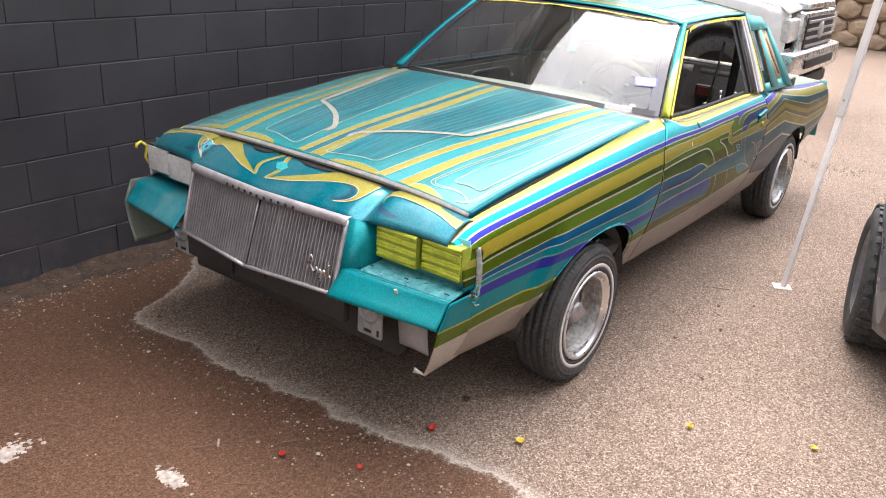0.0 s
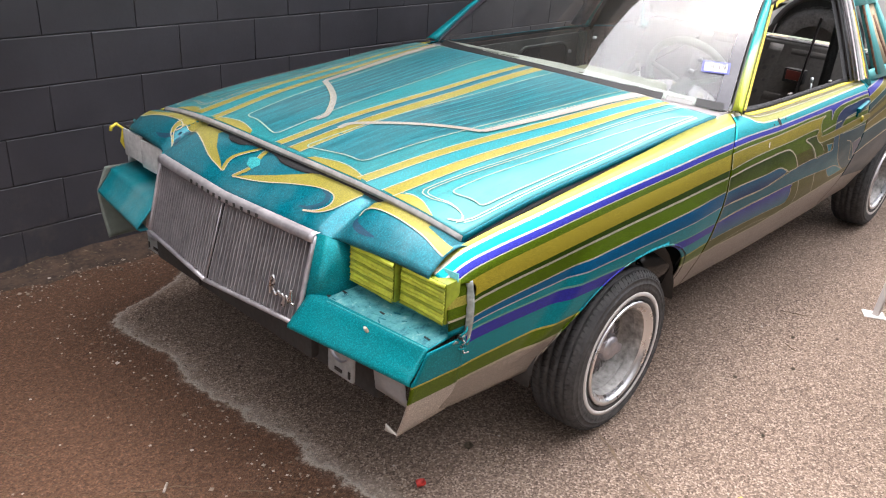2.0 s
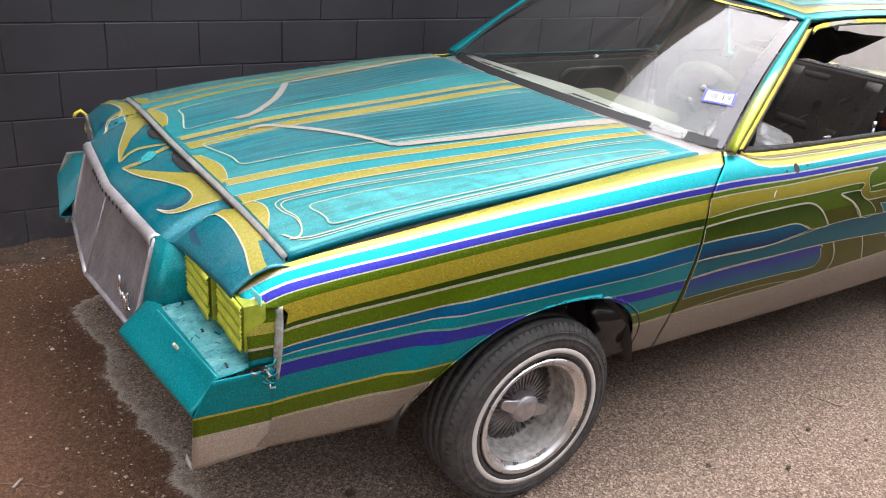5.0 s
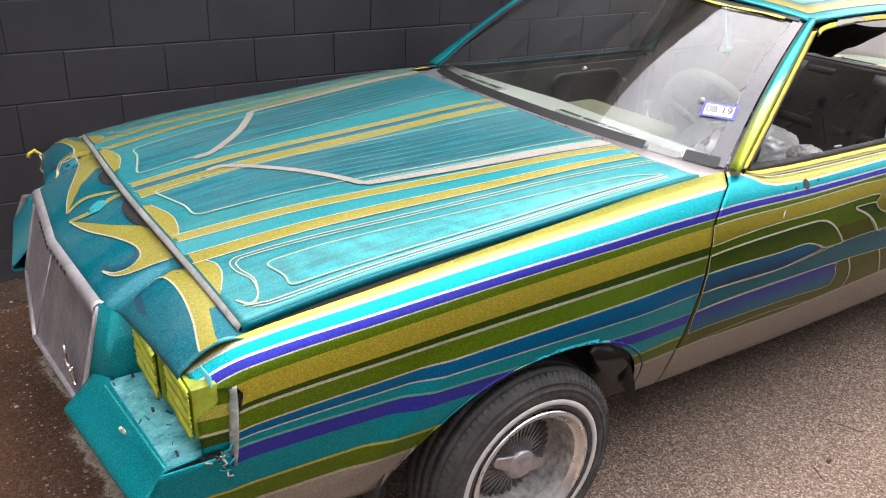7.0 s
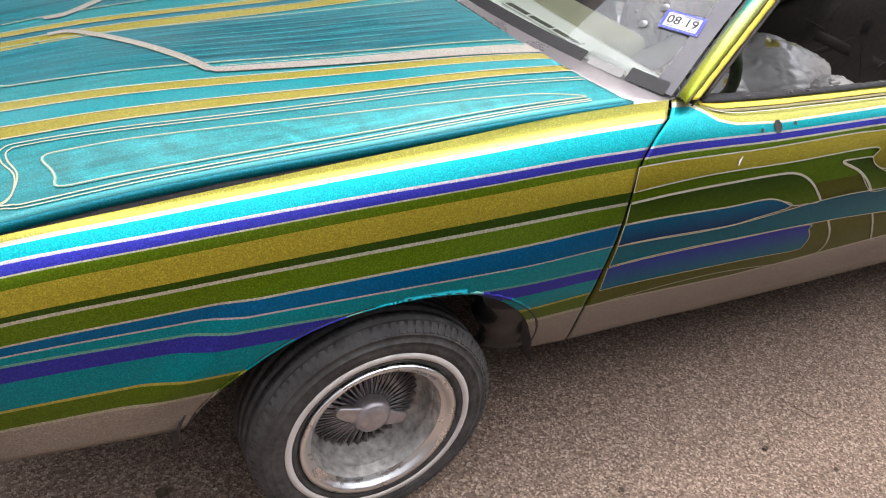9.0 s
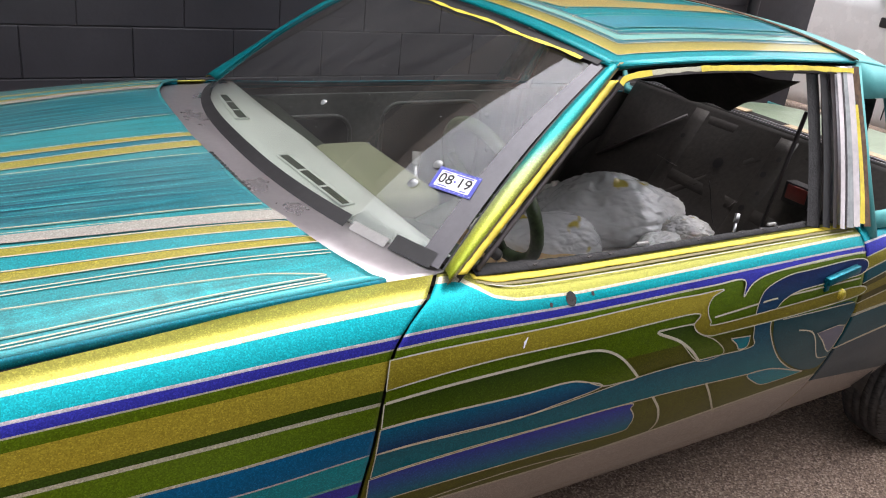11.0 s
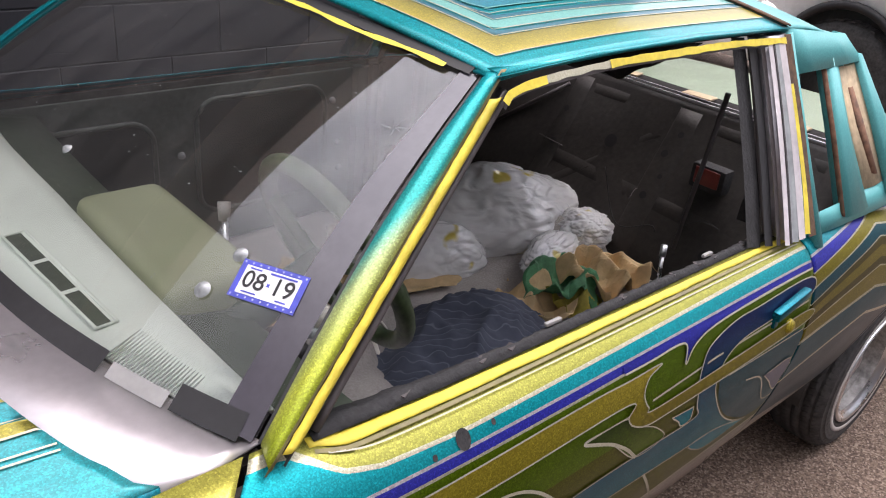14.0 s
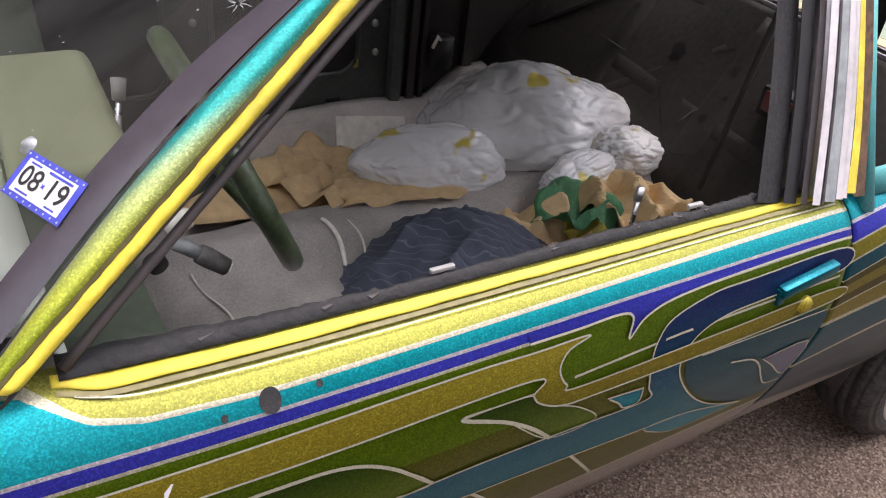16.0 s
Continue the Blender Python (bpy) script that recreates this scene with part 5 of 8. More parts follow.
arch_lip(ARCH_F, -0.398, 0.438, fender)
arch_lip(ARCH_R, 2.348, 3.144, quarter)
M_LINER = plain("glossy_black_plastic", (0.012, 0.012, 0.013), 0.28, coat=0.3, vary=0.3)
make_wheel((0.0, -0.775, 0.288), -1, 0.4, "front_wheel")
make_wheel((0.0, 0.775, 0.288), 1, 0.1, "front_wheel")
make_wheel((2.746, -0.74, 0.288), -1, 1.0, "rear_wheel")
make_wheel((2.746, 0.74, 0.288), 1, 0.0, "rear_wheel")
for x in (0.0, 2.746):
    for hand in (-1, 1):
        p = [[(x + 0.42 * math.cos(a), hand * y, 0.30 + 0.36 * math.sin(a)) for y in (0.80, 0.5)] for a in np.linspace(0.05, math.pi - 0.05, 16)]
        sheet("wheelhouse", p, M_DARK, car, thick=0.003, flip=hand > 0)
    p = [[(0.30 + 0.14 * u + 0.02 * math.sin(9 * w), -0.70 - 0.10 * u + 0.02 * math.sin(7 * w + 2 * u), 0.62 - (0.12 + 0.20 * math.sqrt(max(0.0, 1 - ((u - 0.35) / 0.72) ** 2))) * w) for w in np.linspace(0, 1, 16)] for u in np.linspace(0, 1, 6)] if x == 0 else None
    if p:
        sheet("splash_liner", p, M_LINER, car, "buckled black plastic liner behind the front wheel", thick=0.003)


# ---------------------------------------------------------------- painted graphics on the body
from mathutils.geometry import delaunay_2d_cdt


def on_flank(x, q, up=0.0):
    return side_point(x, q, up)


def on_hood(x, y, up=0.0):
    return hood_point(min(x, hood_back(min(abs(y), 0.74)) - 0.001), y, 0.008 + up)


def on_nose(y, w, up=0.0):
    return nose_point(y, w, up)


def on_roof(x, y, up=0.0):
    return roof_point(x, y, up)


def normal_at(surf, a, b):
    e = 1e-3
    n = np.cross(surf(a + e, b) - surf(a - e, b), surf(a, b + e) - surf(a, b - e))
    n = n / (np.linalg.norm(n) + 1e-12)
    return n if n @ (surf(a, b, 0.01) - surf(a, b)) > 0 else -n


_paints = {}


def fade(c1, c2=None, grain=False, metal=0.35):
    """Airbrushed flake paint from one colour to another across a shape."""
    key = (c1, c2, grain, metal)
    if key not in _paints:
        m, nd, ln, b = material("airbrushed_paint", 0.36, metal, 0.25 if metal < 0.5 else 0.04, 0.08)
        if c2:
            uv, sp = nd.new("ShaderNodeUVMap"), nd.new("ShaderNodeSeparateXYZ")
            uv.uv_map = "paint"
            ln.new(uv.outputs["UV"], sp.inputs["Vector"])
            col = ramp(nd, ln, sp.outputs["Y"], [(0.05, c1), (0.95, c2)]).outputs["Color"]
        else:
            rgb = nd.new("ShaderNodeRGB")
            rgb.outputs[0].default_value = (*c1, 1)
            col = rgb.outputs[0]
        if grain:
            wood = noise_tex(nd, ln, 16.0, 6.0, 0.65, stretch=(0.16, 3.6, 1.0))
            wr = ramp(nd, ln, wood.outputs["Fac"], [(0.3, 0.55), (0.7, 1.4)])
            col = mixc(nd, ln, col, wr.outputs["Color"], 0.85, "MULTIPLY")
        if grain == "figured":
            wv, tc = nd.new("ShaderNodeTexWave"), nd.new("ShaderNodeTexCoord")
            wv.bands_direction = "DIAGONAL"
            for key_, val in (("Scale", 4.5), ("Distortion", 13.0), ("Detail", 4.0), ("Detail Scale", 1.3)):
                wv.inputs[key_].default_value = val
            ln.new(tc.outputs["Object"], wv.inputs["Vector"])
            col = mixc(nd, ln, col, ramp(nd, ln, wv.outputs["Fac"], [(0.0, 0.78), (0.5, 1.0), (1.0, 1.35)]).outputs["Color"], 0.6, "MULTIPLY")
        flake_finish(nd, ln, b, col, 0.6, 0.12 if metal < 0.5 else 0.02, 0.05 if metal < 0.5 else 0.0)
        _paints[key] = m
    return _paints[key]


def curve2(pts, n=8):
    return spline(pts, n)


def rounded(pts, r=0.02, n=5):
    """A polyline with its corners rounded."""
    p = [np.asarray(q, float) for q in pts]
    out = [p[0]]
    for a, b, c in zip(p, p[1:], p[2:]):
        d0, d1 = np.linalg.norm(a - b), np.linalg.norm(c - b)
        s, e = b + (a - b) * min(0.45, r / d0), b + (c - b) * min(0.45, r / d1)
        out += [(1 - t) ** 2 * s + 2 * t * (1 - t) * b + t * t * e for t in np.linspace(0, 1, n)]
    out.append(p[-1])
    q = [out[0]]
    for a, b in zip(out, out[1:]):
        k = max(1, int(np.linalg.norm(b - a) / 0.04))
        q += [a + (b - a) * t / k for t in range(1, k + 1)]
    return np.array(q)


def fill(name, surf, outline, mat, parent, up=0.0012, step=0.03, label="", gap=(1.0, 1.0)):
    """A painted shape: the closed outline, in surface coordinates, laid on the surface."""
    o = np.asarray(outline, float)
    lo, hi = o.min(0), o.max(0)
    inside = []
    sx, sy = step * gap[0], step * gap[1]
    for a in np.arange(lo[0] + sx / 2, hi[0], sx):
        for b in np.arange(lo[1] + sy / 2, hi[1], sy):
            hit = False
            for (x1, y1), (x2, y2) in zip(o, np.roll(o, -1, 0)):
                if (y1 > b) != (y2 > b) and a < (x2 - x1) * (b - y1) / (y2 - y1) + x1:
                    hit = not hit
            if hit:
                inside.append((a, b))
    k = len(o)
    vs = [Vector(p) for p in o] + [Vector(p) for p in inside]
    out = delaunay_2d_cdt(vs, [(i, (i + 1) % k) for i in range(k)], [list(range(k))], 1, 1e-5)
    verts = [surf(v[0], v[1], up) for v in out[0]]
    uv = [((v[0] - lo[0]) / (hi[0] - lo[0]), (v[1] - lo[1]) / (hi[1] - lo[1])) for v in out[0]]
    return mesh_ob(name, verts, [tuple(f) for f in out[2]], mat, parent, label, uv)


def stripe(name, surf, pts, width, mat, parent, up=0.0024, close=False):
    """A painted line of the width along pts, in surface coordinates."""
    pts = np.asarray(pts, float)
    n = len(pts)
    ws = np.broadcast_to(np.asarray(width, float) * (0.72 if name == "pinstripe" else 1.0), (n,))
    p3 = np.array([surf(a, b, up) for a, b in pts])
    verts = []
    for i in range(n):
        a = p3[(i - 1) % n] if close or i else p3[0]
        c = p3[(i + 1) % n] if close or i < n - 1 else p3[-1]
        t = (c - a) / (np.linalg.norm(c - a) + 1e-12)
        s = np.cross(normal_at(surf, *pts[i]), t)
        verts += [p3[i] + s * ws[i] / 2, p3[i] - s * ws[i] / 2]
    faces = [(2 * i, 2 * i + 1, (2 * i + 3) % (2 * n), (2 * i + 2) % (2 * n)) for i in range(n if close else n - 1)]
    return mesh_ob(name, verts, faces, mat, parent, "")


def band(name, surf, a, b, mat, parent, up=0.0012, cross=4, n=40, label=""):
    """A painted band between two lines of surface coordinates."""
    def even(p):
        p = np.asarray(p, float)
        d = np.r_[0, np.cumsum(np.hypot(*np.diff(p, axis=0).T))]
        t = np.linspace(0, d[-1], n)
        return np.stack([np.interp(t, d, p[:, 0]), np.interp(t, d, p[:, 1])], 1)
    a, b = even(a), even(b)
    p = [[surf(*(a[i] + (b[i] - a[i]) * k / cross), up) for k in range(cross + 1)] for i in range(n)]
    uv = [[(i / (n - 1), k / cross) for k in range(cross + 1)] for i in range(n)]
    return sheet(name, p, mat, parent, label, uv)


FL = 0.6   # share of bare flake in the flank's candy colours
F_GOLD, F_GDARK, F_BLUE = fade(GOLD, OLIVE, metal=FL), fade(GREEN_D, GREEN, metal=FL), fade((0.0, 0.13, 0.24), NAVY, metal=FL)
F_TEAL, F_LOZ, F_SLATE, F_PURPLE = fade((0.012, 0.025, 0.10), (0.0, 0.15, 0.18), metal=FL), fade(PURPLE, (0.0, 0.13, 0.17), metal=FL), fade(SLATE, metal=FL), fade(PURPLE, metal=FL)
F_TEALS = fade((0.0, 0.16, 0.24), TEAL, metal=FL)


def door_graphics():
    g = (1.0, 1.6)
    f = on_flank

    def shape(pts, mat, up, line=0.004, close=True, n=8):
        c = curve2(pts, n)
        fill("scroll", f, c, mat, door, up, 0.03, gap=g)
        stripe("pinstripe", f, c, line, M_PALE, door, up + 0.0010, close)
    # long bands that end in arcs
    shape([(0.553, 0.277), (0.823, 0.259), (0.968, 0.251), (1.055, 0.259), (1.119, 0.305), (1.181, 0.399), (1.13, 0.405), (1.08, 0.400), (1.024, 0.362), (0.967, 0.347), (0.834, 0.355), (0.55, 0.352)], F_GDARK, 0.0012)
    stripe("pinstripe", f, curve2([(0.556, 0.275), (0.823, 0.257), (0.968, 0.249), (1.055, 0.257), (1.119, 0.304), (1.183, 0.400)]), 0.008, M_PALE, door, 0.0026)
    shape([(0.548, 0.356), (0.834, 0.357), (0.967, 0.349), (1.024, 0.364), (1.078, 0.402), (0.96, 0.43), (0.851, 0.446), (0.545, 0.441)], F_BLUE, 0.0012)
    # the teal band that sweeps up into a hook
    shape([(0.545, 0.443), (0.851, 0.449), (1.19, 0.401), (1.40, 0.398), (1.56, 0.402), (1.556, 0.35), (1.547, 0.27), (1.552, 0.21), (1.578, 0.163), (1.659, 0.132), (1.747, 0.128), (1.968, 0.124),
           (1.968, 0.186), (1.79, 0.196), (1.692, 0.205), (1.634, 0.239), (1.613, 0.307), (1.635, 0.388), (1.70, 0.50), (1.78, 0.585), (1.862, 0.638), (1.707, 0.561), (1.603, 0.550), (1.262, 0.521), (0.865, 0.518), (0.542, 0.533)], F_TEAL, 0.0018, n=6)
    # field behind the hook and the inset beside it
    fill("scroll", f, curve2([(1.625, 0.30), (1.645, 0.39), (1.71, 0.50), (1.79, 0.58), (1.87, 0.635), (1.945, 0.625), (1.955, 0.45), (1.962, 0.31), (1.80, 0.312)], 5), F_SLATE, door, 0.0012, 0.03, gap=g)
    stripe("pinstripe", f, curve2([(1.743, 0.381), (1.80, 0.405), (1.835, 0.45), (1.872, 0.53), (1.90, 0.575), (1.942, 0.585)]), 0.005, M_PALE, door, 0.0030)
    shape([(1.835, 0.425), (1.95, 0.418), (1.945, 0.54), (1.925, 0.545), (1.88, 0.48)], fade((0.06, 0.07, 0.13)), 0.0026, n=3)
    # lozenge with the purple fade, and the arc round it
    shape([(0.540, 0.540), (0.865, 0.525), (1.172, 0.522), (1.201, 0.555), (1.222, 0.60), (1.222, 0.645), (1.194, 0.669), (0.976, 0.656), (0.545, 0.655)], F_LOZ, 0.0012, n=6)
    stripe("pinstripe", f, curve2([(1.262, 0.523), (1.303, 0.604), (1.322, 0.69), (1.285, 0.738), (1.172, 0.738), (0.907, 0.705), (0.55, 0.738)]), [0.009] * 20 + [0.004] * 29, M_PALE, door, 0.0022)
    # gold band with its hook
    shape([(0.563, 0.150), (0.815, 0.146), (1.197, 0.131), (1.33, 0.133), (1.419, 0.133), (1.384, 0.153), (1.370, 0.193), (1.385, 0.240), (1.416, 0.260), (1.703, 0.250), (1.966, 0.238),
           (1.966, 0.280), (1.717, 0.300), (1.45, 0.302), (1.385, 0.298), (1.345, 0.271), (1.329, 0.239), (1.327, 0.198), (1.05, 0.205), (0.818, 0.211), (0.555, 0.234)], F_GOLD, 0.0034, n=6)
    # barb
    shape([(1.218, 0.239), (1.29, 0.291), (1.376, 0.402), (1.46, 0.395), (1.42, 0.33), (1.36, 0.285), (1.331, 0.243), (1.28, 0.236)], F_GDARK, 0.0012, 0.003, n=6)
    stripe("pinstripe", f, curve2([(1.333, 0.238), (1.27, 0.236), (1.218, 0.239), (1.29, 0.291), (1.34, 0.345), (1.378, 0.404)]), [0.004] * 16 + [0.009] * 25, M_PALE, door, 0.0024)
    stripe("pinstripe", f, curve2([(1.443, 0.533), (1.475, 0.595), (1.498, 0.642), (1.535, 0.715), (1.56, 0.733), (1.70, 0.722), (1.94, 0.70)]), [0.008] * 24 + [0.004] * 25, M_PALE, door, 0.0022)
    # purple horn
    c = curve2([(1.32, 0.1125), (1.40, 0.1125), (1.472, 0.110), (1.496, 0.125), (1.492, 0.175), (1.523, 0.133), (1.594, 0.110), (1.78, 0.100), (1.966, 0.098)], 6)
    fill("scroll", f, np.concatenate([c, [(1.966, 0.086), (1.32, 0.0945)]]), F_PURPLE, door, 0.0022, 0.03, gap=g)
    stripe("pinstripe", f, c, 0.005, M_PALE, door, 0.0040)
    shape([(1.473, 0.338), (1.50, 0.37), (1.516, 0.397), (1.545, 0.395), (1.545, 0.347)], F_TEALS, 0.0014, n=4)
    shape([(1.862, 0.640), (1.707, 0.563), (1.603, 0.553), (1.651, 0.613), (1.701, 0.646), (1.78, 0.648)], F_TEALS, 0.0014, n=5)
    stripe("pinstripe", f, [(1.40, 0.232), (1.60, 0.214), (1.966, 0.205)], 0.006, M_PALE, door, 0.0016)
    stripe("pinstripe", f, [(1.66, 0.31), (1.80, 0.312), (1.962, 0.31)], 0.004, M_PALE, door, 0.0024)


door_graphics()

# ---- hood
W_TURQ, W_LIGHT = fade((0.0, 0.17, 0.21), None, True), fade((0.01, 0.25, 0.27), None, "figured")
F_GOLD1, F_AQUA, F_BEIGE = fade((0.32, 0.275, 0.03)), fade(AQUA), fade((0.36, 0.34, 0.30))


def hood_graphics():
    f = on_hood

    def ends(a, b, x0=-0.695, x1=0.56):
        """A straight line along the hood, from y = a at its front to y = b at its back."""
        return [(x0 + (x1 - x0) * k / 30, a + (b - a) * k / 30) for k in range(31)]

    for s in (-1, 1):
        o = 0.0 if s < 0 else 0.015

        def m(pts):
            return [(x, s * abs(y) + o) for x, y in pts]
        # gold, aqua, gold
        band("hood_band", f, m(ends(0.346, 0.534, -0.69)), m(ends(0.379, 0.557, -0.69)), F_GOLD1, hood)
        band("hood_band", f, m(ends(0.384, 0.560, -0.70)), m(ends(0.442, 0.590, -0.70)), F_AQUA, hood)
        band("hood_band", f, m(ends(0.446, 0.593, -0.69)), m(ends(0.487, 0.613, -0.69)), F_GOLD1, hood)
        for a, b in ((0.345, 0.533), (0.381, 0.5585), (0.444, 0.5915), (0.488, 0.614)):
            stripe("pinstripe", f, m(ends(a, b)), 0.005, M_PALE, hood)
        # outer panel with its swirl
        for d in (0.0, 0.010):
            stripe("pinstripe", f, m(curve2([(-0.660 - d * 0.3, 0.657), (-0.640, 0.680 + d * 0.4), (-0.618, 0.665 + d * 0.2), (-0.605 - d * 0.5, 0.615), (-0.618 - d, 0.565), (-0.612 - d, 0.536 - d), (-0.56, 0.534 - d), (-0.274, 0.570 - d), (0.149, 0.606 - d), (0.53, 0.650 - d)], 8)), 0.004, M_PALE, hood)
        stripe("pinstripe", f, m(curve2([(-0.655, 0.680), (-0.62, 0.690), (-0.553, 0.697), (-0.1, 0.708), (0.50, 0.720)])), 0.0045, M_PALE, hood)
        stripe("pinstripe", f, m(curve2([(-0.64, 0.693), (-0.553, 0.706), (-0.1, 0.716), (0.50, 0.726)])), 0.0035, M_PALE, hood)
        c = rounded([(0.10, 0.698), (-0.351, 0.686), (-0.555, 0.676), (-0.545, 0.640), (-0.572, 0.574), (-0.446, 0.582), (0.10, 0.640), (0.40, 0.678), (0.511, 0.712), (0.10, 0.698)], 0.03)
        fill("hood_panel", f, m(c[:-1]), W_LIGHT, hood, 0.0012, 0.04)
        stripe("pinstripe", f, m(c), 0.008, M_SAGE, hood, 0.0020)
        stripe("pinstripe", f, m(c), 0.0035, M_PALE, hood, 0.0028)
        # middle panel and its border
        c = rounded([(0.470, 0.444), (0.183, 0.405), (-0.184, 0.346), (-0.625, 0.283), (-0.622, 0.220), (-0.665, 0.065), (-0.408, 0.082), (0.228, 0.137), (0.470, 0.152)], 0.03)
        fill("hood_panel", f, m(c), W_TURQ, hood, 0.0012, 0.04)
        stripe("pinstripe", f, m(c), 0.009, M_SAGE, hood, 0.0020)
        stripe("pinstripe", f, m(c), 0.004, M_PALE, hood, 0.0028)
        # grey stroke across the panel, that turns into a band to the back
        k = 0.0 if s < 0 else 0.02
        stroke = curve2([(-0.51, 0.040 + k), (-0.455, 0.050 + k), (-0.345, 0.174), (-0.267, 0.290), (-0.222, 0.376)])
        stripe("hood_stroke", f, m(stroke), 0.021, F_BEIGE, hood, 0.0034)
        stripe("pinstripe", f, m(stroke + np.array([-0.010, 0.004])), 0.003, M_PALE, hood, 0.0040)
        band("hood_band", f, m([(-0.245, 0.355), (-0.20, 0.372), (0.179, 0.433), (0.482, 0.478)]), m([(-0.215, 0.392), (-0.17, 0.402), (0.173, 0.467), (0.496, 0.520)]), F_BEIGE, hood, 0.0034)
        stripe("pinstripe", f, m([(-0.20, 0.368), (0.179, 0.429), (0.482, 0.474)]), 0.003, M_PALE, hood, 0.004)
        # long grain lines inside the panel
        random.seed(40 + s)
        for k in range(22):
            u = (k + random.uniform(0.1, 0.9)) / 22
            x0, x1 = -0.56 + random.uniform(0, 0.35), random.choice((0.465, 0.465, 0.1 + random.uniform(0, 0.3)))
            ya, yb = 0.085 + 0.175 * u, 0.165 + 0.265 * u
            def at(x):
                return ya + (yb - ya) * (x + 0.60) / 1.06 + 0.003 * noise.noise(Vector((x * 4, k * 3.1, 0)))
            xs = np.linspace(x0, x1, 18)
            stripe("grain_line", f, m([(x, at(x)) for x in xs]), [random.uniform(0.0012, 0.0045) * (0.4 + math.sin(math.pi * j / 17)) for j in range(18)], (F_DEEP, F_MID, F_DARKL)[k % 3], hood, 0.0018 + 0.0002 * (k % 3))
        # scallops along the front edge
        fr = [(hood_front(y) + 0.004, y) for y in np.linspace(0.135, 0.362, 14)]
        fill("scallop", f, m(fr + list(curve2([(-0.684, 0.352), (-0.670, 0.30), (-0.668, 0.235), (-0.69, 0.150)], 6))), F_GOLD1, hood, 0.0016, 0.03)
        stripe("pinstripe", f, m(curve2([(-0.682, 0.352), (-0.669, 0.30), (-0.667, 0.235), (-0.690, 0.148)], 8)), 0.004, M_PALE, hood, 0.0026)
        fr = [(hood_front(y) + 0.004, y) for y in np.linspace(0.485, 0.625, 10)]
        fill("scallop", f, m(fr + list(curve2([(-0.672, 0.605), (-0.655, 0.560), (-0.655, 0.520), (-0.672, 0.492)], 6))), F_GOLD1, hood, 0.0016, 0.03)
        stripe("pinstripe", f, m(curve2([(-0.676, 0.612), (-0.655, 0.560), (-0.653, 0.520), (-0.668, 0.490)], 8)), 0.004, M_PALE, hood, 0.0026)
    for a0, a1, b0, b1 in ((0.030, 0.009, 0.0, -0.018), (-0.035, -0.055, -0.088, -0.096)):
        band("hood_band", f, ends(a0, a1, -0.695, 0.462), ends(b0, b1, -0.695, 0.462), F_GOLD1, hood)
        for a, b in ((a0, a1), (b0, b1)):
            stripe("pinstripe", f, ends(a, b, -0.70, 0.465), 0.0045, M_PALE, hood)
    band("hood_band", f, ends(-0.005, -0.022, -0.695, 0.462), ends(-0.030, -0.050, -0.695, 0.462), fade(TURQ_D), hood)


M_SAGE = paint("sage_border_paint", (0.16, 0.38, 0.34), 0.1, 0.5, 0.2)
F_DEEP, F_MID, F_DARKL = fade((0.0, 0.12, 0.17)), fade((0.02, 0.30, 0.33)), fade((0.0, 0.075, 0.12))
hood_graphics()


def nose_graphics():
    f = on_nose
    for s, c0 in ((-1, 0.0), (1, 0.06)):
        def m(pts):
            return [(-s * y + (c0 * 2 if s > 0 else 0), w) if s > 0 else (y, w) for y, w in pts]
        o = curve2([(0.03, 0.80), (-0.08, 0.70), (-0.19, 0.515), (-0.272, 0.40), (-0.328, 0.425), (-0.352, 0.585), (-0.335, 0.75), (-0.294, 0.835), (-0.345, 0.77), (-0.376, 0.60), (-0.392, 0.2)], 6)
        gap = (1.0, 3.0)
        fill("scallop", f, m(list(o) + [(-0.385, 0.02), (-0.17, 0.02), (-0.18, 0.22), (-0.10, 0.5), (-0.01, 0.70)]), F_GOLD1, header, 0.0014, 0.03, gap=gap)
        stripe("pinstripe", f, m(o), 0.005, M_PALE, header, 0.0026)
        stripe("scallop_tail", f, m(curve2([(0.03, 0.80), (0.005, 0.55), (0.035, 0.25), (0.05, 0.02)])), 0.016, F_GOLD1, header, 0.0016)
        stripe("pinstripe", f, m(curve2([(0.035, 0.80), (0.015, 0.55), (0.045, 0.25), (0.06, 0.02)])), 0.004, M_PALE, header, 0.0026)
        stripe("shadow_curl", f, m(curve2([(-0.285, 0.42), (-0.315, 0.46), (-0.33, 0.60), (-0.31, 0.74), (-0.27, 0.80)])), [0.004 + 0.014 * math.sin(math.pi * k / 32) for k in range(33)], fade((0.0, 0.07, 0.12)), header, 0.0012)
    for s in (-1, 1):
        def m2(pts):
            return [(s * min(abs(y), 0.744), w) for y, w in pts]
        o = curve2([(0.463, 0.666), (0.461, 0.51), (0.505, 0.44), (0.575, 0.46), (0.66, 0.56), (0.735, 0.70), (0.785, 0.70)], 8)
        fill("scallop", f, m2(list(o) + [(0.800, 0.5), (0.752, 0.464), (0.722, 0.46), (0.64, 0.30), (0.62, 0.02), (0.47, 0.02), (0.452, 0.3)]), F_GOLD1, header, 0.0014, 0.03, gap=(1.0, 3.0))
        stripe("pinstripe", f, m2(o), 0.006, M_PALE, header, 0.0026)
        stripe("shadow_curl", f, m2(curve2([(0.463, 0.69), (0.472, 0.80), (0.505, 0.86), (0.548, 0.875)])), [0.004 + 0.016 * math.sin(math.pi * k / 24) for k in range(25)], fade((0.0, 0.06, 0.12)), header, 0.0012)


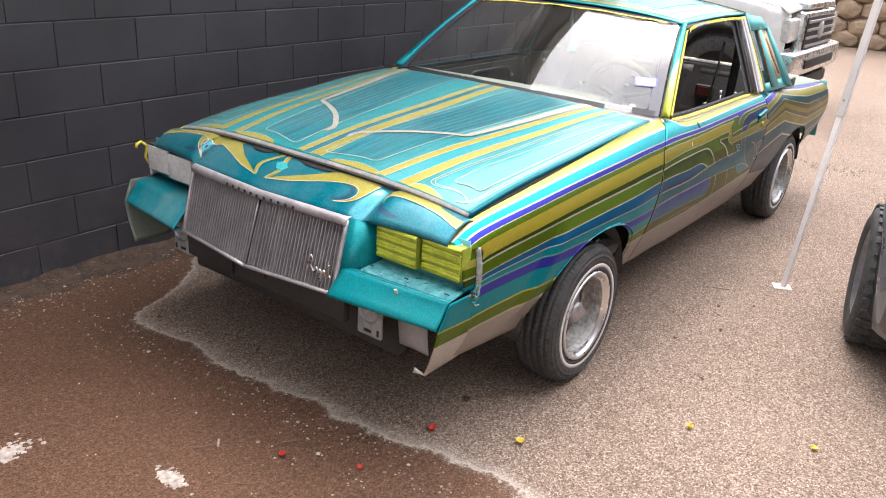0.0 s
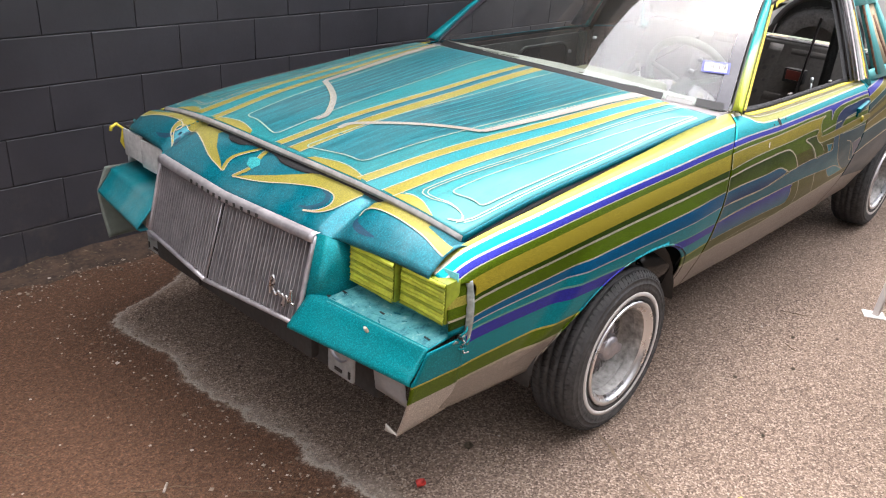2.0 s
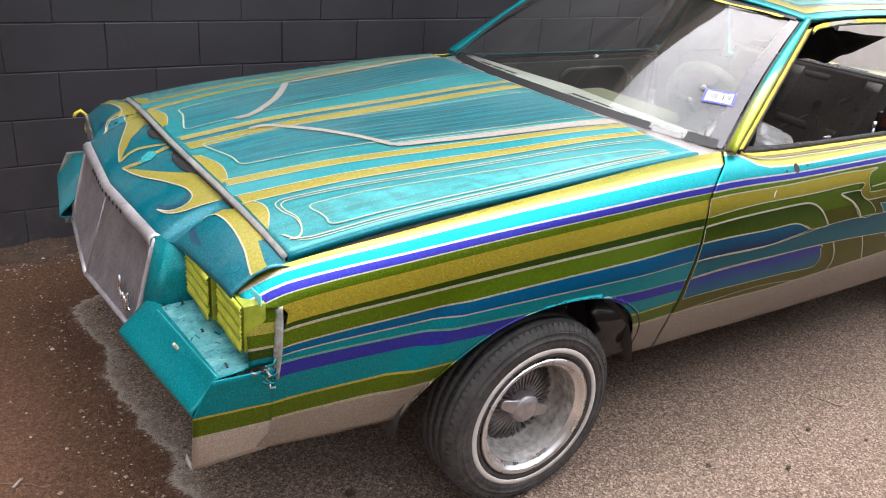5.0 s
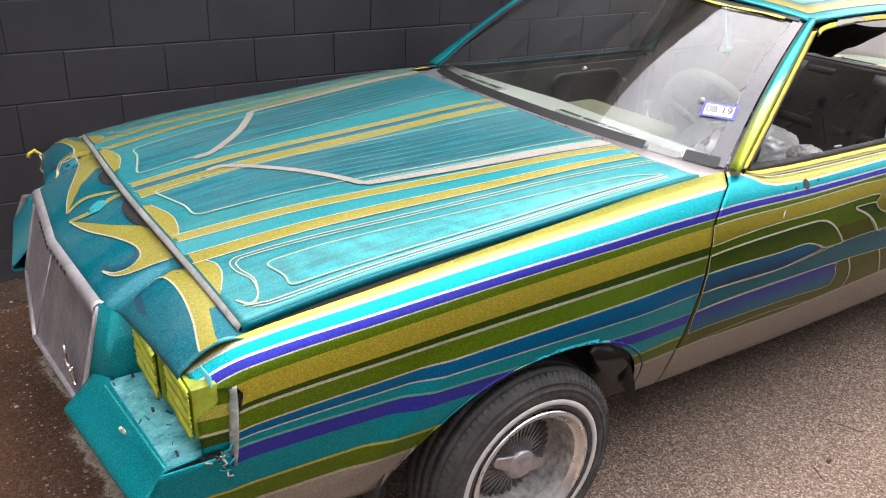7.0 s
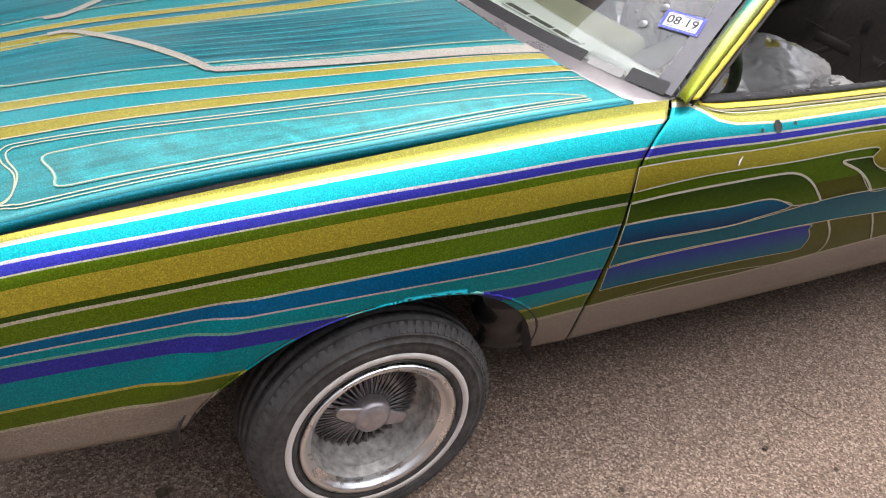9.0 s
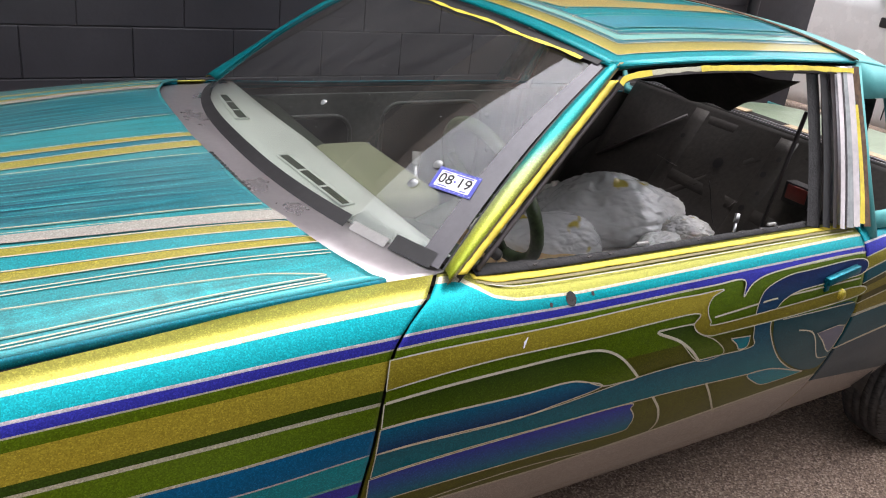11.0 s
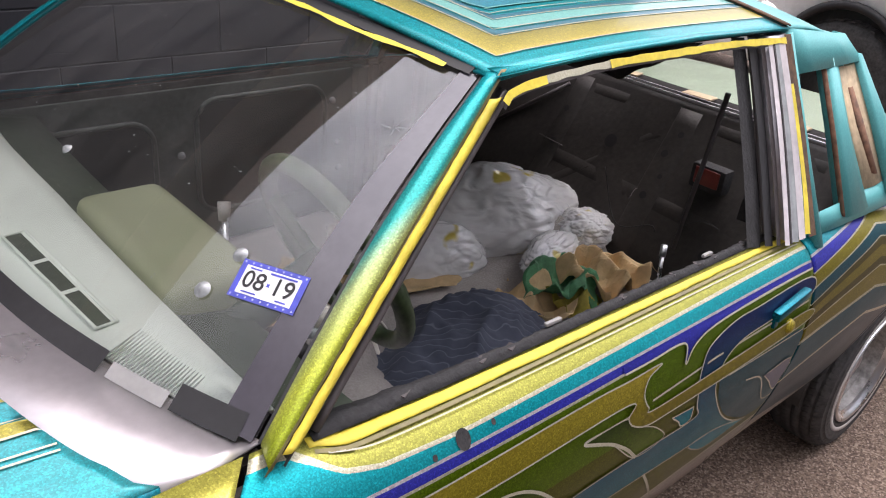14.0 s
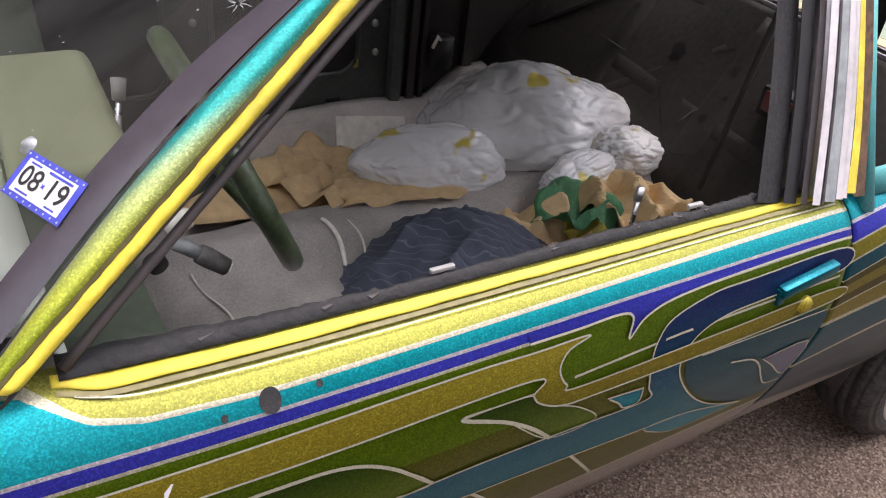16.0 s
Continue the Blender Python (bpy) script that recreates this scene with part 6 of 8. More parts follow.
nose_graphics()
fill("paint_scrap", on_nose, [(0.055, 0.42), (0.030, 0.55), (-0.005, 0.58), (-0.012, 0.46), (0.012, 0.36), (0.040, 0.35)], M_TURQL, header, 0.0035, 0.02, "bright turquoise scrap of masking film")


def roof_graphics():
    f = on_roof

    def u_path(d):
        front = 1.185 - 0.05 + d
        y = ROOF_Y - d
        left = [(2.02 - (2.02 - front - 0.05) * k / 16, -y) for k in range(17)]
        mid = [(front + 0.05 * (t / ROOF_Y) ** 2, t) for t in np.linspace(-y, y, 25)]
        return left + mid + [(x, -yy) for x, yy in left[::-1]]
    for d0, d1, mat in ((0.052, 0.105, fade(GOLD, OLIVE)), (0.108, 0.122, F_DEEP), (0.130, 0.160, M_SAGE), (0.165, 0.180, F_DEEP)):
        band("roof_band", f, u_path(d0), u_path(d1), mat, roof, 0.0014, 3, 90)
    for d in (0.050, 0.106, 0.127, 0.162):
        stripe("pinstripe", f, u_path(d), 0.004, M_PALE, roof, 0.0026)
    for y0, y1, x0, mat in ((-0.40, -0.30, 1.36, fade((0.0, 0.20, 0.27))), (-0.20, -0.09, 1.36, fade((0.40, 0.30, 0.08))), (0.09, 0.20, 1.36, fade((0.40, 0.30, 0.08))), (0.30, 0.40, 1.36, fade((0.0, 0.20, 0.27)))):
        mid = (y0 + y1) / 2
        o = curve2([(2.015, y0), (x0 + 0.05, y0), (x0 + 0.005, y0 + 0.01 * np.sign(mid)), (x0 - 0.02, mid), (x0 + 0.03, y1), (2.015, y1)], 6)
        fill("roof_panel", f, o, mat, roof, 0.0014, 0.05)
        for e in (0.0, 0.022):
            w = curve2([(2.015, y0 - e), (x0 + 0.05, y0 - e), (x0 - e, y0 - e), (x0 - 0.02 - e, mid), (x0 + 0.03 - e, y1 + e), (2.015, y1 + e)], 6)
            stripe("pinstripe", f, w, 0.0035 if e else 0.005, M_PALE if e else M_SAGE, roof, 0.0026)


roof_graphics()


# ---------------------------------------------------------------- trim of the cabin
M_RUST = plain("rusty_bare_steel", (0.10, 0.055, 0.03), 0.85, vary=0.6, scale=30, relief=0.4)
M_LIME = paint("lime_flake_paint", (0.40, 0.46, 0.04))
M_SEALG = plain("glossy_dark_glass_border", (0.050, 0.043, 0.054), 0.05, vary=0.2, spec=0.8)


M_HANDLE = paint("dark_turquoise_handle_paint", (0.0, 0.11, 0.15), 0.6, 0.1)
M_FELT = plain("torn_black_felt", (0.022, 0.021, 0.022), 0.8, vary=0.6, scale=35, relief=0.6, fine=120)
M_BRIGHT = plain("scraped_bright_metal", (0.66, 0.61, 0.61), 0.4, metal=0.25, vary=0.2, scale=9)


def on_ws(y, w, up=0.0):
    return ws_point(y, w, up)


def on_th(x, z, up=0.0):
    return th(x, z, up)


def make_trim():
    # dark border, header strip, tape along the top edge
    for s in (-1, 1):
        ww = np.linspace(0.0, 0.99, 24)
        wd = [float(np.interp(w, [0, 0.6, 1], [0.050, 0.046, 0.030])) for w in ww]
        stripe("glass_border", on_ws, [(s * (0.735 - 0.155 * w - d / 2 + 0.002), w) for w, d in zip(ww, wd)], wd, M_SEALG, windshield, 0.003)
        stripe("seal", on_ws, [(s * (0.735 - 0.155 * w + 0.011), w) for w in np.linspace(0.0, 1.0, 24)], 0.008, M_BLACK, windshield, 0.006)
    stripe("header_seal", on_ws, [(y, 1.0) for y in np.linspace(-0.57, 0.57, 30)], 0.022, M_BLACK, windshield, 0.006)
    stripe("tape", on_ws, [(y, 0.975 + 0.004 * math.sin(y * 23)) for y in np.linspace(-0.53, 0.56, 40)], [0.009 + 0.003 * math.sin(k * 1.7) for k in range(40)], M_YELLOW, windshield, 0.008)
    # black blocks along the foot of the glass
    for y0, y1, w0, h in ((-0.515, 0.66, 0.004, 0.036), (-0.716, -0.626, 0.016, 0.036)):
        stripe("glass_foot_strip", on_ws, [(y, w0) for y in np.linspace(y0, y1, 30)], h, M_BLACK, windshield, 0.004)
    stripe("glass_foot_strip", on_ws, [(y, 0.002) for y in np.linspace(-0.620, -0.530, 6)], 0.022, M_GREYP, windshield, 0.004)
    # yellow tape and bare edges along the top of the door opening
    rail = smooth_curve([1.17, 1.195, 1.265, 1.5, 1.75, 2.01], [1.270, 1.290, 1.300, 1.309, 1.309, 1.301])
    for name, x0, x1, wd, mat, up in (("tape", 1.180, 1.275, 0.013, M_YELLOW, 0.008), ("bare_edge", 1.262, 1.450, 0.011, M_PALE, 0.0070), ("tape", 1.430, 2.010, 0.013, M_YELLOW, 0.0085)):
        xs = np.linspace(x0, x1, 60)
        stripe(name, on_th, [(x, float(rail(x)) + 0.0012 * noise.noise(Vector((x * 30, 7, 0)))) for x in xs], [wd + 0.004 * noise.noise(Vector((x * 22, 2, 5))) for x in xs], mat, car, up)
        stripe(name + "_lower", on_th, [(x, float(rail(x)) - 0.0085) for x in xs], 0.006, M_RETURN, car, up - 0.006)
    # inner dark frame of the opening
    inner = [(0.785, 0.958), (0.975, 1.100), (1.19, 1.258), (1.22, 1.276), (1.32, 1.290), (1.6, 1.296), (1.90, 1.290), (1.925, 1.28), (1.90, 1.12), (1.865, 0.95)]
    tube("opening_seal", [th(x, z, -0.03) for x, z in curve2(inner, 8)], 0.006, M_RETURN, car, "dark seal round the door opening", n=8)
    for x0, x1, w, m, up in ((1.815, 1.885, 0.05, M_FELT, -0.030), (1.850, 1.915, 0.030, M_BLACK, -0.016), (1.872, 1.937, 0.016, M_RETURN, -0.006), (1.890, 1.952, 0.019, M_BRIGHT, 0.004), (1.904, 1.964, 0.005, M_RETURN, 0.0062),
                             (1.922, 1.976, 0.026, M_STEEL, 0.0052), (1.945, 1.991, 0.018, M_BRIGHT, 0.0058), (1.958, 2.002, 0.010, M_BRIGHT, 0.0064)):
        stripe("pillar_rib", on_th, [(x0 + (x1 - x0) * w2 + 0.010 * math.sin(math.pi * w2), 0.935 + 0.372 * w2) for w2 in np.linspace(0, 1, 10)], w, m, car, up)
    stripe("tape", on_th, curve2([(1.974, 0.940), (1.992, 1.03), (2.003, 1.14), (2.008, 1.22)], 6), [0.022 - 0.0006 * k for k in range(19)], M_YELLOW, car, 0.007)
    stripe("rust_gap", on_th, [(1.998, 0.93), (2.020, 1.12), (2.026, 1.31)], 0.030, M_RUST, car, 0.004)
    # belt: yellow tape and black felt along the top of the door
    random.seed(4)
    p = []
    for x in np.linspace(0.772, 1.965, 120):
        dip = 0.008 * math.exp(-((x - 0.772) / 0.03) ** 2)
        lo = 0.0200 - dip + 0.0012 * noise.noise(Vector((x * 14, 0, 0)))
        hi = 0.0125 - dip + 0.0006 * noise.noise(Vector((x * 40, 3, 0)))
        p.append([side_point(x, lo, 0.0012), side_point(x, (lo + hi) / 2, 0.0030 + 0.0008 * noise.noise(Vector((x * 60, 0, 0)))), side_point(x, hi, 0.0016), side_point(x, max(0.0, hi - 0.002), -0.008)])
    sheet("belt_tape", p, M_YELLOW, door, "yellow masking tape along the sill", thick=0.001)
    for q, wd, mt in ((0.0305, 0.0025, M_PALE),):
        stripe("belt_line", on_flank, [(x, q - 0.012 * math.exp(-((x - 0.772) / 0.05) ** 2)) for x in np.linspace(0.79, 1.96, 60)], wd, mt, door, 0.0012)
    stripe("belt_line", on_flank, [(x, 0.0235 - 0.008 * math.exp(-((x - 0.772) / 0.03) ** 2)) for x in np.linspace(0.775, 1.96, 60)], 0.006, M_GROOVE, door, 0.0012)
    p = []
    for x in np.linspace(0.78, 1.95, 140):
        e = random.uniform(-0.002, 0.002)
        top = side_point(x, 0.010, 0.001)
        r = 0.004 + 0.009 * math.exp(-((x - 0.84) / 0.18) ** 2) + 0.004 * noise.noise(Vector((x * 17, 4, 1)))
        lip = side_point(x, 0.0)
        p.append([top + (0, 0.000, 0.002), side_point(x, 0.005) + (0, 0, 0.004 + e), lip + (0, 0.002, 0.004 + e), lip + (0, 0.004 + max(0.0, r) + e, 0.001), lip + (0, 0.010 + max(0.0, r), -0.03), lip + (0, 0.008, -0.08)])
    sheet("belt_felt", p, M_FELT, door, "torn black felt along the sill", flip=True, thick=0.002)
    for k in range(9):
        x = random.uniform(0.85, 1.9)
        part("felt_tear", box_bm((random.uniform(0.006, 0.02), 0.012, 0.003), side_point(x, 0.010) + (0, 0.012, 0.009), 0.001, Matrix.Rotation(random.uniform(-0.5, 0.5), 3, "Z")), M_RETURN, door)
    part("felt_clip", box_bm((0.036, 0.008, 0.007), side_point(1.23, 0.0) + (0, 0.008, 0.010), 0.003), M_GREYP, door)
    part("felt_clip", box_bm((0.030, 0.008, 0.007), side_point(1.67, 0.0) + (0, 0.008, 0.010), 0.003), M_GREYP, door)
    # roof seam and rear edge
    p = [[roof_point(2.022, y, 0.004), roof_point(2.034, y, 0.006), roof_point(2.044, y, 0.002)] for y in np.linspace(-ROOF_Y, ROOF_Y, 40)]
    sheet("roof_seam", p, M_RUST, car, "rusty open seam across the roof", thick=0.003)
    # door furniture
    a, b = Vector(side_point(1.806, 0.185)), Vector(side_point(1.925, 0.150))
    d = (b - a).normalized()
    h = part("door_handle", box_bm((0.125, 0.018, 0.022), (0, 0, 0), 0.005), M_HANDLE, door, "dark turquoise pull-up door handle")
    h.matrix_local = Matrix.Translation((a + b) / 2 + Vector((0, -0.012, 0))) @ Matrix.Rotation(-math.atan2(d.z, d.x), 4, "Y")
    part("handle_end", box_bm((0.016, 0.012, 0.034), (-0.056, 0.004, -0.012), 0.003), M_HANDLE, h)
    cup = part("handle_cup", box_bm((0.10, 0.004, 0.03), (0.0, 0.010, -0.020), 0.001), M_GREEN, h)
    c = Vector(side_point(1.886, 0.262))
    v, f = lathe_data([(0.0, -0.012), (0.008, -0.012), (0.014, -0.008), (0.017, -0.002), (0.017, 0.003)], 20)
    mesh_ob("key_lock", [Vector(q) + c for q in v], f, M_GOLD, door, "gold key lock")
    # flat black discs on the door imitate the dark inside of mirror holes
    for x, q, r in ((0.977, 0.075, 0.0125), (1.035, 0.071, 0.004), (0.925, 0.083, 0.004)):
        c, n = Vector(side_point(x, q, 0.0016)), Vector(normal_at(on_flank, x, q))
        t1 = n.cross(Vector((1, 0, 0))).normalized()
        t2 = n.cross(t1)
        mesh_ob("mirror_hole_disc", [c + r * (math.cos(k * math.pi / 10) * t1 * 1.25 + math.sin(k * math.pi / 10) * t2) for k in range(20)], [tuple(range(20))], M_FELT, door)
    stripe("paint_chip", on_flank, [(0.850, 0.192), (0.853, 0.175), (0.860, 0.160)], [0.002, 0.006, 0.002], M_WHITE, door, 0.006)
    # lock pin
    tube("lock_pin", [(1.60, -0.705, 0.88), (1.606, -0.697, 0.945)], 0.004, M_CHROME, door, n=8)
    tube("lock_pin", [(1.6055, -0.6975, 0.94), (1.6075, -0.695, 0.962)], 0.0065, M_CHROME, door, n=10)


make_trim()


def make_sticker():
    """Registration sticker on the inside of the glass: blue border, white field, dark digits."""
    c, nrm = Vector(on_ws(-0.612, 0.291)), Vector(normal_at(on_ws, -0.612, 0.291))
    ax = Vector((0.043, -0.090, 0.001)).normalized()
    ax = (ax - nrm * ax.dot(nrm)).normalized()
    up = nrm.cross(ax)

    def quad(w, h, lift, mat, at=(0, 0)):
        o = c + nrm * lift + ax * at[0] + up * at[1]
        return [o + ax * sx * w / 2 + up * sy * h / 2 for sx, sy in ((-1, -1), (1, -1), (1, 1), (-1, 1))]
    st = mesh_ob("inspection_sticker", quad(0.099, 0.054, 0.004, None), [(0, 1, 2, 3)], M_STBLUE, smooth=False)
    tagged(st, "blue-bordered white date sticker on the windshield", "sticker")
    mesh_ob("white_field", quad(0.082, 0.040, 0.0046, None), [(0, 1, 2, 3)], M_WHITE, st, smooth=False)
    cu = bpy.data.curves.new("date", "FONT")
    cu.body, cu.size, cu.align_x, cu.align_y, cu.offset = "08 19", 0.0335, "CENTER", "CENTER", 0.0004
    ob = new("date", cu)
    m = Matrix.Identity(4)
    for i in range(3):
        m[i][0], m[i][1], m[i][2], m[i][3] = ax[i], up[i], ax.cross(up)[i], (c + nrm * 0.0054)[i]
    if ax.cross(up).dot(nrm) < 0:
        for i in range(3):
            m[i][0], m[i][2] = -m[i][0], -m[i][2]
    ob.matrix_world = m
    cu.materials.append(M_BLACK)
    ob.parent = st
    for w, h, x, y in ((0.040, 0.0028, 0.016, 0.0165), (0.018, 0.0022, -0.026, 0.0165), (0.022, 0.0022, -0.022, -0.0165), (0.016, 0.0022, 0.026, -0.0165)):
        mesh_ob("print_line", quad(w, h, 0.0054, None, (x, y)), [(0, 1, 2, 3)], M_STBLUE, st, smooth=False)
    mid = c + nrm * 0.0056
    star = [mid + (0.0042 if k % 2 else 0.0018) * (math.cos(k * math.pi / 4) * ax + math.sin(k * math.pi / 4) * up) for k in range(8)]
    mesh_ob("printed_star", star, [tuple(range(8))], M_STBLUE, st, smooth=False)
    for k in range(18):
        x, y = (-0.0455 + 0.0114 * (k % 9), 0.0235 if k < 9 else -0.0235)
        mesh_ob("printed_star", [c + nrm * 0.0047 + ax * (x + dx) + up * (y + dy) for dx, dy in ((-0.0016, 0), (0, -0.0016), (0.0016, 0), (0, 0.0016))], [(0, 1, 2, 3)], M_STPALE, st, smooth=False)
    return st


M_STPALE = plain("pale_sticker_print", (0.45, 0.48, 0.75), 0.4, vary=0.1, scale=60)
M_STBLUE = plain("blue_sticker_print", (0.06, 0.07, 0.42), 0.4, vary=0.2, scale=60)
make_sticker()


# ---------------------------------------------------------------- interior
M_PLASTIC, _n, _l, _b = material("crumpled_clear_plastic", 0.26, 0.0, 0.5, 0.5)
_k = noise_tex(_n, _l, 4.0, 3.0)
_r = ramp(_n, _l, _k.outputs["Fac"], [(0.30, (0.66, 0.65, 0.645)), (0.585, (0.80, 0.79, 0.785)), (0.61, (0.66, 0.53, 0.12)), (0.645, (0.66, 0.53, 0.12)), (0.67, (0.72, 0.70, 0.66))])
_l.new(_r.outputs["Color"], _b.inputs["Base Color"])
_w = noise_tex(_n, _l, 14.0, 9.0, 0.6, stretch=(1.0, 1.0, 2.2))
_w.noise_type = "RIDGED_MULTIFRACTAL"
_w.inputs["Distortion"].default_value = 0.8
bump(_n, _l, _b, _w.outputs["Fac"], 0.9, 0.012)
_b.inputs["Subsurface Weight"].default_value = 0.0
M_PAPER = plain("brown_masking_paper", (0.60, 0.43, 0.23), 0.8, vary=0.25, scale=9, relief=0.3, fine=40)
M_GPAPER = plain("green_stained_paper", (0.06, 0.20, 0.09), 0.75, vary=0.5, scale=9)
M_CARD = plain("white_card", (0.78, 0.75, 0.68), 0.7, vary=0.2, scale=20)
M_QUILT, _n, _l, _b = material("dark_blue_quilted_blanket", 0.9)
_k = noise_tex(_n, _l, 6.0, 5.0)
_r = ramp(_n, _l, _k.outputs["Fac"], [(0.3, (0.055, 0.064, 0.092)), (0.7, (0.105, 0.118, 0.16))])
_t = _n.new("ShaderNodeTexCoord")
_v = _n.new("ShaderNodeTexWave")
_v.wave_type, _v.bands_direction = "BANDS", "DIAGONAL"
_v.inputs["Scale"].default_value, _v.inputs["Distortion"].default_value, _v.inputs["Detail"].default_value = 16.0, 9.0, 1.0
_l.new(_t.outputs["Object"], _v.inputs["Vector"])
_q = ramp(_n, _l, _v.outputs["Color"], [(0.0, 0.5), (0.06, 0.0)])
_l.new(mixc(_n, _l, _r.outputs["Color"], (0.22, 0.235, 0.29), _q.outputs["Color"]), _b.inputs["Base Color"])
bump(_n, _l, _b, _v.outputs["Color"], 0.15, 0.01)


def bag(name, at, size, mat, label, category, seed=0, flat=0.6, turn=0.0, crinkle=0.05, tail=None, sub=6):
    """A loose bag of thin plastic film: a soft heap with taut facets between sharp crinkles; tail pulls one end out into a twist."""
    bm = bmesh.new()
    bmesh.ops.create_icosphere(bm, subdivisions=sub, radius=1.0)
    off = Vector((seed * 7.3, seed * 3.1, seed * 1.7))
    for v in bm.verts:
        n = v.co.normalized()
        warp = n + 0.22 * Vector((noise.noise(n * 2.1 + off), noise.noise(n * 2.1 - off), noise.noise(n * 2.1 + off * 2)))
        d1 = noise.voronoi(warp * 2.6 + off)[0]
        d2 = noise.voronoi(warp * 6.5 - off)[0]
        d3 = noise.voronoi(Vector((warp.x * 5, warp.y * 5, warp.z * 15)) + off * 2)[0]
        k = 1 + 0.16 * noise.noise(n * 1.3 + off) + crinkle * (1.6 * min(0.5, d1[1] - d1[0]) + 0.55 * min(0.5, d2[1] - d2[0]) + 0.28 * min(0.4, d3[1] - d3[0]))
        p = n * k
        if tail:
            u = max(0.0, p.x - 0.45)
            p = Vector((p.x + tail * u, p.y * (1 - 0.7 * min(1, u * 1.6)), p.z * (1 - 0.6 * min(1, u * 1.6))))
        if p.z < -flat:
            p.z = -flat - 0.06 * (p.z + flat)
        v.co = p
    m = Matrix.Translation(at) @ Matrix.Rotation(turn, 4, "Z") @ Matrix.Diagonal((*size, 1))
    bmesh.ops.transform(bm, matrix=m, verts=bm.verts)
    me = bpy.data.meshes.new(name)
    bm.to_mesh(me)
    bm.free()
    me.materials.append(mat)
    me.polygons.foreach_set("use_smooth", np.ones(len(me.polygons), dtype=bool))
    return tagged(new(name, me), label, category)


def folded(name, at, size, mat, label, category, seed=0, height=0.08, turn=0.0, n=34, folds=7, lift=0.0):
    """A crumpled sheet of stiff paper: flat facets between straight, sharp folds, with a torn outline."""
    rnd = random.Random(seed)
    lines = [(rnd.uniform(0, 6.28), rnd.uniform(1.2, 3.6), rnd.uniform(0, 1), rnd.uniform(0.35, 1.0)) for _ in range(folds)]
    off = Vector((seed * 5.1, seed * 2.3, 0))
    p = []
    for i in range(n):
        row = []
        for j in range(n):
            u, v = i / (n - 1) - 0.5, j / (n - 1) - 0.5
            h = 0.0
            for a, fr, ph, amp in lines:
                t = (u * math.cos(a) + v * math.sin(a)) * fr + ph + 0.10 * noise.noise(Vector((u * 2, v * 2, a)) + off)
                h += amp / fr * abs(2 * (t - math.floor(t + 0.5)))
            h = h / folds * 2.6
            edge = 1 + 0.22 * noise.noise(Vector((u * 4, v * 4, 0)) + off)
            row.append(Vector((u * size[0] * edge + 0.02 * h, v * size[1] * edge, height * h + lift * (u + 0.5))))
        p.append(row)
    m = Matrix.Translation(at) @ Matrix.Rotation(turn, 4, "Z")
    ob = sheet(name, [[m @ v for v in r] for r in p], mat, None, thick=0.001)
    ob.data.set_sharp_from_angle(angle=radians(9))
    return tagged(ob, label, category)


def draped(name, at, size, mat, label, category, seed=0, height=0.2, turn=0.0, n=70, folds=0.022):
    """A thick blanket dropped in a heap: a mound with rounded, branching folds and a ragged hem."""
    off = Vector((seed * 4.1, seed * 2.9, seed))
    p = []
    for i in range(n):
        row = []
        for j in range(n):
            u, v = 2 * i / (n - 1) - 1, 2 * j / (n - 1) - 1
            q = Vector((u, v, 0))
            r2 = (u * u + v * v) * (1 + 0.25 * noise.noise(q * 1.2 + off))
            mound = math.exp(-1.7 * r2 ** 1.25) + 0.22 * noise.noise(q * 1.6 + off) * math.exp(-r2)
            ridge = sum(a * (1 - abs(noise.noise(q * f + off * (k + 1))) * 2.6) ** 2 for k, (f, a) in enumerate(((1.5, 1.0), (2.8, 0.6), (5.2, 0.22))))
            edge = 1 + 0.18 * noise.noise(q * 1.7 - off)
            row.append(Vector((u * size[0] * edge, v * size[1] * edge, max(0.0, height * mound) + folds * ridge)))
        p.append(row)
    m = Matrix.Translation(at) @ Matrix.Rotation(turn, 4, "Z")
    ob = sheet(name, [[m @ v for v in r] for r in p], mat, None, thick=0.006)
    return tagged(ob, label, category)


def crumple(name, at, size, mat, label, category, seed=0, height=0.06, turn=0.0, n=26, freq=3.2):
    """A crumpled sheet lying down: folds with sharp creases."""
    off = Vector((seed * 5.1, seed * 2.3, 0))
    p = []
    for i in range(n):
        row = []
        for j in range(n):
            u, v = i / (n - 1) - 0.5, j / (n - 1) - 0.5
            q = Vector((u * freq, v * freq, 0)) + off
            h = abs(noise.noise(q)) + 0.5 * abs(noise.noise(q * 2.3)) + 0.2 * abs(noise.noise(q * 5))
            w = 1 + 0.25 * noise.noise(q * 1.1 + Vector((9, 0, 0)))
            row.append(Vector((u * size[0] * w, v * size[1] * w, height * h)))
        p.append(row)
    m = Matrix.Translation(at) @ Matrix.Rotation(turn, 4, "Z")
    ob = sheet(name, [[m @ v for v in r] for r in p], mat, None, thick=0.002)
    ob.data.set_sharp_from_angle(angle=radians(25))
    return tagged(ob, label, category)


FLOOR_Z = 0.40


def carpet_z(x, y):
    z = FLOOR_Z - 0.006 + 0.10 * math.exp(-(y / 0.13) ** 4) * (1 if x < 2.2 else 0.6) + 0.03 * noise.noise(Vector((x * 2.5, y * 2.5, 0)))
    z += 0.12 * max(0, (1.05 - x) / 0.3) ** 2 + 0.10 * max(0, min(1, (x - 2.05) / 0.12))
    return z + 0.10 * math.exp(-((x - 1.15) / 0.22) ** 4) * math.exp(-((y + 0.32) / 0.3) ** 4)


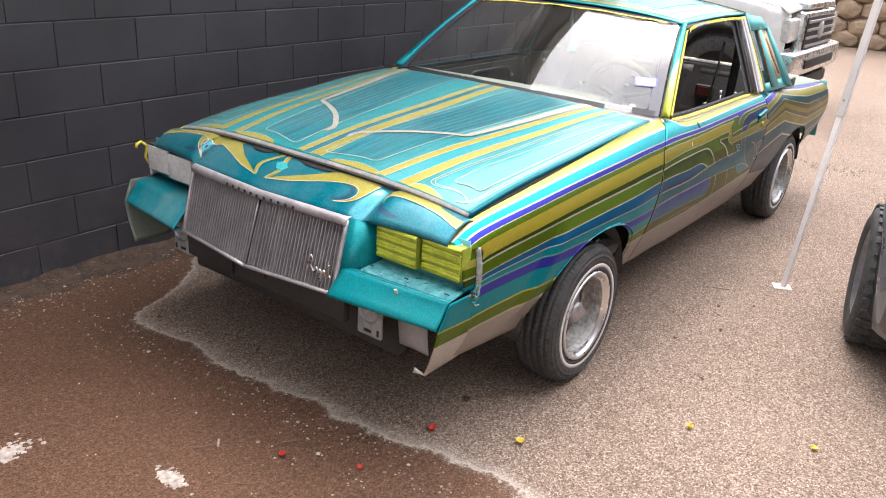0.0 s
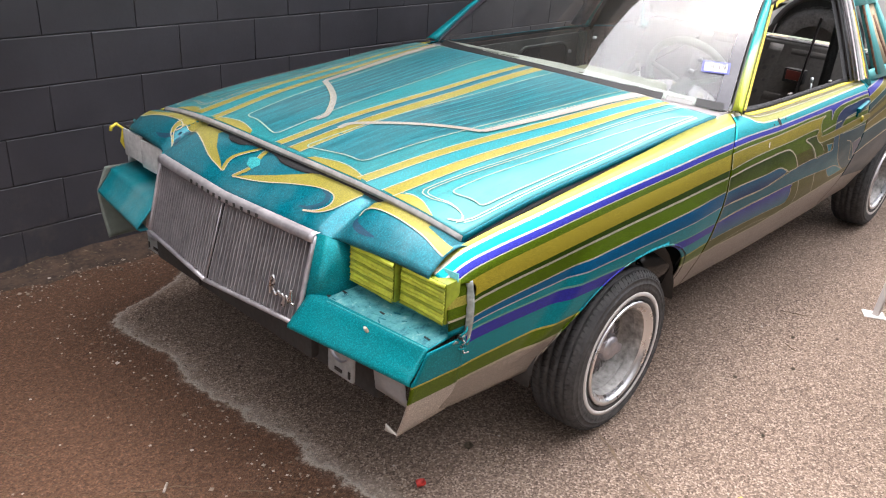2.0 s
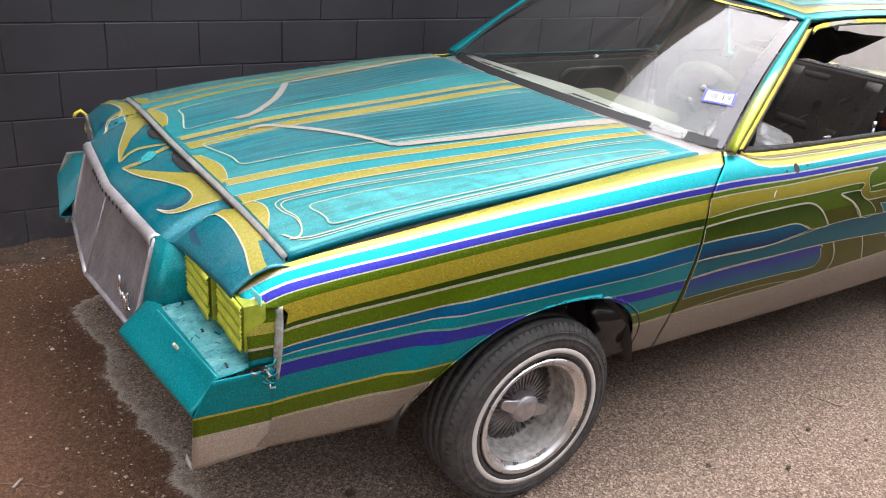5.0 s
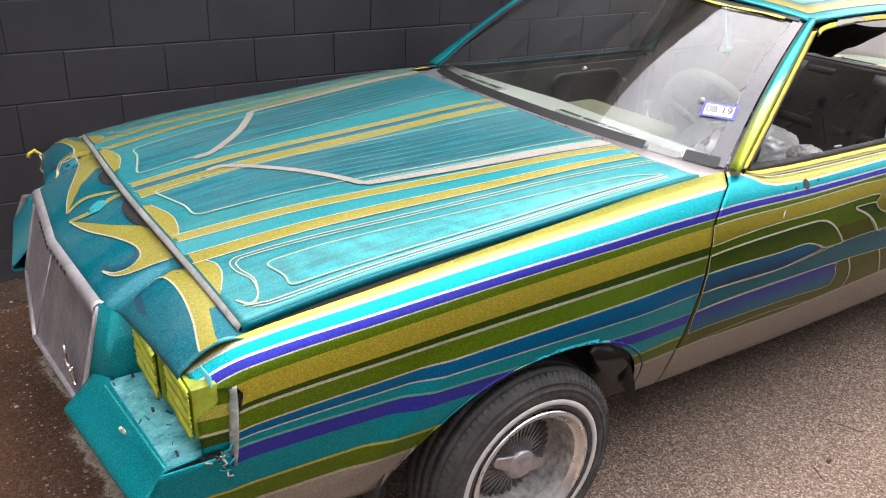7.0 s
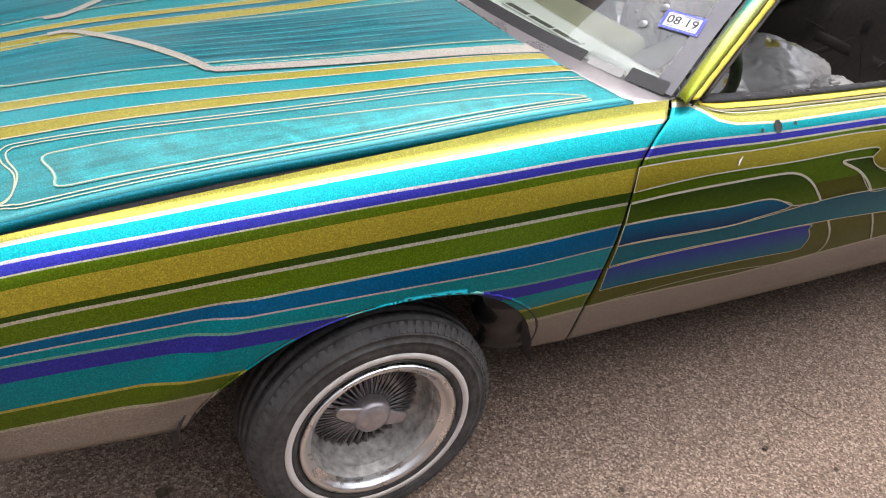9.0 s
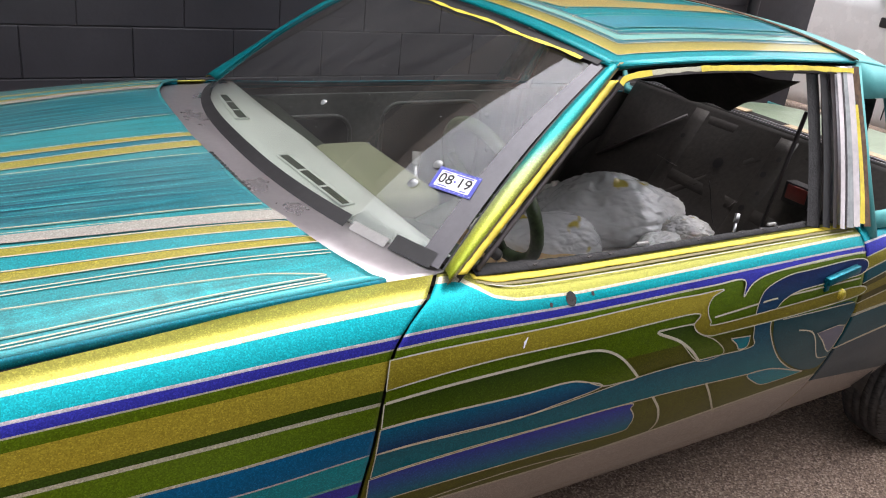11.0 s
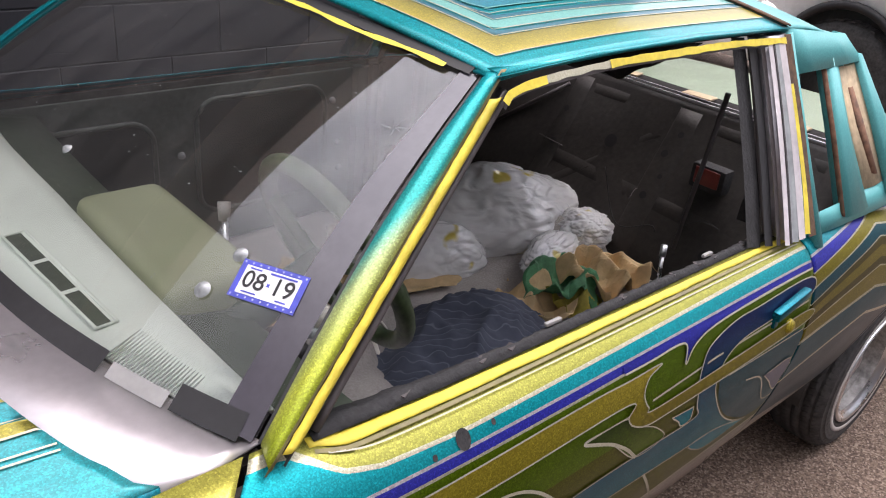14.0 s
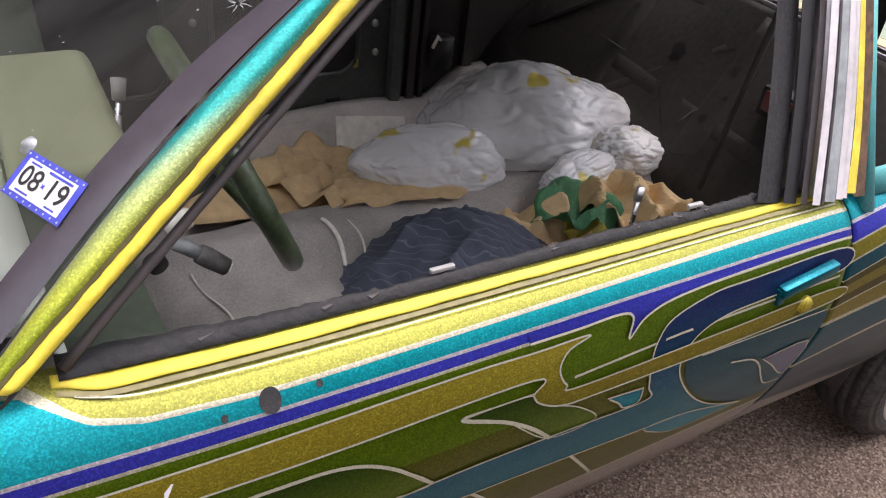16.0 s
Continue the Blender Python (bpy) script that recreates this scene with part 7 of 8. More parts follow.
def furnish():
    bag("plastic_sheeting", (2.09, 0.20, FLOOR_Z + 0.145), (0.285, 0.19, 0.158), M_PLASTIC, "large crumpled bundle of clear plastic on the cabin floor", "plastic sheeting", 11, 0.8, -0.30, 0.065)
    bag("plastic_sheeting", (2.25, -0.04, FLOOR_Z + 0.155), (0.10, 0.085, 0.06), M_PLASTIC, "loose crumpled end of clear plastic sheeting", "plastic sheeting", 2, 0.6, -0.35, 0.13, 0.7)
    bag("plastic_sheeting", (2.10, -0.06, FLOOR_Z + 0.125), (0.16, 0.06, 0.055), M_PLASTIC, "twisted end of clear plastic sheeting", "plastic sheeting", 7, 0.6, 0.25, 0.11, 0.4)
    bag("plastic_sheeting", (1.75, 0.14, FLOOR_Z + 0.10), (0.205, 0.115, 0.11), M_PLASTIC, "smaller wrapped bundle of clear plastic", "plastic sheeting", 13, 0.8, -0.25, 0.055)
    draped("quilted_blanket", (1.60, -0.24, FLOOR_Z + 0.012), (0.27, 0.23), M_QUILT, "dark blue quilted moving blanket in a heap", "blanket", 5, 0.17, 0.2)
    folded("masking_paper", (1.34, 0.25, FLOOR_Z + 0.02), (0.44, 0.26), M_PAPER, "crumpled brown masking paper on the floor", "paper", 1, 0.08, -0.25)
    folded("masking_paper", (1.47, 0.22, FLOOR_Z + 0.05), (0.26, 0.28), M_PAPER, "crumpled brown masking paper beside the plastic", "paper", 6, 0.14, 0.5, folds=6)
    folded("masking_paper", (1.60, 0.06, FLOOR_Z + 0.09), (0.30, 0.12), M_PAPER, "flattened brown masking paper beside the blanket", "paper", 12, 0.05, -0.2)
    folded("masking_paper", (2.11, -0.23, FLOOR_Z + 0.08), (0.24, 0.22), M_PAPER, "crumpled brown masking paper beside the blanket", "paper", 2, 0.20, 0.1, folds=5)
    folded("masking_paper", (1.88, -0.20, FLOOR_Z + 0.01), (0.18, 0.22), M_PAPER, "crumpled brown masking paper beside the blanket", "paper", 4, 0.17, 0.5, folds=5)
    folded("stained_paper", (1.98, -0.20, FLOOR_Z + 0.05), (0.20, 0.20), M_GPAPER, "crumpled paper stained green by overspray", "paper", 3, 0.17, 0.7, folds=5)
    folded("stained_paper", (1.97, -0.29, FLOOR_Z + 0.04), (0.13, 0.13), M_YPAPER, "crumpled paper stained yellow by overspray", "paper", 9, 0.15, 1.3, folds=5)
    card = part("card_sheet", box_bm((0.19, 0.004, 0.10), (1.66, 0.33, FLOOR_Z + 0.11), 0.001, Matrix.Rotation(radians(-18), 3, "Z") @ Matrix.Rotation(radians(-38), 3, "X")), M_CARD, None)
    tagged(card, "white card with yellow overspray leaning on plastic", "card")
    # pale straps that lie over the carpet
    for pts, w in (([(1.37, -0.03), (1.385, -0.12), (1.36, -0.22), (1.34, -0.30)], 0.006), ([(1.05, -0.12), (1.09, -0.25), (1.08, -0.38)], 0.003), ([(1.43, -0.04), (1.44, -0.12), (1.38, -0.25)], 0.003)):
        line = spline(pts, 8)
        strip = [[(x - w, y, carpet_z(x, y) + 0.006), (x, y, carpet_z(x, y) + 0.010), (x + w, y, carpet_z(x, y) + 0.006)] for x, y in line]
        tagged(sheet("strap", strip, M_CARD, None, thick=0.001), "thin pale plastic strap lying over the carpet", "strap", "straps on the carpet")


M_YPAPER = plain("yellow_stained_paper", (0.40, 0.34, 0.06), 0.8, vary=0.4, scale=12)
furnish()


def dash_z(x, y):
    f = ws_point(y * 0.985, 0.02, -0.012)
    xb, zb = 0.745 + 0.02 * abs(y / 0.7) ** 2, 0.985 - 0.02 * abs(y / 0.7)
    return np.interp(x, [f[0], f[0] + 0.05, xb - 0.03, xb], [f[2], f[2] + 0.004, zb + 0.004, zb - 0.004])


def make_interior_details():
    # carpeted floor with its tunnel
    p = []
    for x in np.linspace(0.75, 2.7, 50):
        row = []
        for y in np.linspace(-0.74, 0.74, 40):
            z = carpet_z(x, y)
            row.append((x, y, z))
        p.append(row)
    sheet("carpet", p, M_SEAT, car, "dusty grey-brown carpet", thick=0.004)
    # far side: inner door shell with a rounded opening, and the ribbed quarter panel behind it
    sh = part("door_shell", box_bm((1.30, 0.016, 0.60), (1.36, 0.752, 0.60), 0.006), M_SHELL, car, "bare inner door shell with a punched opening")

    # each opening is a black face on the solid shell, imitating its dark inside
    def hole(x0, x1, z0, z1, r=0.07):
        pts = []
        for cx, cz, a0 in ((x1 - r, z0 + r, -90), (x1 - r, z1 - r, 0), (x0 + r, z1 - r, 90), (x0 + r, z0 + r, 180)):
            pts += [(cx + r * math.cos(radians(a0 + 15 * k)), cz + r * math.sin(radians(a0 + 15 * k))) for k in range(7)]
        mesh_ob("opening", [(x, 0.740, z) for x, z in pts], [tuple(range(len(pts)))], M_BLACK, sh, smooth=False)
        tube("opening_lip", [(x, 0.738, z) for x, z in pts], 0.008, M_SHELL, sh, n=6, close=True)
    hole(1.35, 1.80, 0.50, 0.86)
    hole(0.85, 1.22, 0.50, 0.82)
    for x, z in ((1.857, 0.651), (1.863, 0.556), (1.30, 0.70), (1.83, 0.80)):
        v, f = lathe_data([(0.0, -0.010), (0.009, -0.010), (0.012, 0.0)], 14)
        mesh_ob("bolt", [(x + q[0], 0.742 + q[1], z + q[2]) for q in v], f, M_STEEL, sh)
    part("tag", box_bm((0.018, 0.004, 0.028), (1.796, 0.740, 0.526), 0.001), M_YPAPER, sh)
    part("slot", box_bm((0.05, 0.004, 0.010), (1.723, 0.742, 0.409), 0.001), M_BLACK, sh)
    part("door_rim", box_bm((0.04, 0.05, 0.62), (1.93, 0.735, 0.60), 0.012), M_SHELL, sh)
    for x, w in ((1.99, 0.03), (2.03, 0.02), (2.20, 0.04)):
        part("panel_rib", box_bm((w, 0.03, 0.62), (x, 0.735, 0.60), 0.008), M_RETURN if x < 2.01 else M_INNER, car)
    tube("seat_belt_reel", [(2.08, 0.70, 0.50), (2.08, 0.70, 0.60)], [0.04, 0.04], M_BLACK, car, "black belt reel", n=18)
    tube("reel_strap", [(2.06, 0.675, 0.60), (2.045, 0.665, 0.62), (2.03, 0.67, 0.58)], 0.006, M_CARD, car, n=6)
    # hanging strap, stay and red lamp housing at the back
    p = [[(2.28 + 0.01 * math.sin(4 * w), -0.56 + k, 1.20 - 0.42 * w) for k in (0.0, 0.025, 0.05)] for w in np.linspace(0, 1, 10)]
    sheet("seat_belt", p, M_FELT, car, "black seat belt hanging from the roof", thick=0.003)
    tube("stay", [(2.0, -0.500, 0.76), (2.0, -0.538, 1.164)], [0.006, 0.007], M_RETURN, car, n=6)
    red = part("lamp_housing", box_bm((0.05, 0.11, 0.075), (2.425, -0.33, 0.80), 0.008), M_FELT, car, "dark red lamp housing")
    part("red_lens", box_bm((0.006, 0.08, 0.05), (2.398, -0.33, 0.805), 0.004), M_REDL, red)
    # wheel houses, braces and wires behind
    for hand in (-1, 1):
        q = [[(2.68 + 0.42 * math.cos(a), hand * y, 0.42 + 0.30 * math.sin(a)) for y in (0.74, 0.52, 0.45)] for a in np.linspace(0.0, math.pi, 20)]
        sheet("inner_wheelhouse", q, M_INNER, car, thick=0.004, flip=hand < 0)
    tube("brace", [(2.36, 0.62, 0.64), (2.50, 0.30, 0.90)], 0.008, M_RETURN, car, n=6)
    random.seed(9)
    for k in range(7):
        a = Vector((random.uniform(2.36, 2.44), random.uniform(-0.35, 0.2), 0.48))
        pts = [a + Vector((random.uniform(-0.12, 0.12), random.uniform(-0.12, 0.12), 0.10 + 0.12 * abs(math.sin(j * 1.4 + k)))) * (j / 3) for j in range(5)]
        tube("wire", [Vector(v) for v in spline(pts, 6)], 0.0014, M_BLACK if k % 3 else M_RETURN, car, n=5)
    # roof inside
    p = [[roof_point(1.2 + 1.06 * i / 19, y, -0.025) for y in np.linspace(-0.58, 0.58, 24)] for i in range(20)]
    sheet("headliner", p, M_INNER, car, "bare dark roof underside", thick=0.002, flip=True)
    # torn headliner hanging at the back
    crum = crumple("torn_headliner", (2.35, -0.15, 1.235), (0.34, 0.5), M_CARD, "torn pale headliner scrap under the roof", "fabric", 8, 0.05, 0.2)
    # dash furniture
    for (xa, ya), (xb, yb) in (((0.634, -0.130), (0.660, -0.440)), ((0.632, 0.185), (0.666, 0.480))):
        a_, b_ = Vector((xa, ya, float(dash_z(xa, ya)) + 0.0025)), Vector((xb, yb, float(dash_z(xb, yb)) + 0.0025))
        along = (b_ - a_).normalized()
        across = Vector((0, 0, 1)).cross(along).normalized()
        tray = mesh_ob("vent", [a_ + across * 0.017, a_ - across * 0.017, b_ - across * 0.014, b_ + across * 0.014], [(0, 1, 2, 3)], M_DASHF, dash, "long dark air vent in the dash top", smooth=False)
        rim = [a_ + across * 0.018, a_ - across * 0.018, b_ - across * 0.015, b_ + across * 0.015]
        tube("vent_rim", [v + Vector((0, 0, 0.001)) for v in rim], 0.0028, M_DASH, tray, n=6, close=True)
        mesh_ob("vent_side", [v + Vector((0, 0, 0.001)) for v in (a_ + across * 0.018, a_ + across * 0.009, b_ + across * 0.008, b_ + across * 0.015)], [(0, 1, 2, 3)], M_DASH, tray, smooth=False)
        for t in (0.33, 0.66):
            c = a_.lerp(b_, t) + Vector((0, 0, 0.0016))
            mesh_ob("vent_slat", [c + along * 0.005 + across * 0.016, c - along * 0.005 + across * 0.016, c - along * 0.005 - across * 0.016, c + along * 0.005 - across * 0.016], [(0, 1, 2, 3)], M_DASH, tray, smooth=False)
    for k in range(24):
        yy = -0.485 - 0.0056 * k
        xx = 0.664 + 0.0016 * k
        part("speaker_slot", box_bm((0.070 - 0.0010 * k, 0.0012, 0.003), (xx, yy, float(dash_z(xx, yy)) + 0.001), 0, Matrix.Rotation(radians(28), 3, "Z")), M_DASHD, dash)
    part("instrument_hood", box_bm((0.17, 0.42, 0.11), (0.860, -0.165, 0.905), 0.035, seg=4), M_SAGEV, dash, "sage green instrument hood")
    tube("shift_lever", [(0.93, -0.26, 0.90), (0.953, -0.212, 0.985)], [0.006, 0.005], M_CHROME, car, n=10)
    tube("shift_knob", [(0.950, -0.216, 0.972), (0.955, -0.208, 1.004)], [0.010, 0.012], M_GREYP, car, n=12)
    tube("column_stalk", [(0.948, -0.495, 0.897), (0.985, -0.508, 0.872)], [0.012, 0.010], M_STEEL, car, n=14)
    tube("column_stalk_tip", [(0.985, -0.508, 0.872), (0.996, -0.512, 0.864), (1.020, -0.52, 0.846)], [0.014, 0.015, 0.013], M_STALK, car, n=14)
    tube("stalk_end_cap", [(1.020, -0.52, 0.846), (1.023, -0.521, 0.844)], [0.010, 0.0095], M_CARD, car, n=14)
    tube("column_knob", [(0.955, -0.492, 0.905), (0.972, -0.496, 0.925), (0.978, -0.498, 0.935)], [0.012, 0.016, 0.010], M_CARD, car, "white knob on the steering column", n=14)
    tube("ignition_lock", [(0.925, -0.50, 0.872), (0.930, -0.516, 0.868)], [0.016, 0.014], M_BLACK, car, n=16)
    # suction cup and star crack on the glass
    for y, w, r in ((-0.548, 0.325, 0.011), (-0.545, 0.225, 0.012), (-0.123, 0.322, 0.009)):
        c, n = Vector(on_ws(y, w, 0.003)), Vector(normal_at(on_ws, y, w))
        t1 = n.cross(Vector((0, 1, 0))).normalized()
        t2 = n.cross(t1)
        vs = [c + n * 0.006] + [c + rr * (math.cos(k * math.pi / 8) * t1 + math.sin(k * math.pi / 8) * t2) + n * hh for rr, hh in ((r * 0.5, 0.005), (r, 0.0)) for k in range(16)]
        fs = [(0, 1 + k, 1 + (k + 1) % 16) for k in range(16)] + [(1 + k, 17 + k, 17 + (k + 1) % 16, 1 + (k + 1) % 16) for k in range(16)]
        tagged(mesh_ob("suction_cup", vs, fs, M_CUP), "small clear suction cup stuck to the windshield", "suction cup")
    random.seed(14)
    for k in range(8):
        a = k * 0.82 + random.uniform(-0.3, 0.3)
        L = random.uniform(0.010, 0.032)
        b = a + random.uniform(-0.6, 0.6)
        pts = [(-0.558 + 0.003 * math.cos(a), 0.755 + 0.005 * math.sin(a)), (-0.558 + 0.5 * L * math.cos(a), 0.755 + 0.8 * L * math.sin(a)), (-0.558 + 0.5 * L * (math.cos(a) + math.cos(b)), 0.755 + 0.8 * L * (math.sin(a) + math.sin(b)))]
        stripe("crack_ray", on_ws, pts, [0.0016, 0.0012, 0.0004], M_CUP, windshield, 0.003)
    # grime specks and dried drops on the glass
    for k in range(150):
        y, w = random.uniform(-0.55, 0.66), random.uniform(0.08, 0.96)
        if abs(y) > 0.71 - 0.155 * w:
            continue
        r = random.uniform(0.0006, 0.0014)
        stripe("grime_speck", on_ws, [(y - r, w), (y + r, w + random.uniform(-0.004, 0.004))], r * 1.4, M_CUP, windshield, 0.0015)


M_STALK = plain("ribbed_dark_grip", (0.10, 0.095, 0.09), 0.6, vary=0.5, scale=90)
M_SHELL = plain("grey_green_shell_metal", (0.075, 0.085, 0.078), 0.45, vary=0.35, scale=6, relief=0.1)
M_REDL = plain("dusty_red_lens", (0.16, 0.02, 0.015), 0.35, vary=0.3)
M_DASHD = plain("dash_slot", (0.36, 0.40, 0.36), 0.7, vary=0.1)
M_SAGEV = plain("sage_green_vinyl", (0.27, 0.29, 0.18), 0.6, vary=0.15, relief=0.1, fine=200)
M_CUP = plain("milky_plastic", (0.26, 0.27, 0.27), 0.25, coat=0.3, vary=0.4, scale=60)
dash = bpy.data.objects["dashboard"]
make_interior_details()


def make_cowl_details():
    # torn black mesh strip at the hood's back edge
    random.seed(3)
    for k in range(14):
        y = -0.14 - 0.017 * k
        c = Vector(on_hood(hood_back(y) + 0.012, y, 0.0)) + Vector((0, 0, -0.004))
        part("vent_mesh", box_bm((0.024, 0.013, 0.006), c, 0.003, Matrix.Rotation(0.5, 3, "Z") @ Matrix.Rotation(random.uniform(-0.3, 0.3), 3, "X")), M_BLACK, car)
    # torn black weatherstrip in the gap beside the hood
    p = []
    for x in np.linspace(-0.66, 0.10, 70):
        lift = 0.004 + 0.010 * max(0.0, noise.noise(Vector((x * 9, 0, 5)))) * (1 if x < -0.15 else 0.2)
        a = np.array(hood_point(x, -HOOD_HALF(x) - 0.004, -0.014))
        p.append([a + (0, 0.012, -0.01), a + (0, 0.004, lift), a + (0, -0.006, -0.012)])
    sheet("weatherstrip", p, M_FELT, car, "torn black weatherstrip along the hood gap", thick=0.002)
    # torn foam under the hood's front edge, with two black patches imitating dark gaps
    p = []
    for y in np.linspace(-0.60, 0.40, 80):
        a = hood_point(hood_front(y), y, -0.006)
        d = 0.002 + 0.024 * math.exp(-((y - 0.19) / 0.055) ** 4) + 0.024 * math.exp(-((y + 0.105) / 0.085) ** 4)
        p.append([a + (0.02, 0, -0.006), a + (-0.004 - d, 0, -0.010 - 0.1 * d), a + (-0.002 - d, 0, -0.026)])
    sheet("hood_foam_gap", p, M_FELT, car, "torn black foam and imitated dark gaps under the hood's front edge", thick=0.002)


make_cowl_details()


# ---------------------------------------------------------------- round the car
def make_blocks():
    """The wall's blocks, 40 by 20 cm in running bond, proud of their joints."""
    meshes = []
    for k in range(3):
        random.seed(k)
        me = bpy.data.meshes.new("block")
        bm = box_bm((0.3965, 0.03, 0.1955), (0, 0, 0), 0.0025, seg=1)
        for v in bm.verts:
            v.co += Vector((random.uniform(-1, 1), random.uniform(-1, 1), random.uniform(-1, 1))) * 0.0009
        bm.to_mesh(me)
        bm.free()
        me.materials.append(M_BLOCK)
        meshes.append(me)
    random.seed(3)
    for r in range(12):
        z = 0.085 + 0.2 * r
        shift = 0.0 if r % 2 else 0.2
        for c in range(-10, 19):
            x = -0.592 + 0.2 + shift + 0.4 * (c - 3) - 0.2
            if x > 4.02 or x < -3.6:
                continue
            ob = new("block", random.choice(meshes))
            ob.location = (x, WALL_Y + 0.013 + random.uniform(-0.0012, 0.0012), z)
            ob.rotation_euler = (random.uniform(-0.002, 0.002), random.uniform(-0.0015, 0.0015), random.uniform(-0.002, 0.002))
            ob.parent = wall


make_blocks()


def make_wall_end():
    pipe = tube("downpipe", [(4.16, WALL_Y - 0.05, 0.0), (4.16, WALL_Y - 0.05, 2.90)], 0.035, M_BLOCK, None, n=14)
    tagged(pipe, "dark painted downpipe against the block wall", "pipe")
    ret = part("wall_pier", box_bm((0.55, 0.12, 2.9), (4.52, WALL_Y + 0.05, 1.45), 0.005), M_BLOCK, None)
    tagged(ret, "charcoal painted end pier of the block wall", "wall", kind="structure")


make_wall_end()

M_STONE = plain("warm_field_stone", (0.34, 0.25, 0.17), 0.9, vary=0.4, scale=3, relief=0.5, fine=25)
M_MORTAR = plain("dusty_mortar", (0.26, 0.20, 0.15), 0.95, vary=0.3)


def make_rock_wall():
    core = part("wall_east", box_bm((0.4, 26.0, 2.6), (14.35, 0.0, 1.25)), M_MORTAR, None)
    tagged(core, "retaining wall of tan field stones", "wall", kind="structure")
    random.seed(12)
    protos = []
    for k in range(6):
        bm = bmesh.new()
        bmesh.ops.create_icosphere(bm, subdivisions=2, radius=0.5)
        for v in bm.verts:
            n = v.co.normalized()
            s = max(abs(n.x), abs(n.y), abs(n.z))
            v.co = n * (0.5 * (0.55 + 0.45 / s) + 0.06 * noise.noise(n * 2 + Vector((k * 3, 0, 0))))
        me = bpy.data.meshes.new("stone")
        bm.to_mesh(me)
        bm.free()
        me.materials.append(M_STONE)
        protos.append(me)
    z = 0.12
    while z < 2.4:
        h = random.uniform(0.22, 0.34)
        y = -4.5
        while y < 5.0:
            w = random.uniform(0.28, 0.62)
            ob = new("stone", random.choice(protos))
            ob.scale = (0.25, w * 1.02, h * 1.08)
            ob.location = (14.12, y + w / 2, z + random.uniform(-0.03, 0.03))
            ob.rotation_euler = (random.uniform(-0.15, 0.15), 0, 0)
            ob.parent = core
            y += w
        z += h * 0.92


make_rock_wall()


def make_pole():
    p = new("tent_pole")
    tagged(p, "leaning white square canopy pole with a foot plate", "pole")
    foot, top = Vector((1.602, -1.222, 0.0)), Vector((1.93, -1.276, 1.50))
    d = (top - foot).normalized()
    m = d.to_track_quat("Z", "Y").to_matrix().to_4x4()
    bm = box_bm((0.026, 0.026, 0.95), (0, 0, 0.475), 0.003)
    bmesh.ops.transform(bm, matrix=Matrix.Translation(foot) @ m, verts=bm.verts)
    part("lower_leg", bm, M_POLE, p)
    bm = box_bm((0.034, 0.034, 1.9), (0, 0, 0.92 + 0.95), 0.004)
    bmesh.ops.transform(bm, matrix=Matrix.Translation(foot) @ m, verts=bm.verts)
    part("upper_leg", bm, M_POLE, p)
    part("foot_plate", box_bm((0.07, 0.09, 0.004), (1.60, -1.215, 0.0025), 0.001, Matrix.Rotation(0.5, 3, "Z")), M_POLE, p)
    bm = box_bm((0.006, 0.05, 0.012), (0.0, 0, 1.0), 0.001)
    bmesh.ops.transform(bm, matrix=Matrix.Translation(foot) @ m, verts=bm.verts)
    part("lock_button", bm, M_GREYP, p)


M_POLE = plain("white_powder_coat", (0.72, 0.66, 0.62), 0.45, vary=0.08)
make_pole()


def wheel_simple(parent, at, axis_turn, R=0.36, w=0.24, rim=0.24):
    o = new("wheel")
    o.parent = parent
    o.matrix_basis = Matrix.Translation(at) @ Matrix.Rotation(axis_turn, 4, "Z")
    lathe("tyre", [(rim, w / 2 - 0.02), (R - 0.06, w / 2), (R - 0.015, w / 2 - 0.02), (R, w / 2 - 0.05), (R, -w / 2 + 0.05), (R - 0.015, -w / 2 + 0.02), (R - 0.06, -w / 2), (rim, -w / 2 + 0.02)], M_TYRE, o, n=48)
    for k in range(36):
        a = 2 * math.pi * k / 36
        for s in (-1, 1):
            part("tread_block", box_bm((0.010, w * 0.36, 0.034), ((R + 0.002) * math.cos(a + 0.05 * s), s * w * 0.22, (R + 0.002) * math.sin(a + 0.05 * s)), 0.002, Matrix.Rotation(-a, 3, "Y")), M_TYRE, o)
    lathe("rim", [(rim + 0.005, -w / 2 + 0.02), (rim - 0.01, -w / 2 + 0.015), (rim - 0.02, -w / 2 + 0.06), (0.08, -w / 2 + 0.05), (0.0, -w / 2 + 0.045)], M_DULL, o, n=40)
    return o


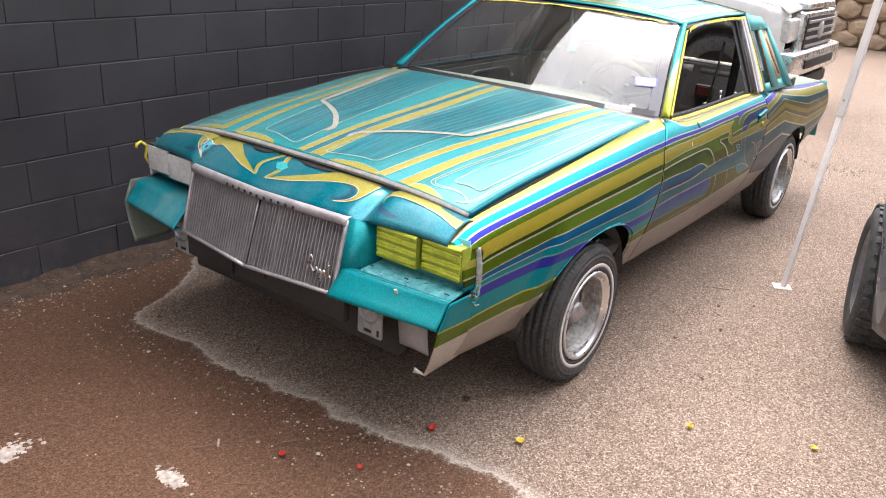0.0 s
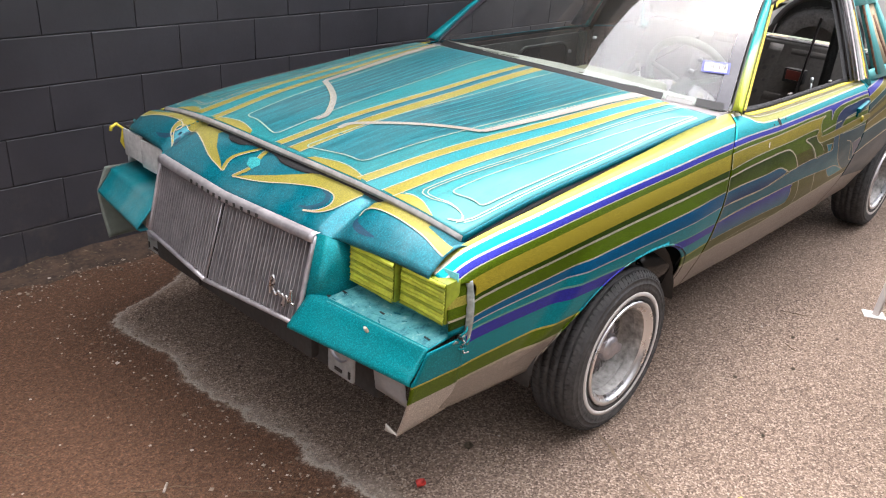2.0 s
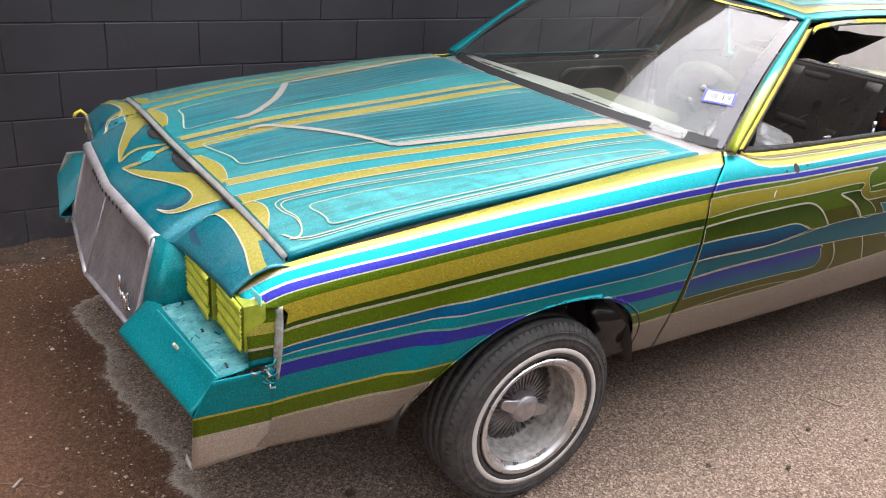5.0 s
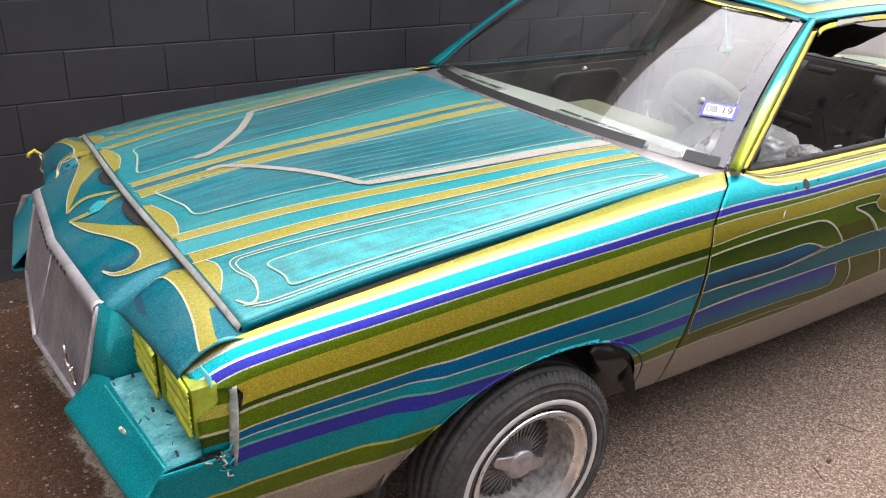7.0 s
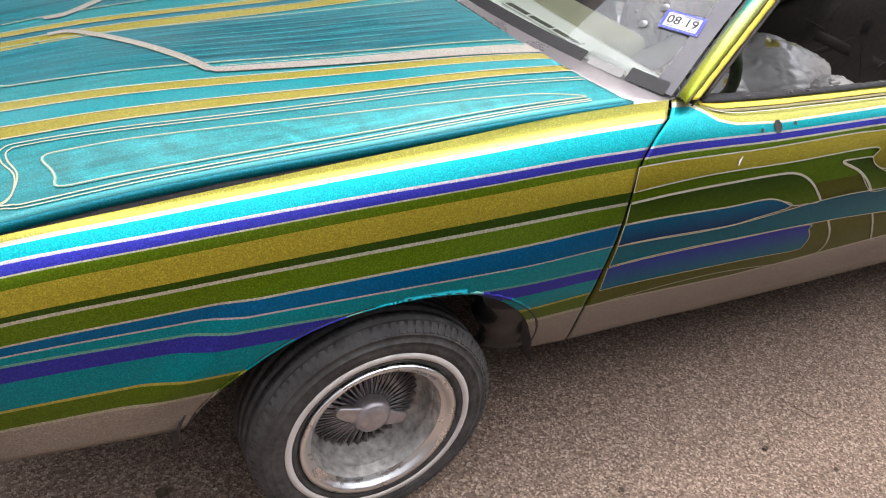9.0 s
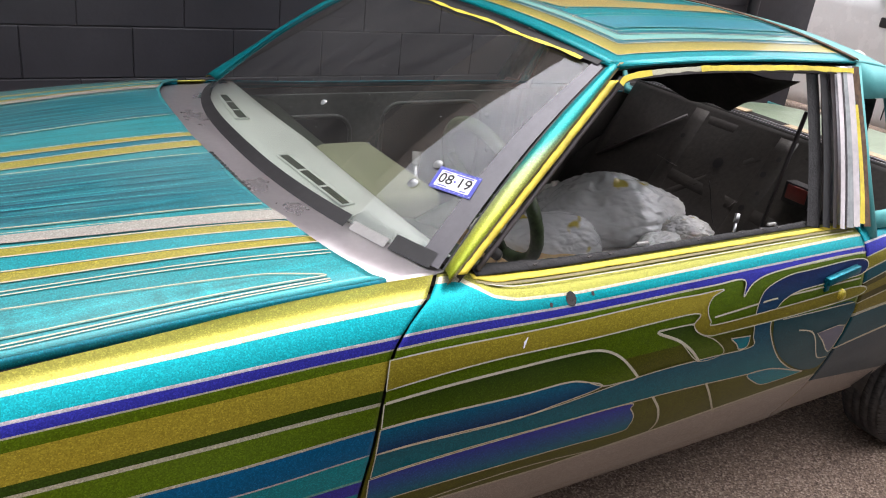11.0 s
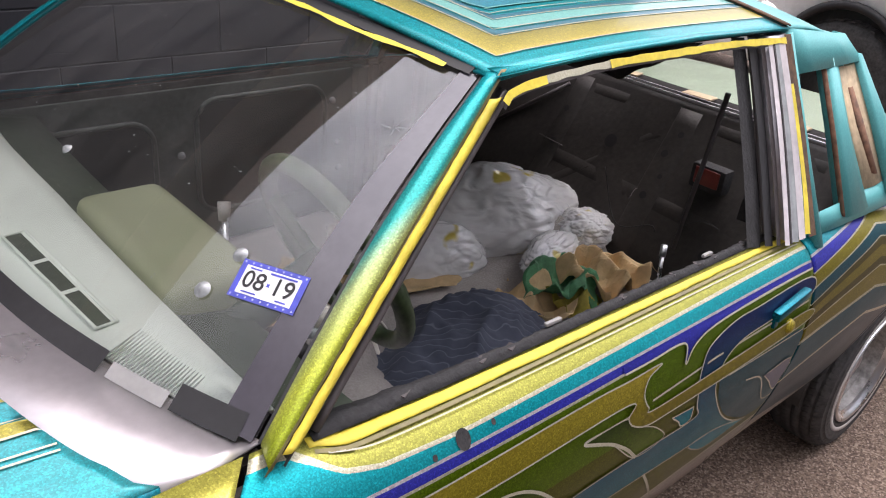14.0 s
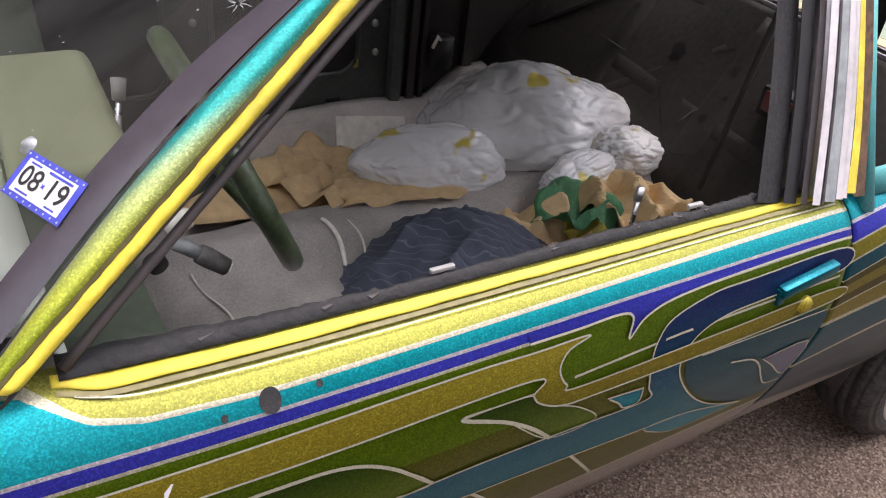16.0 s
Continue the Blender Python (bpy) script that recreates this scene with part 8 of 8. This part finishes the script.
def make_truck():
    """White pickup, side on behind the coupe, its nose towards the open yard."""
    t = tagged(new("pickup_truck"), "white full-size pickup with a chrome and black grille", "truck")

    def m(p):   # truck's own frame: a across from its near flank, b back from its nose
        return p
    # body sections from the nose back: (b, height of hood or roof edge, bottom)
    secs = [(0.0, 1.06, 0.50), (0.10, 1.13, 0.45), (0.6, 1.18, 0.42), (1.10, 1.22, 0.40), (1.35, 1.26, 0.40), (2.9, 1.30, 0.40), (3.1, 1.30, 0.40), (5.4, 1.26, 0.45)]

    def arch(b):
        v = 0.0
        for c in (0.62, 4.1):
            k = abs(b - c) / 0.42
            if k < 1:
                v = max(v, 0.42 + 0.47 * (1 - k ** 2.4) ** 0.5)
        return v
    bs = np.unique(np.r_[np.linspace(0, 5.4, 110), 0.385, 1.215])
    for side, flip in ((0.0, False), (1.9, True)):
        p = []
        for b in bs:
            top = np.interp(b, [s[0] for s in secs], [s[1] for s in secs])
            low = max(np.interp(b, [s[0] for s in secs], [s[2] for s in secs]), arch(b))
            row = []
            for k in range(10):
                w = k / 9
                z = top + (low - top) * w
                bulge = 0.05 * math.sin(math.pi * min(1, 0.15 + 0.8 * w)) - 0.10 * max(0, 0.12 - b) / 0.12
                row.append((side + (-bulge if side == 0 else bulge), b, z))
            p.append(row)
        sheet("body_side", p, M_WHITE, t, "", flip=flip, thick=0.01)
    hood_ = [[(a, b, np.interp(b, [0, 0.1, 0.6, 1.3, 1.45], [1.07, 1.14, 1.19, 1.24, 1.27]) + 0.05 * (1 - ((a - 0.95) / 0.95) ** 2)) for a in np.linspace(0, 1.9, 20)] for b in np.linspace(0.0, 1.45, 16)]
    sheet("hood", hood_, M_WHITE, t, thick=0.01, flip=True)
    # cab
    for side, flip in ((0.0, True), (1.9, False)):
        s = 1 if side == 0 else -1
        p = [[(side + s * 0.0, 1.40, 1.24), (side + s * 0.16, 2.12, 1.74)], [(side, 3.1, 1.28), (side + s * 0.16, 3.0, 1.76)]]
        sheet("cab_side", p, M_WHITE, t, thick=0.02, flip=flip)
        sheet("side_window", [[(side - s * 0.006 + s * 0.02, 1.66, 1.33), (side + s * 0.126, 2.14, 1.62)], [(side - s * 0.006 + s * 0.02, 2.95, 1.34), (side + s * 0.126, 2.92, 1.62)]], M_SEALG, t, thick=0.004, flip=flip)
    sheet("windscreen", [[(0.05, 1.40, 1.25), (0.2, 2.1, 1.74)], [(1.85, 1.40, 1.25), (1.7, 2.1, 1.74)]], M_SEALG, t, thick=0.01)
    sheet("cab_roof", [[(0.16, b, 1.76), (0.95, b, 1.82), (1.74, b, 1.76)] for b in (2.08, 2.5, 3.05)], M_WHITE, t, thick=0.01, flip=True)
    sheet("bed_top", [[(0.0, 3.15, 1.15), (1.9, 3.15, 1.15)], [(0.0, 5.4, 1.13), (1.9, 5.4, 1.13)]], M_DARK, t, thick=0.01, flip=True)
    # door lines and the dark handle
    for b in (1.19, 2.40):
        part("door_gap", box_bm((0.006, 0.008, 0.72), (-0.048, b, 0.82), 0.001), M_BLACK, t)
    part("door_handle", box_bm((0.02, 0.19, 0.07), (-0.045, 1.335, 1.115), 0.01), M_BLACK, t, "black door handle")
    part("door_mirror", box_bm((0.2, 0.22, 0.16), (-0.10, 1.45, 1.42), 0.04), M_BLACK, t, "black door mirror")
    for b in (0.62, 4.1):
        lip = [(-0.052, b + 0.43 * math.cos(a), 0.42 + 0.48 * math.sin(a)) for a in np.linspace(0.05, math.pi - 0.05, 24)]
        tube("arch_flare", lip, 0.028, M_BLACK, t, n=8)
        part("wheel_well", box_bm((0.5, 0.92, 0.8), (0.33, b, 0.55)), M_DARK, t)
        wheel_simple(t, (0.08, b, 0.40), math.pi / 2, 0.40, 0.27, 0.24)
        wheel_simple(t, (1.82, b, 0.40), -math.pi / 2, 0.40, 0.27, 0.24)
    # nose
    part("grille_surround", box_bm((1.20, 0.10, 0.44), (0.95, -0.02, 0.86), 0.04, seg=3), M_CHROME, t, "chrome grille surround")
    part("grille_mesh", box_bm((1.06, 0.05, 0.34), (0.95, -0.06, 0.86), 0.02), M_BLACK, t)
    for k in range(4):
        part("grille_bar", box_bm((1.02, 0.03, 0.028), (0.95, -0.085, 0.74 + 0.08 * k), 0.008), M_DULL, t)
    v, f = lathe_data([(0.0, -0.02), (0.06, -0.02), (0.09, -0.01), (0.09, 0.02)], 24)
    mesh_ob("round_emblem", [(0.95 + q[0], -0.09 + q[1], 0.88 + q[2]) for q in v], f, M_GREYP, t)
    part("hood_scoop", box_bm((1.0, 0.20, 0.06), (0.95, 0.03, 1.13), 0.02), M_CHROME, t)
    for a in (0.16, 1.74):
        part("headlight", box_bm((0.30, 0.30, 0.24), (a, 0.11, 0.91), 0.05, seg=3), M_LENS, t, "clear headlight with an amber corner")
        part("amber_marker", box_bm((0.05, 0.12, 0.05), (a - 0.145 if a < 1 else a + 0.145, 0.24, 1.01), 0.01), M_AMBER, t)
    part("bumper", box_bm((1.86, 0.22, 0.26), (0.95, -0.02, 0.58), 0.06, seg=3), M_CHROME, t, "chrome front bumper")
    part("lower_intake", box_bm((1.1, 0.05, 0.10), (0.95, -0.13, 0.57), 0.02), M_BLACK, t)
    part("air_dam", box_bm((1.7, 0.16, 0.14), (0.95, 0.02, 0.33), 0.04), M_DARK, t)
    part("underbody", box_bm((1.6, 5.0, 0.15), (0.95, 2.8, 0.46)), M_DARK, t)
    t.matrix_basis = Matrix.Translation((5.78, 0.13, 0))


M_AMBER = plain("amber_lens", (0.75, 0.22, 0.02), 0.2, coat=0.8, vary=0.1)
make_truck()


def make_side_car():
    """Dark car parked alongside, of which the front wheel and corner show."""
    c = tagged(new("grey_hatchback"), "silver-grey car with a dark bumper parked alongside", "car")
    front, y0, y1 = 0.66, -3.42, -1.64

    def top(x):
        return float(np.interp(x, [0.0, 0.12, 0.5, 1.35, 1.55, 2.2, 3.4, 3.9, 4.1], [0.62, 0.78, 0.90, 1.02, 1.05, 1.45, 1.42, 1.0, 0.72]))

    def inset(x, w):
        r = 0.32 * max(0.0, 1 - x / 0.45) ** 2 + 0.2 * max(0.0, (x - 3.7) / 0.4) ** 2
        return r + 0.10 * max(0.0, 0.45 - w) / 0.45 * (1 if x < 1.5 or x > 3.5 else 2.2)
    for s, y in ((1, y1), (-1, y0)):
        p = []
        for x in np.linspace(0, 4.1, 90):
            low = 0.22
            for cx in (0.62, 3.25):
                k = abs(x - cx) / 0.37
                if k < 1:
                    low = max(low, 0.30 + 0.38 * (1 - k ** 2.4) ** 0.5)
            row = []
            for k in range(12):
                w = k / 11
                z = top(x) + (low - top(x)) * w
                row.append((front + x, y - s * (inset(x, w) + 0.03 * (2 * w - 1) ** 2), z))
            p.append(row)
        sheet("body_side", p, M_SILVER, c, thick=0.006, flip=s > 0)
    p = [[(front + x, y, top(x) + 0.03 * (1 - ((y - (y0 + y1) / 2) / 0.89) ** 2)) for y in np.linspace(y0 + inset(x, 0), y1 - inset(x, 0), 16)] for x in np.linspace(0, 4.1, 60)]
    sheet("body_top", p, M_SILVER, c, thick=0.006, flip=False)
    p = []
    for t in np.linspace(0, 1, 40):
        y = y0 + 0.04 + (y1 - y0 - 0.08) * t
        e = abs(2 * t - 1)
        x = front - 0.03 + 0.40 * max(0, (e - 0.55) / 0.45) ** 2.2
        p.append([(x + 0.05, y, 0.66), (x - 0.01, y, 0.60), (x - 0.02, y, 0.42), (x, y, 0.26), (x + 0.08, y, 0.20)])
    sheet("front_bumper", p, M_DKPLASTIC, c, "dark scuffed plastic bumper", thick=0.008, flip=True)
    part("side_marker", box_bm((0.13, 0.02, 0.06), (front + 0.30, y1 - 0.075, 0.66), 0.01, Matrix.Rotation(radians(20), 3, "Z")), M_AMBER, c, "amber side marker")
    part("underbody", box_bm((3.7, 1.3, 0.12), (front + 2.0, (y0 + y1) / 2, 0.30)), M_DARK, c)
    for cx in (0.62, 3.25):
        part("wheel_well", box_bm((0.72, 1.25, 0.5), (front + cx, (y0 + y1) / 2, 0.42)), M_DARK, c)
        for s, y in ((1, y1 - 0.09), (-1, y0 + 0.09)):
            wheel_simple(c, (front + cx, y + (0.05 * s if cx < 1 else 0), 0.315), (math.pi if s > 0 else 0.0) + (0.22 if cx < 1 else 0), 0.315, 0.20, 0.20)


M_SILVER = plain("silver_grey_car_paint", (0.22, 0.24, 0.27), 0.3, metal=0.5, coat=0.6, vary=0.12, scale=4)
M_DKPLASTIC = plain("dark_bumper_plastic", (0.03, 0.03, 0.034), 0.4, coat=0.2, vary=0.4, scale=7)
make_side_car()


def make_red_car():
    c = tagged(new("red_car"), "dark red car parked behind the pickup", "car")
    p = [[(9.3 + x, y, float(np.interp(x, [0, 0.2, 1.2, 1.7, 3.0, 3.6, 4.2], [0.55, 0.8, 0.95, 1.42, 1.42, 1.0, 0.8])) - 0.04 * ((y - 3.3) / 0.85) ** 2) for y in np.linspace(2.45, 4.15, 10)] for x in np.linspace(0, 4.2, 40)]
    sheet("upper_body", p, M_RED, c, thick=0.01, flip=True)
    part("lower_body", box_bm((4.1, 1.7, 0.5), (11.4, 3.3, 0.52), 0.10, seg=3), M_RED, c)
    for x in (10.2, 12.7):
        for y, a in ((2.5, 0.0), (4.1, math.pi)):
            wheel_simple(c, (x, y, 0.31), a, 0.31, 0.2, 0.2)


M_RED = plain("dark_red_car_paint", (0.22, 0.015, 0.02), 0.3, coat=0.7, vary=0.1)
make_red_car()


# ---------------------------------------------------------------- litter on the ground
def leaf(name, at, size, mat, label, turn, curl=0.012):
    p = []
    for i in range(9):
        u = i / 8
        w = math.sin(math.pi * min(1, u * 1.02)) ** 0.8 * 0.5
        p.append([(size * (u - 0.5), size * w * v, 0.003 + curl * (abs(v) ** 1.5 + (u - 0.5) ** 2)) for v in (-1, -0.5, 0, 0.5, 1)])
    m = Matrix.Translation(at) @ Matrix.Rotation(turn, 4, "Z")
    return tagged(sheet(name, [[m @ Vector(v) for v in r] for r in p], mat, None, thick=0.0006), label, "leaf", "fallen leaves")


M_LEAFY = plain("yellow_leaf", (0.62, 0.45, 0.05), 0.6, vary=0.3, scale=60)
M_LEAFR = plain("red_leaf", (0.45, 0.03, 0.02), 0.6, vary=0.3, scale=60)
M_LEAFB = plain("dry_brown_leaf", (0.07, 0.05, 0.03), 0.8, vary=0.4, scale=60)
M_TWIG = plain("dry_twig", (0.16, 0.11, 0.07), 0.9, vary=0.4, scale=50)
M_CHALK = plain("pale_plaster_crust", (0.36, 0.30, 0.26), 0.95, vary=0.5, scale=45, relief=0.9)

for x, y, s, t in ((-0.024, -1.343, 0.026, 0.4), (0.157, -1.740, 0.026, 1.2), (-0.533, -0.918, 0.034, 2.0)):
    leaf("yellow_leaf", (x, y, 0), s, M_LEAFY, "small fallen yellow leaf on the paving", t)
for x, y, s, t in ((-0.682, -0.64, 0.034, 0.2), (-1.14, -0.36, 0.024, 1.0), (-1.02, -0.60, 0.020, 2.0)):
    leaf("red_leaf", (x, y, 0), s, M_LEAFR, "small fallen red leaf on damp earth", t)
for x, y, s, t in ((-0.444, -0.618, 0.032, 0.7), (0.62, -1.02, 0.016, 1.9), (0.85, -1.15, 0.018, 0.2), (1.1, -1.05, 0.016, 2.6), (0.35, -1.25, 0.014, 0.9)):
    leaf("brown_leaf", (x, y, 0), s, M_LEAFB, "dry curled brown leaf on the paving", t, s * 0.3)

random.seed(21)


def twig(a, b, r=0.0022):
    a, b = Vector((*a, r)), Vector((*b, r))
    side = (b - a).cross(Vector((0, 0, 1))).normalized()
    L = (b - a).length
    pts = [a + (b - a) * k / 6 + side * L * 0.05 * random.uniform(-1, 1) for k in range(7)]
    tagged(tube("twig", [v for v in pts], [r * (1 - 0.08 * k) for k in range(7)], M_TWIG, None, n=5), "thin dry twig on the ground", "twig", "twigs")


for a, b in (((-1.32, -0.10), (-1.16, -0.20)), ((-1.09, -0.30), (-1.03, -0.36)), ((-0.30, -0.99), (-0.26, -0.95)), ((1.35, -1.02), (1.30, -0.92)), ((-0.42, -0.75), (-0.28, -0.62)), ((-1.55, 0.35), (-1.45, 0.22)),
             ((-0.95, 1.15), (-0.84, 1.22)), ((-1.36, -0.33), (-1.27, -0.42)), ((0.75, -1.25), (0.83, -1.21)), ((1.0, -1.10), (1.04, -1.03)), ((-0.62, -0.66), (-0.50, -0.63)), ((-1.50, 0.72), (-1.42, 0.78))):
    twig(a, b)
butt = tube("cigarette_end", [(-1.252, -0.165, 0.005), (-1.226, -0.137, 0.005)], 0.004, M_CHALK, None, n=10)
tagged(butt, "pale cigarette end on damp earth", "cigarette end")


def crust(at, size, seed, label):
    """A patch of thin dried splashes: many small ragged flakes, densest in the middle."""
    random.seed(seed)
    verts, faces = [], []
    for k in range(170):
        u, a = abs(random.gauss(0, 0.5)), random.uniform(0, 6.28)
        cx, cy = at[0] + size[0] * u * math.cos(a), at[1] + size[1] * u * math.sin(a)
        r = random.uniform(0.003, 0.014) * (1.3 - min(1.0, u) * 0.6)
        n, b = 9, len(verts)
        verts.append((cx, cy, 0.0026))
        for j in range(n):
            t, q = 2 * math.pi * j / n, r * random.uniform(0.55, 1.3)
            verts.append((cx + q * math.cos(t), cy + 0.8 * q * math.sin(t), 0.0012))
        faces += [(b, b + 1 + j, b + 1 + (j + 1) % n) for j in range(n)]
    return tagged(mesh_ob("plaster_splash", verts, faces, M_CHALK), label, "plaster splash", kind="stuff")


crust((-1.73, 0.31), (0.11, 0.07), 1, "pale dried plaster splash on damp earth")
crust((-1.45, -0.19), (0.035, 0.075), 2, "small pale plaster splash on damp earth")


def make_straw():
    """Dry straw, bark and litter washed along the foot of the wall."""
    random.seed(17)
    verts, faces = [], []
    for k in range(900):
        x, y = random.uniform(-2.6, 0.1), 1.47 - abs(random.gauss(0.10, 0.12))
        if k > 640:
            x, y = random.uniform(-2.3, 1.6), random.uniform(-1.9, 1.3)
        L, w, a = random.uniform(0.006, 0.034) * (0.6 if k > 640 else 1), random.uniform(0.0006, 0.0016), random.uniform(0, 6.28)
        dx, dy, z, b = math.cos(a), math.sin(a), random.uniform(0.002, 0.012) if k < 640 else 0.0025, len(verts)
        if y > 1.2:
            z += 0.03 * (y - 1.2) / 0.27
        c = random.uniform(-0.3, 0.3) * L
        verts += [(x - dy * w, y + dx * w, z), (x + dy * w, y - dx * w, z), (x + dx * L / 2 - dy * c, y + dy * L / 2 + dx * c, z + 0.002), (x + dx * L, y + dy * L, z)]
        faces += [(b, b + 1, b + 2), (b + 1, b + 3, b + 2)]
    tagged(mesh_ob("straw", verts, faces, M_STRAW, smooth=False), "dry straw and bark litter on the ground", "straw", kind="stuff")


M_STRAW, _n, _l, _b = material("dry_straw", 0.9)
_g = _n.new("ShaderNodeNewGeometry")
_r = ramp(_n, _l, _g.outputs["Random Per Island"], [(0.0, (0.05, 0.035, 0.022)), (0.5, (0.11, 0.078, 0.048)), (1.0, (0.24, 0.18, 0.115))])
_l.new(_r.outputs["Color"], _b.inputs["Base Color"])
make_straw()


def make_south_wall():
    """Plain unseen wall behind the walk, added to block sky light from the south."""
    w = part("unseen_wall_south", box_bm((30.0, 0.2, 3.8), (5.0, -5.6, 1.9)), M_SOUTH, None)
    tagged(w, "plain grey-brown wall out of view, added to cut sky light", "wall", kind="structure")


M_SOUTH = plain("grey_brown_render", (0.12, 0.10, 0.085), 0.9, vary=0.25, scale=1.5, relief=0.2)
make_south_wall()


def make_crack():
    """A hairline crack that wanders across the paving."""
    random.seed(5)
    a, b = Vector((-0.06, -0.86, 0)), Vector((-0.42, -1.60, 0))
    n, v, f = 46, [], []
    for k in range(n):
        t = k / (n - 1)
        c = a.lerp(b, t) + Vector((0.9, -0.43, 0)) * 0.05 * noise.fractal(Vector((t * 4, 2, 0)), 0.8, 2.0, 5)
        w = 0.002 + 0.007 * abs(noise.noise(Vector((t * 13, 0, 4))))
        v += [(c.x - w, c.y + 0.4 * w, 0.0016), (c.x + w, c.y - 0.4 * w, 0.0016)]
        if k:
            f.append((2 * k - 2, 2 * k - 1, 2 * k + 1, 2 * k))
    tagged(mesh_ob("paving_crack", v, f, M_TWIG, smooth=False), "earth-filled hairline crack in the paving", "crack", kind="structure")


make_crack()


def make_rubble():
    """Loose grit and chips, washed up along the wall and the damp edge."""
    random.seed(33)
    verts, faces = [], []
    for k in range(2600):
        if k < 1300:
            y = 1.44 - abs(random.gauss(0, 0.16))
            x = random.uniform(-2.0, 0.2)
        elif k < 2000:
            y = random.uniform(-1.2, 1.0)
            x = -0.93 + random.gauss(0, 0.12)
        else:
            x, y = random.uniform(-2.2, 2.0), random.uniform(-2.0, 1.3)
        r = random.uniform(0.002, 0.006) * (1.8 if random.random() < 0.06 else 1)
        b = len(verts)
        a = random.uniform(0, 6.28)
        for dx, dy, dz in ((1, 0, 0.3), (0, 1, 0.4), (-1, 0.2, 0.3), (0, -1, 0.4), (0.1, 0, 1.0), (0, 0, -0.3)):
            verts.append((x + r * (dx * math.cos(a) - dy * math.sin(a)), y + r * (dx * math.sin(a) + dy * math.cos(a)), r * dz * random.uniform(0.7, 1.1) + 0.001))
        faces += [(b + i, b + (i + 1) % 4, b + 4) for i in range(4)] + [(b + (i + 1) % 4, b + i, b + 5) for i in range(4)]
    tagged(mesh_ob("grit", verts, faces, M_GRIT, smooth=False), "loose tan grit and chips on the paving", "grit", kind="stuff")


M_GRIT, _n, _l, _b = material("tan_grit", 0.9)
_g = _n.new("ShaderNodeNewGeometry")
_r = ramp(_n, _l, _g.outputs["Random Per Island"], [(0.0, (0.08, 0.055, 0.04)), (0.5, (0.24, 0.18, 0.13)), (1.0, (0.48, 0.42, 0.36))])
_l.new(_r.outputs["Color"], _b.inputs["Base Color"])
make_rubble()


def make_bank():
    """Earth banked against the foot of the wall."""
    p = []
    for x in np.linspace(-3.2, 1.0, 90):
        row = []
        for k in range(9):
            w = k / 8
            h = (0.038 + 0.03 * noise.noise(Vector((x * 2.2, 0, 0)))) * max(0.0, min(1.0, (0.9 - x) / 1.2))
            row.append((x, WALL_Y - 0.26 * (1 - w) * (1 + 0.2 * noise.noise(Vector((x * 3, 5, 0)))), -0.004 + h * w ** 2.2 + 0.012 * noise.noise(Vector((x * 9, w * 4, 3))) * w))
        p.append(row)
    tagged(sheet("earth_bank", p, M_SOIL, None, flip=False), "brown earth banked along the foot of the wall", "earth", kind="stuff")


M_SOIL = plain("brown_earth", (0.065, 0.040, 0.027), 0.95, vary=0.7, scale=14, relief=0.7, fine=60)
make_bank()


def make_grass():
    random.seed(8)
    verts, faces = [], []
    for k in range(160):
        x, y = random.gauss(4.45, 0.14), random.uniform(-1.1, -0.35)
        h, a, w = random.uniform(0.008, 0.03), random.uniform(0, 6.28), 0.003
        b = len(verts)
        lean = random.uniform(0.2, 0.8) * h
        verts += [(x - w * math.sin(a), y + w * math.cos(a), 0), (x + w * math.sin(a), y - w * math.cos(a), 0), (x + lean * math.cos(a), y + lean * math.sin(a), h)]
        faces.append((b, b + 1, b + 2))
    tagged(mesh_ob("grass", verts, faces, M_GRASS, smooth=False), "short green grass along a paving joint", "grass", kind="stuff")


M_GRASS = plain("grass", (0.12, 0.16, 0.04), 0.7, vary=0.35, scale=20)
make_grass()
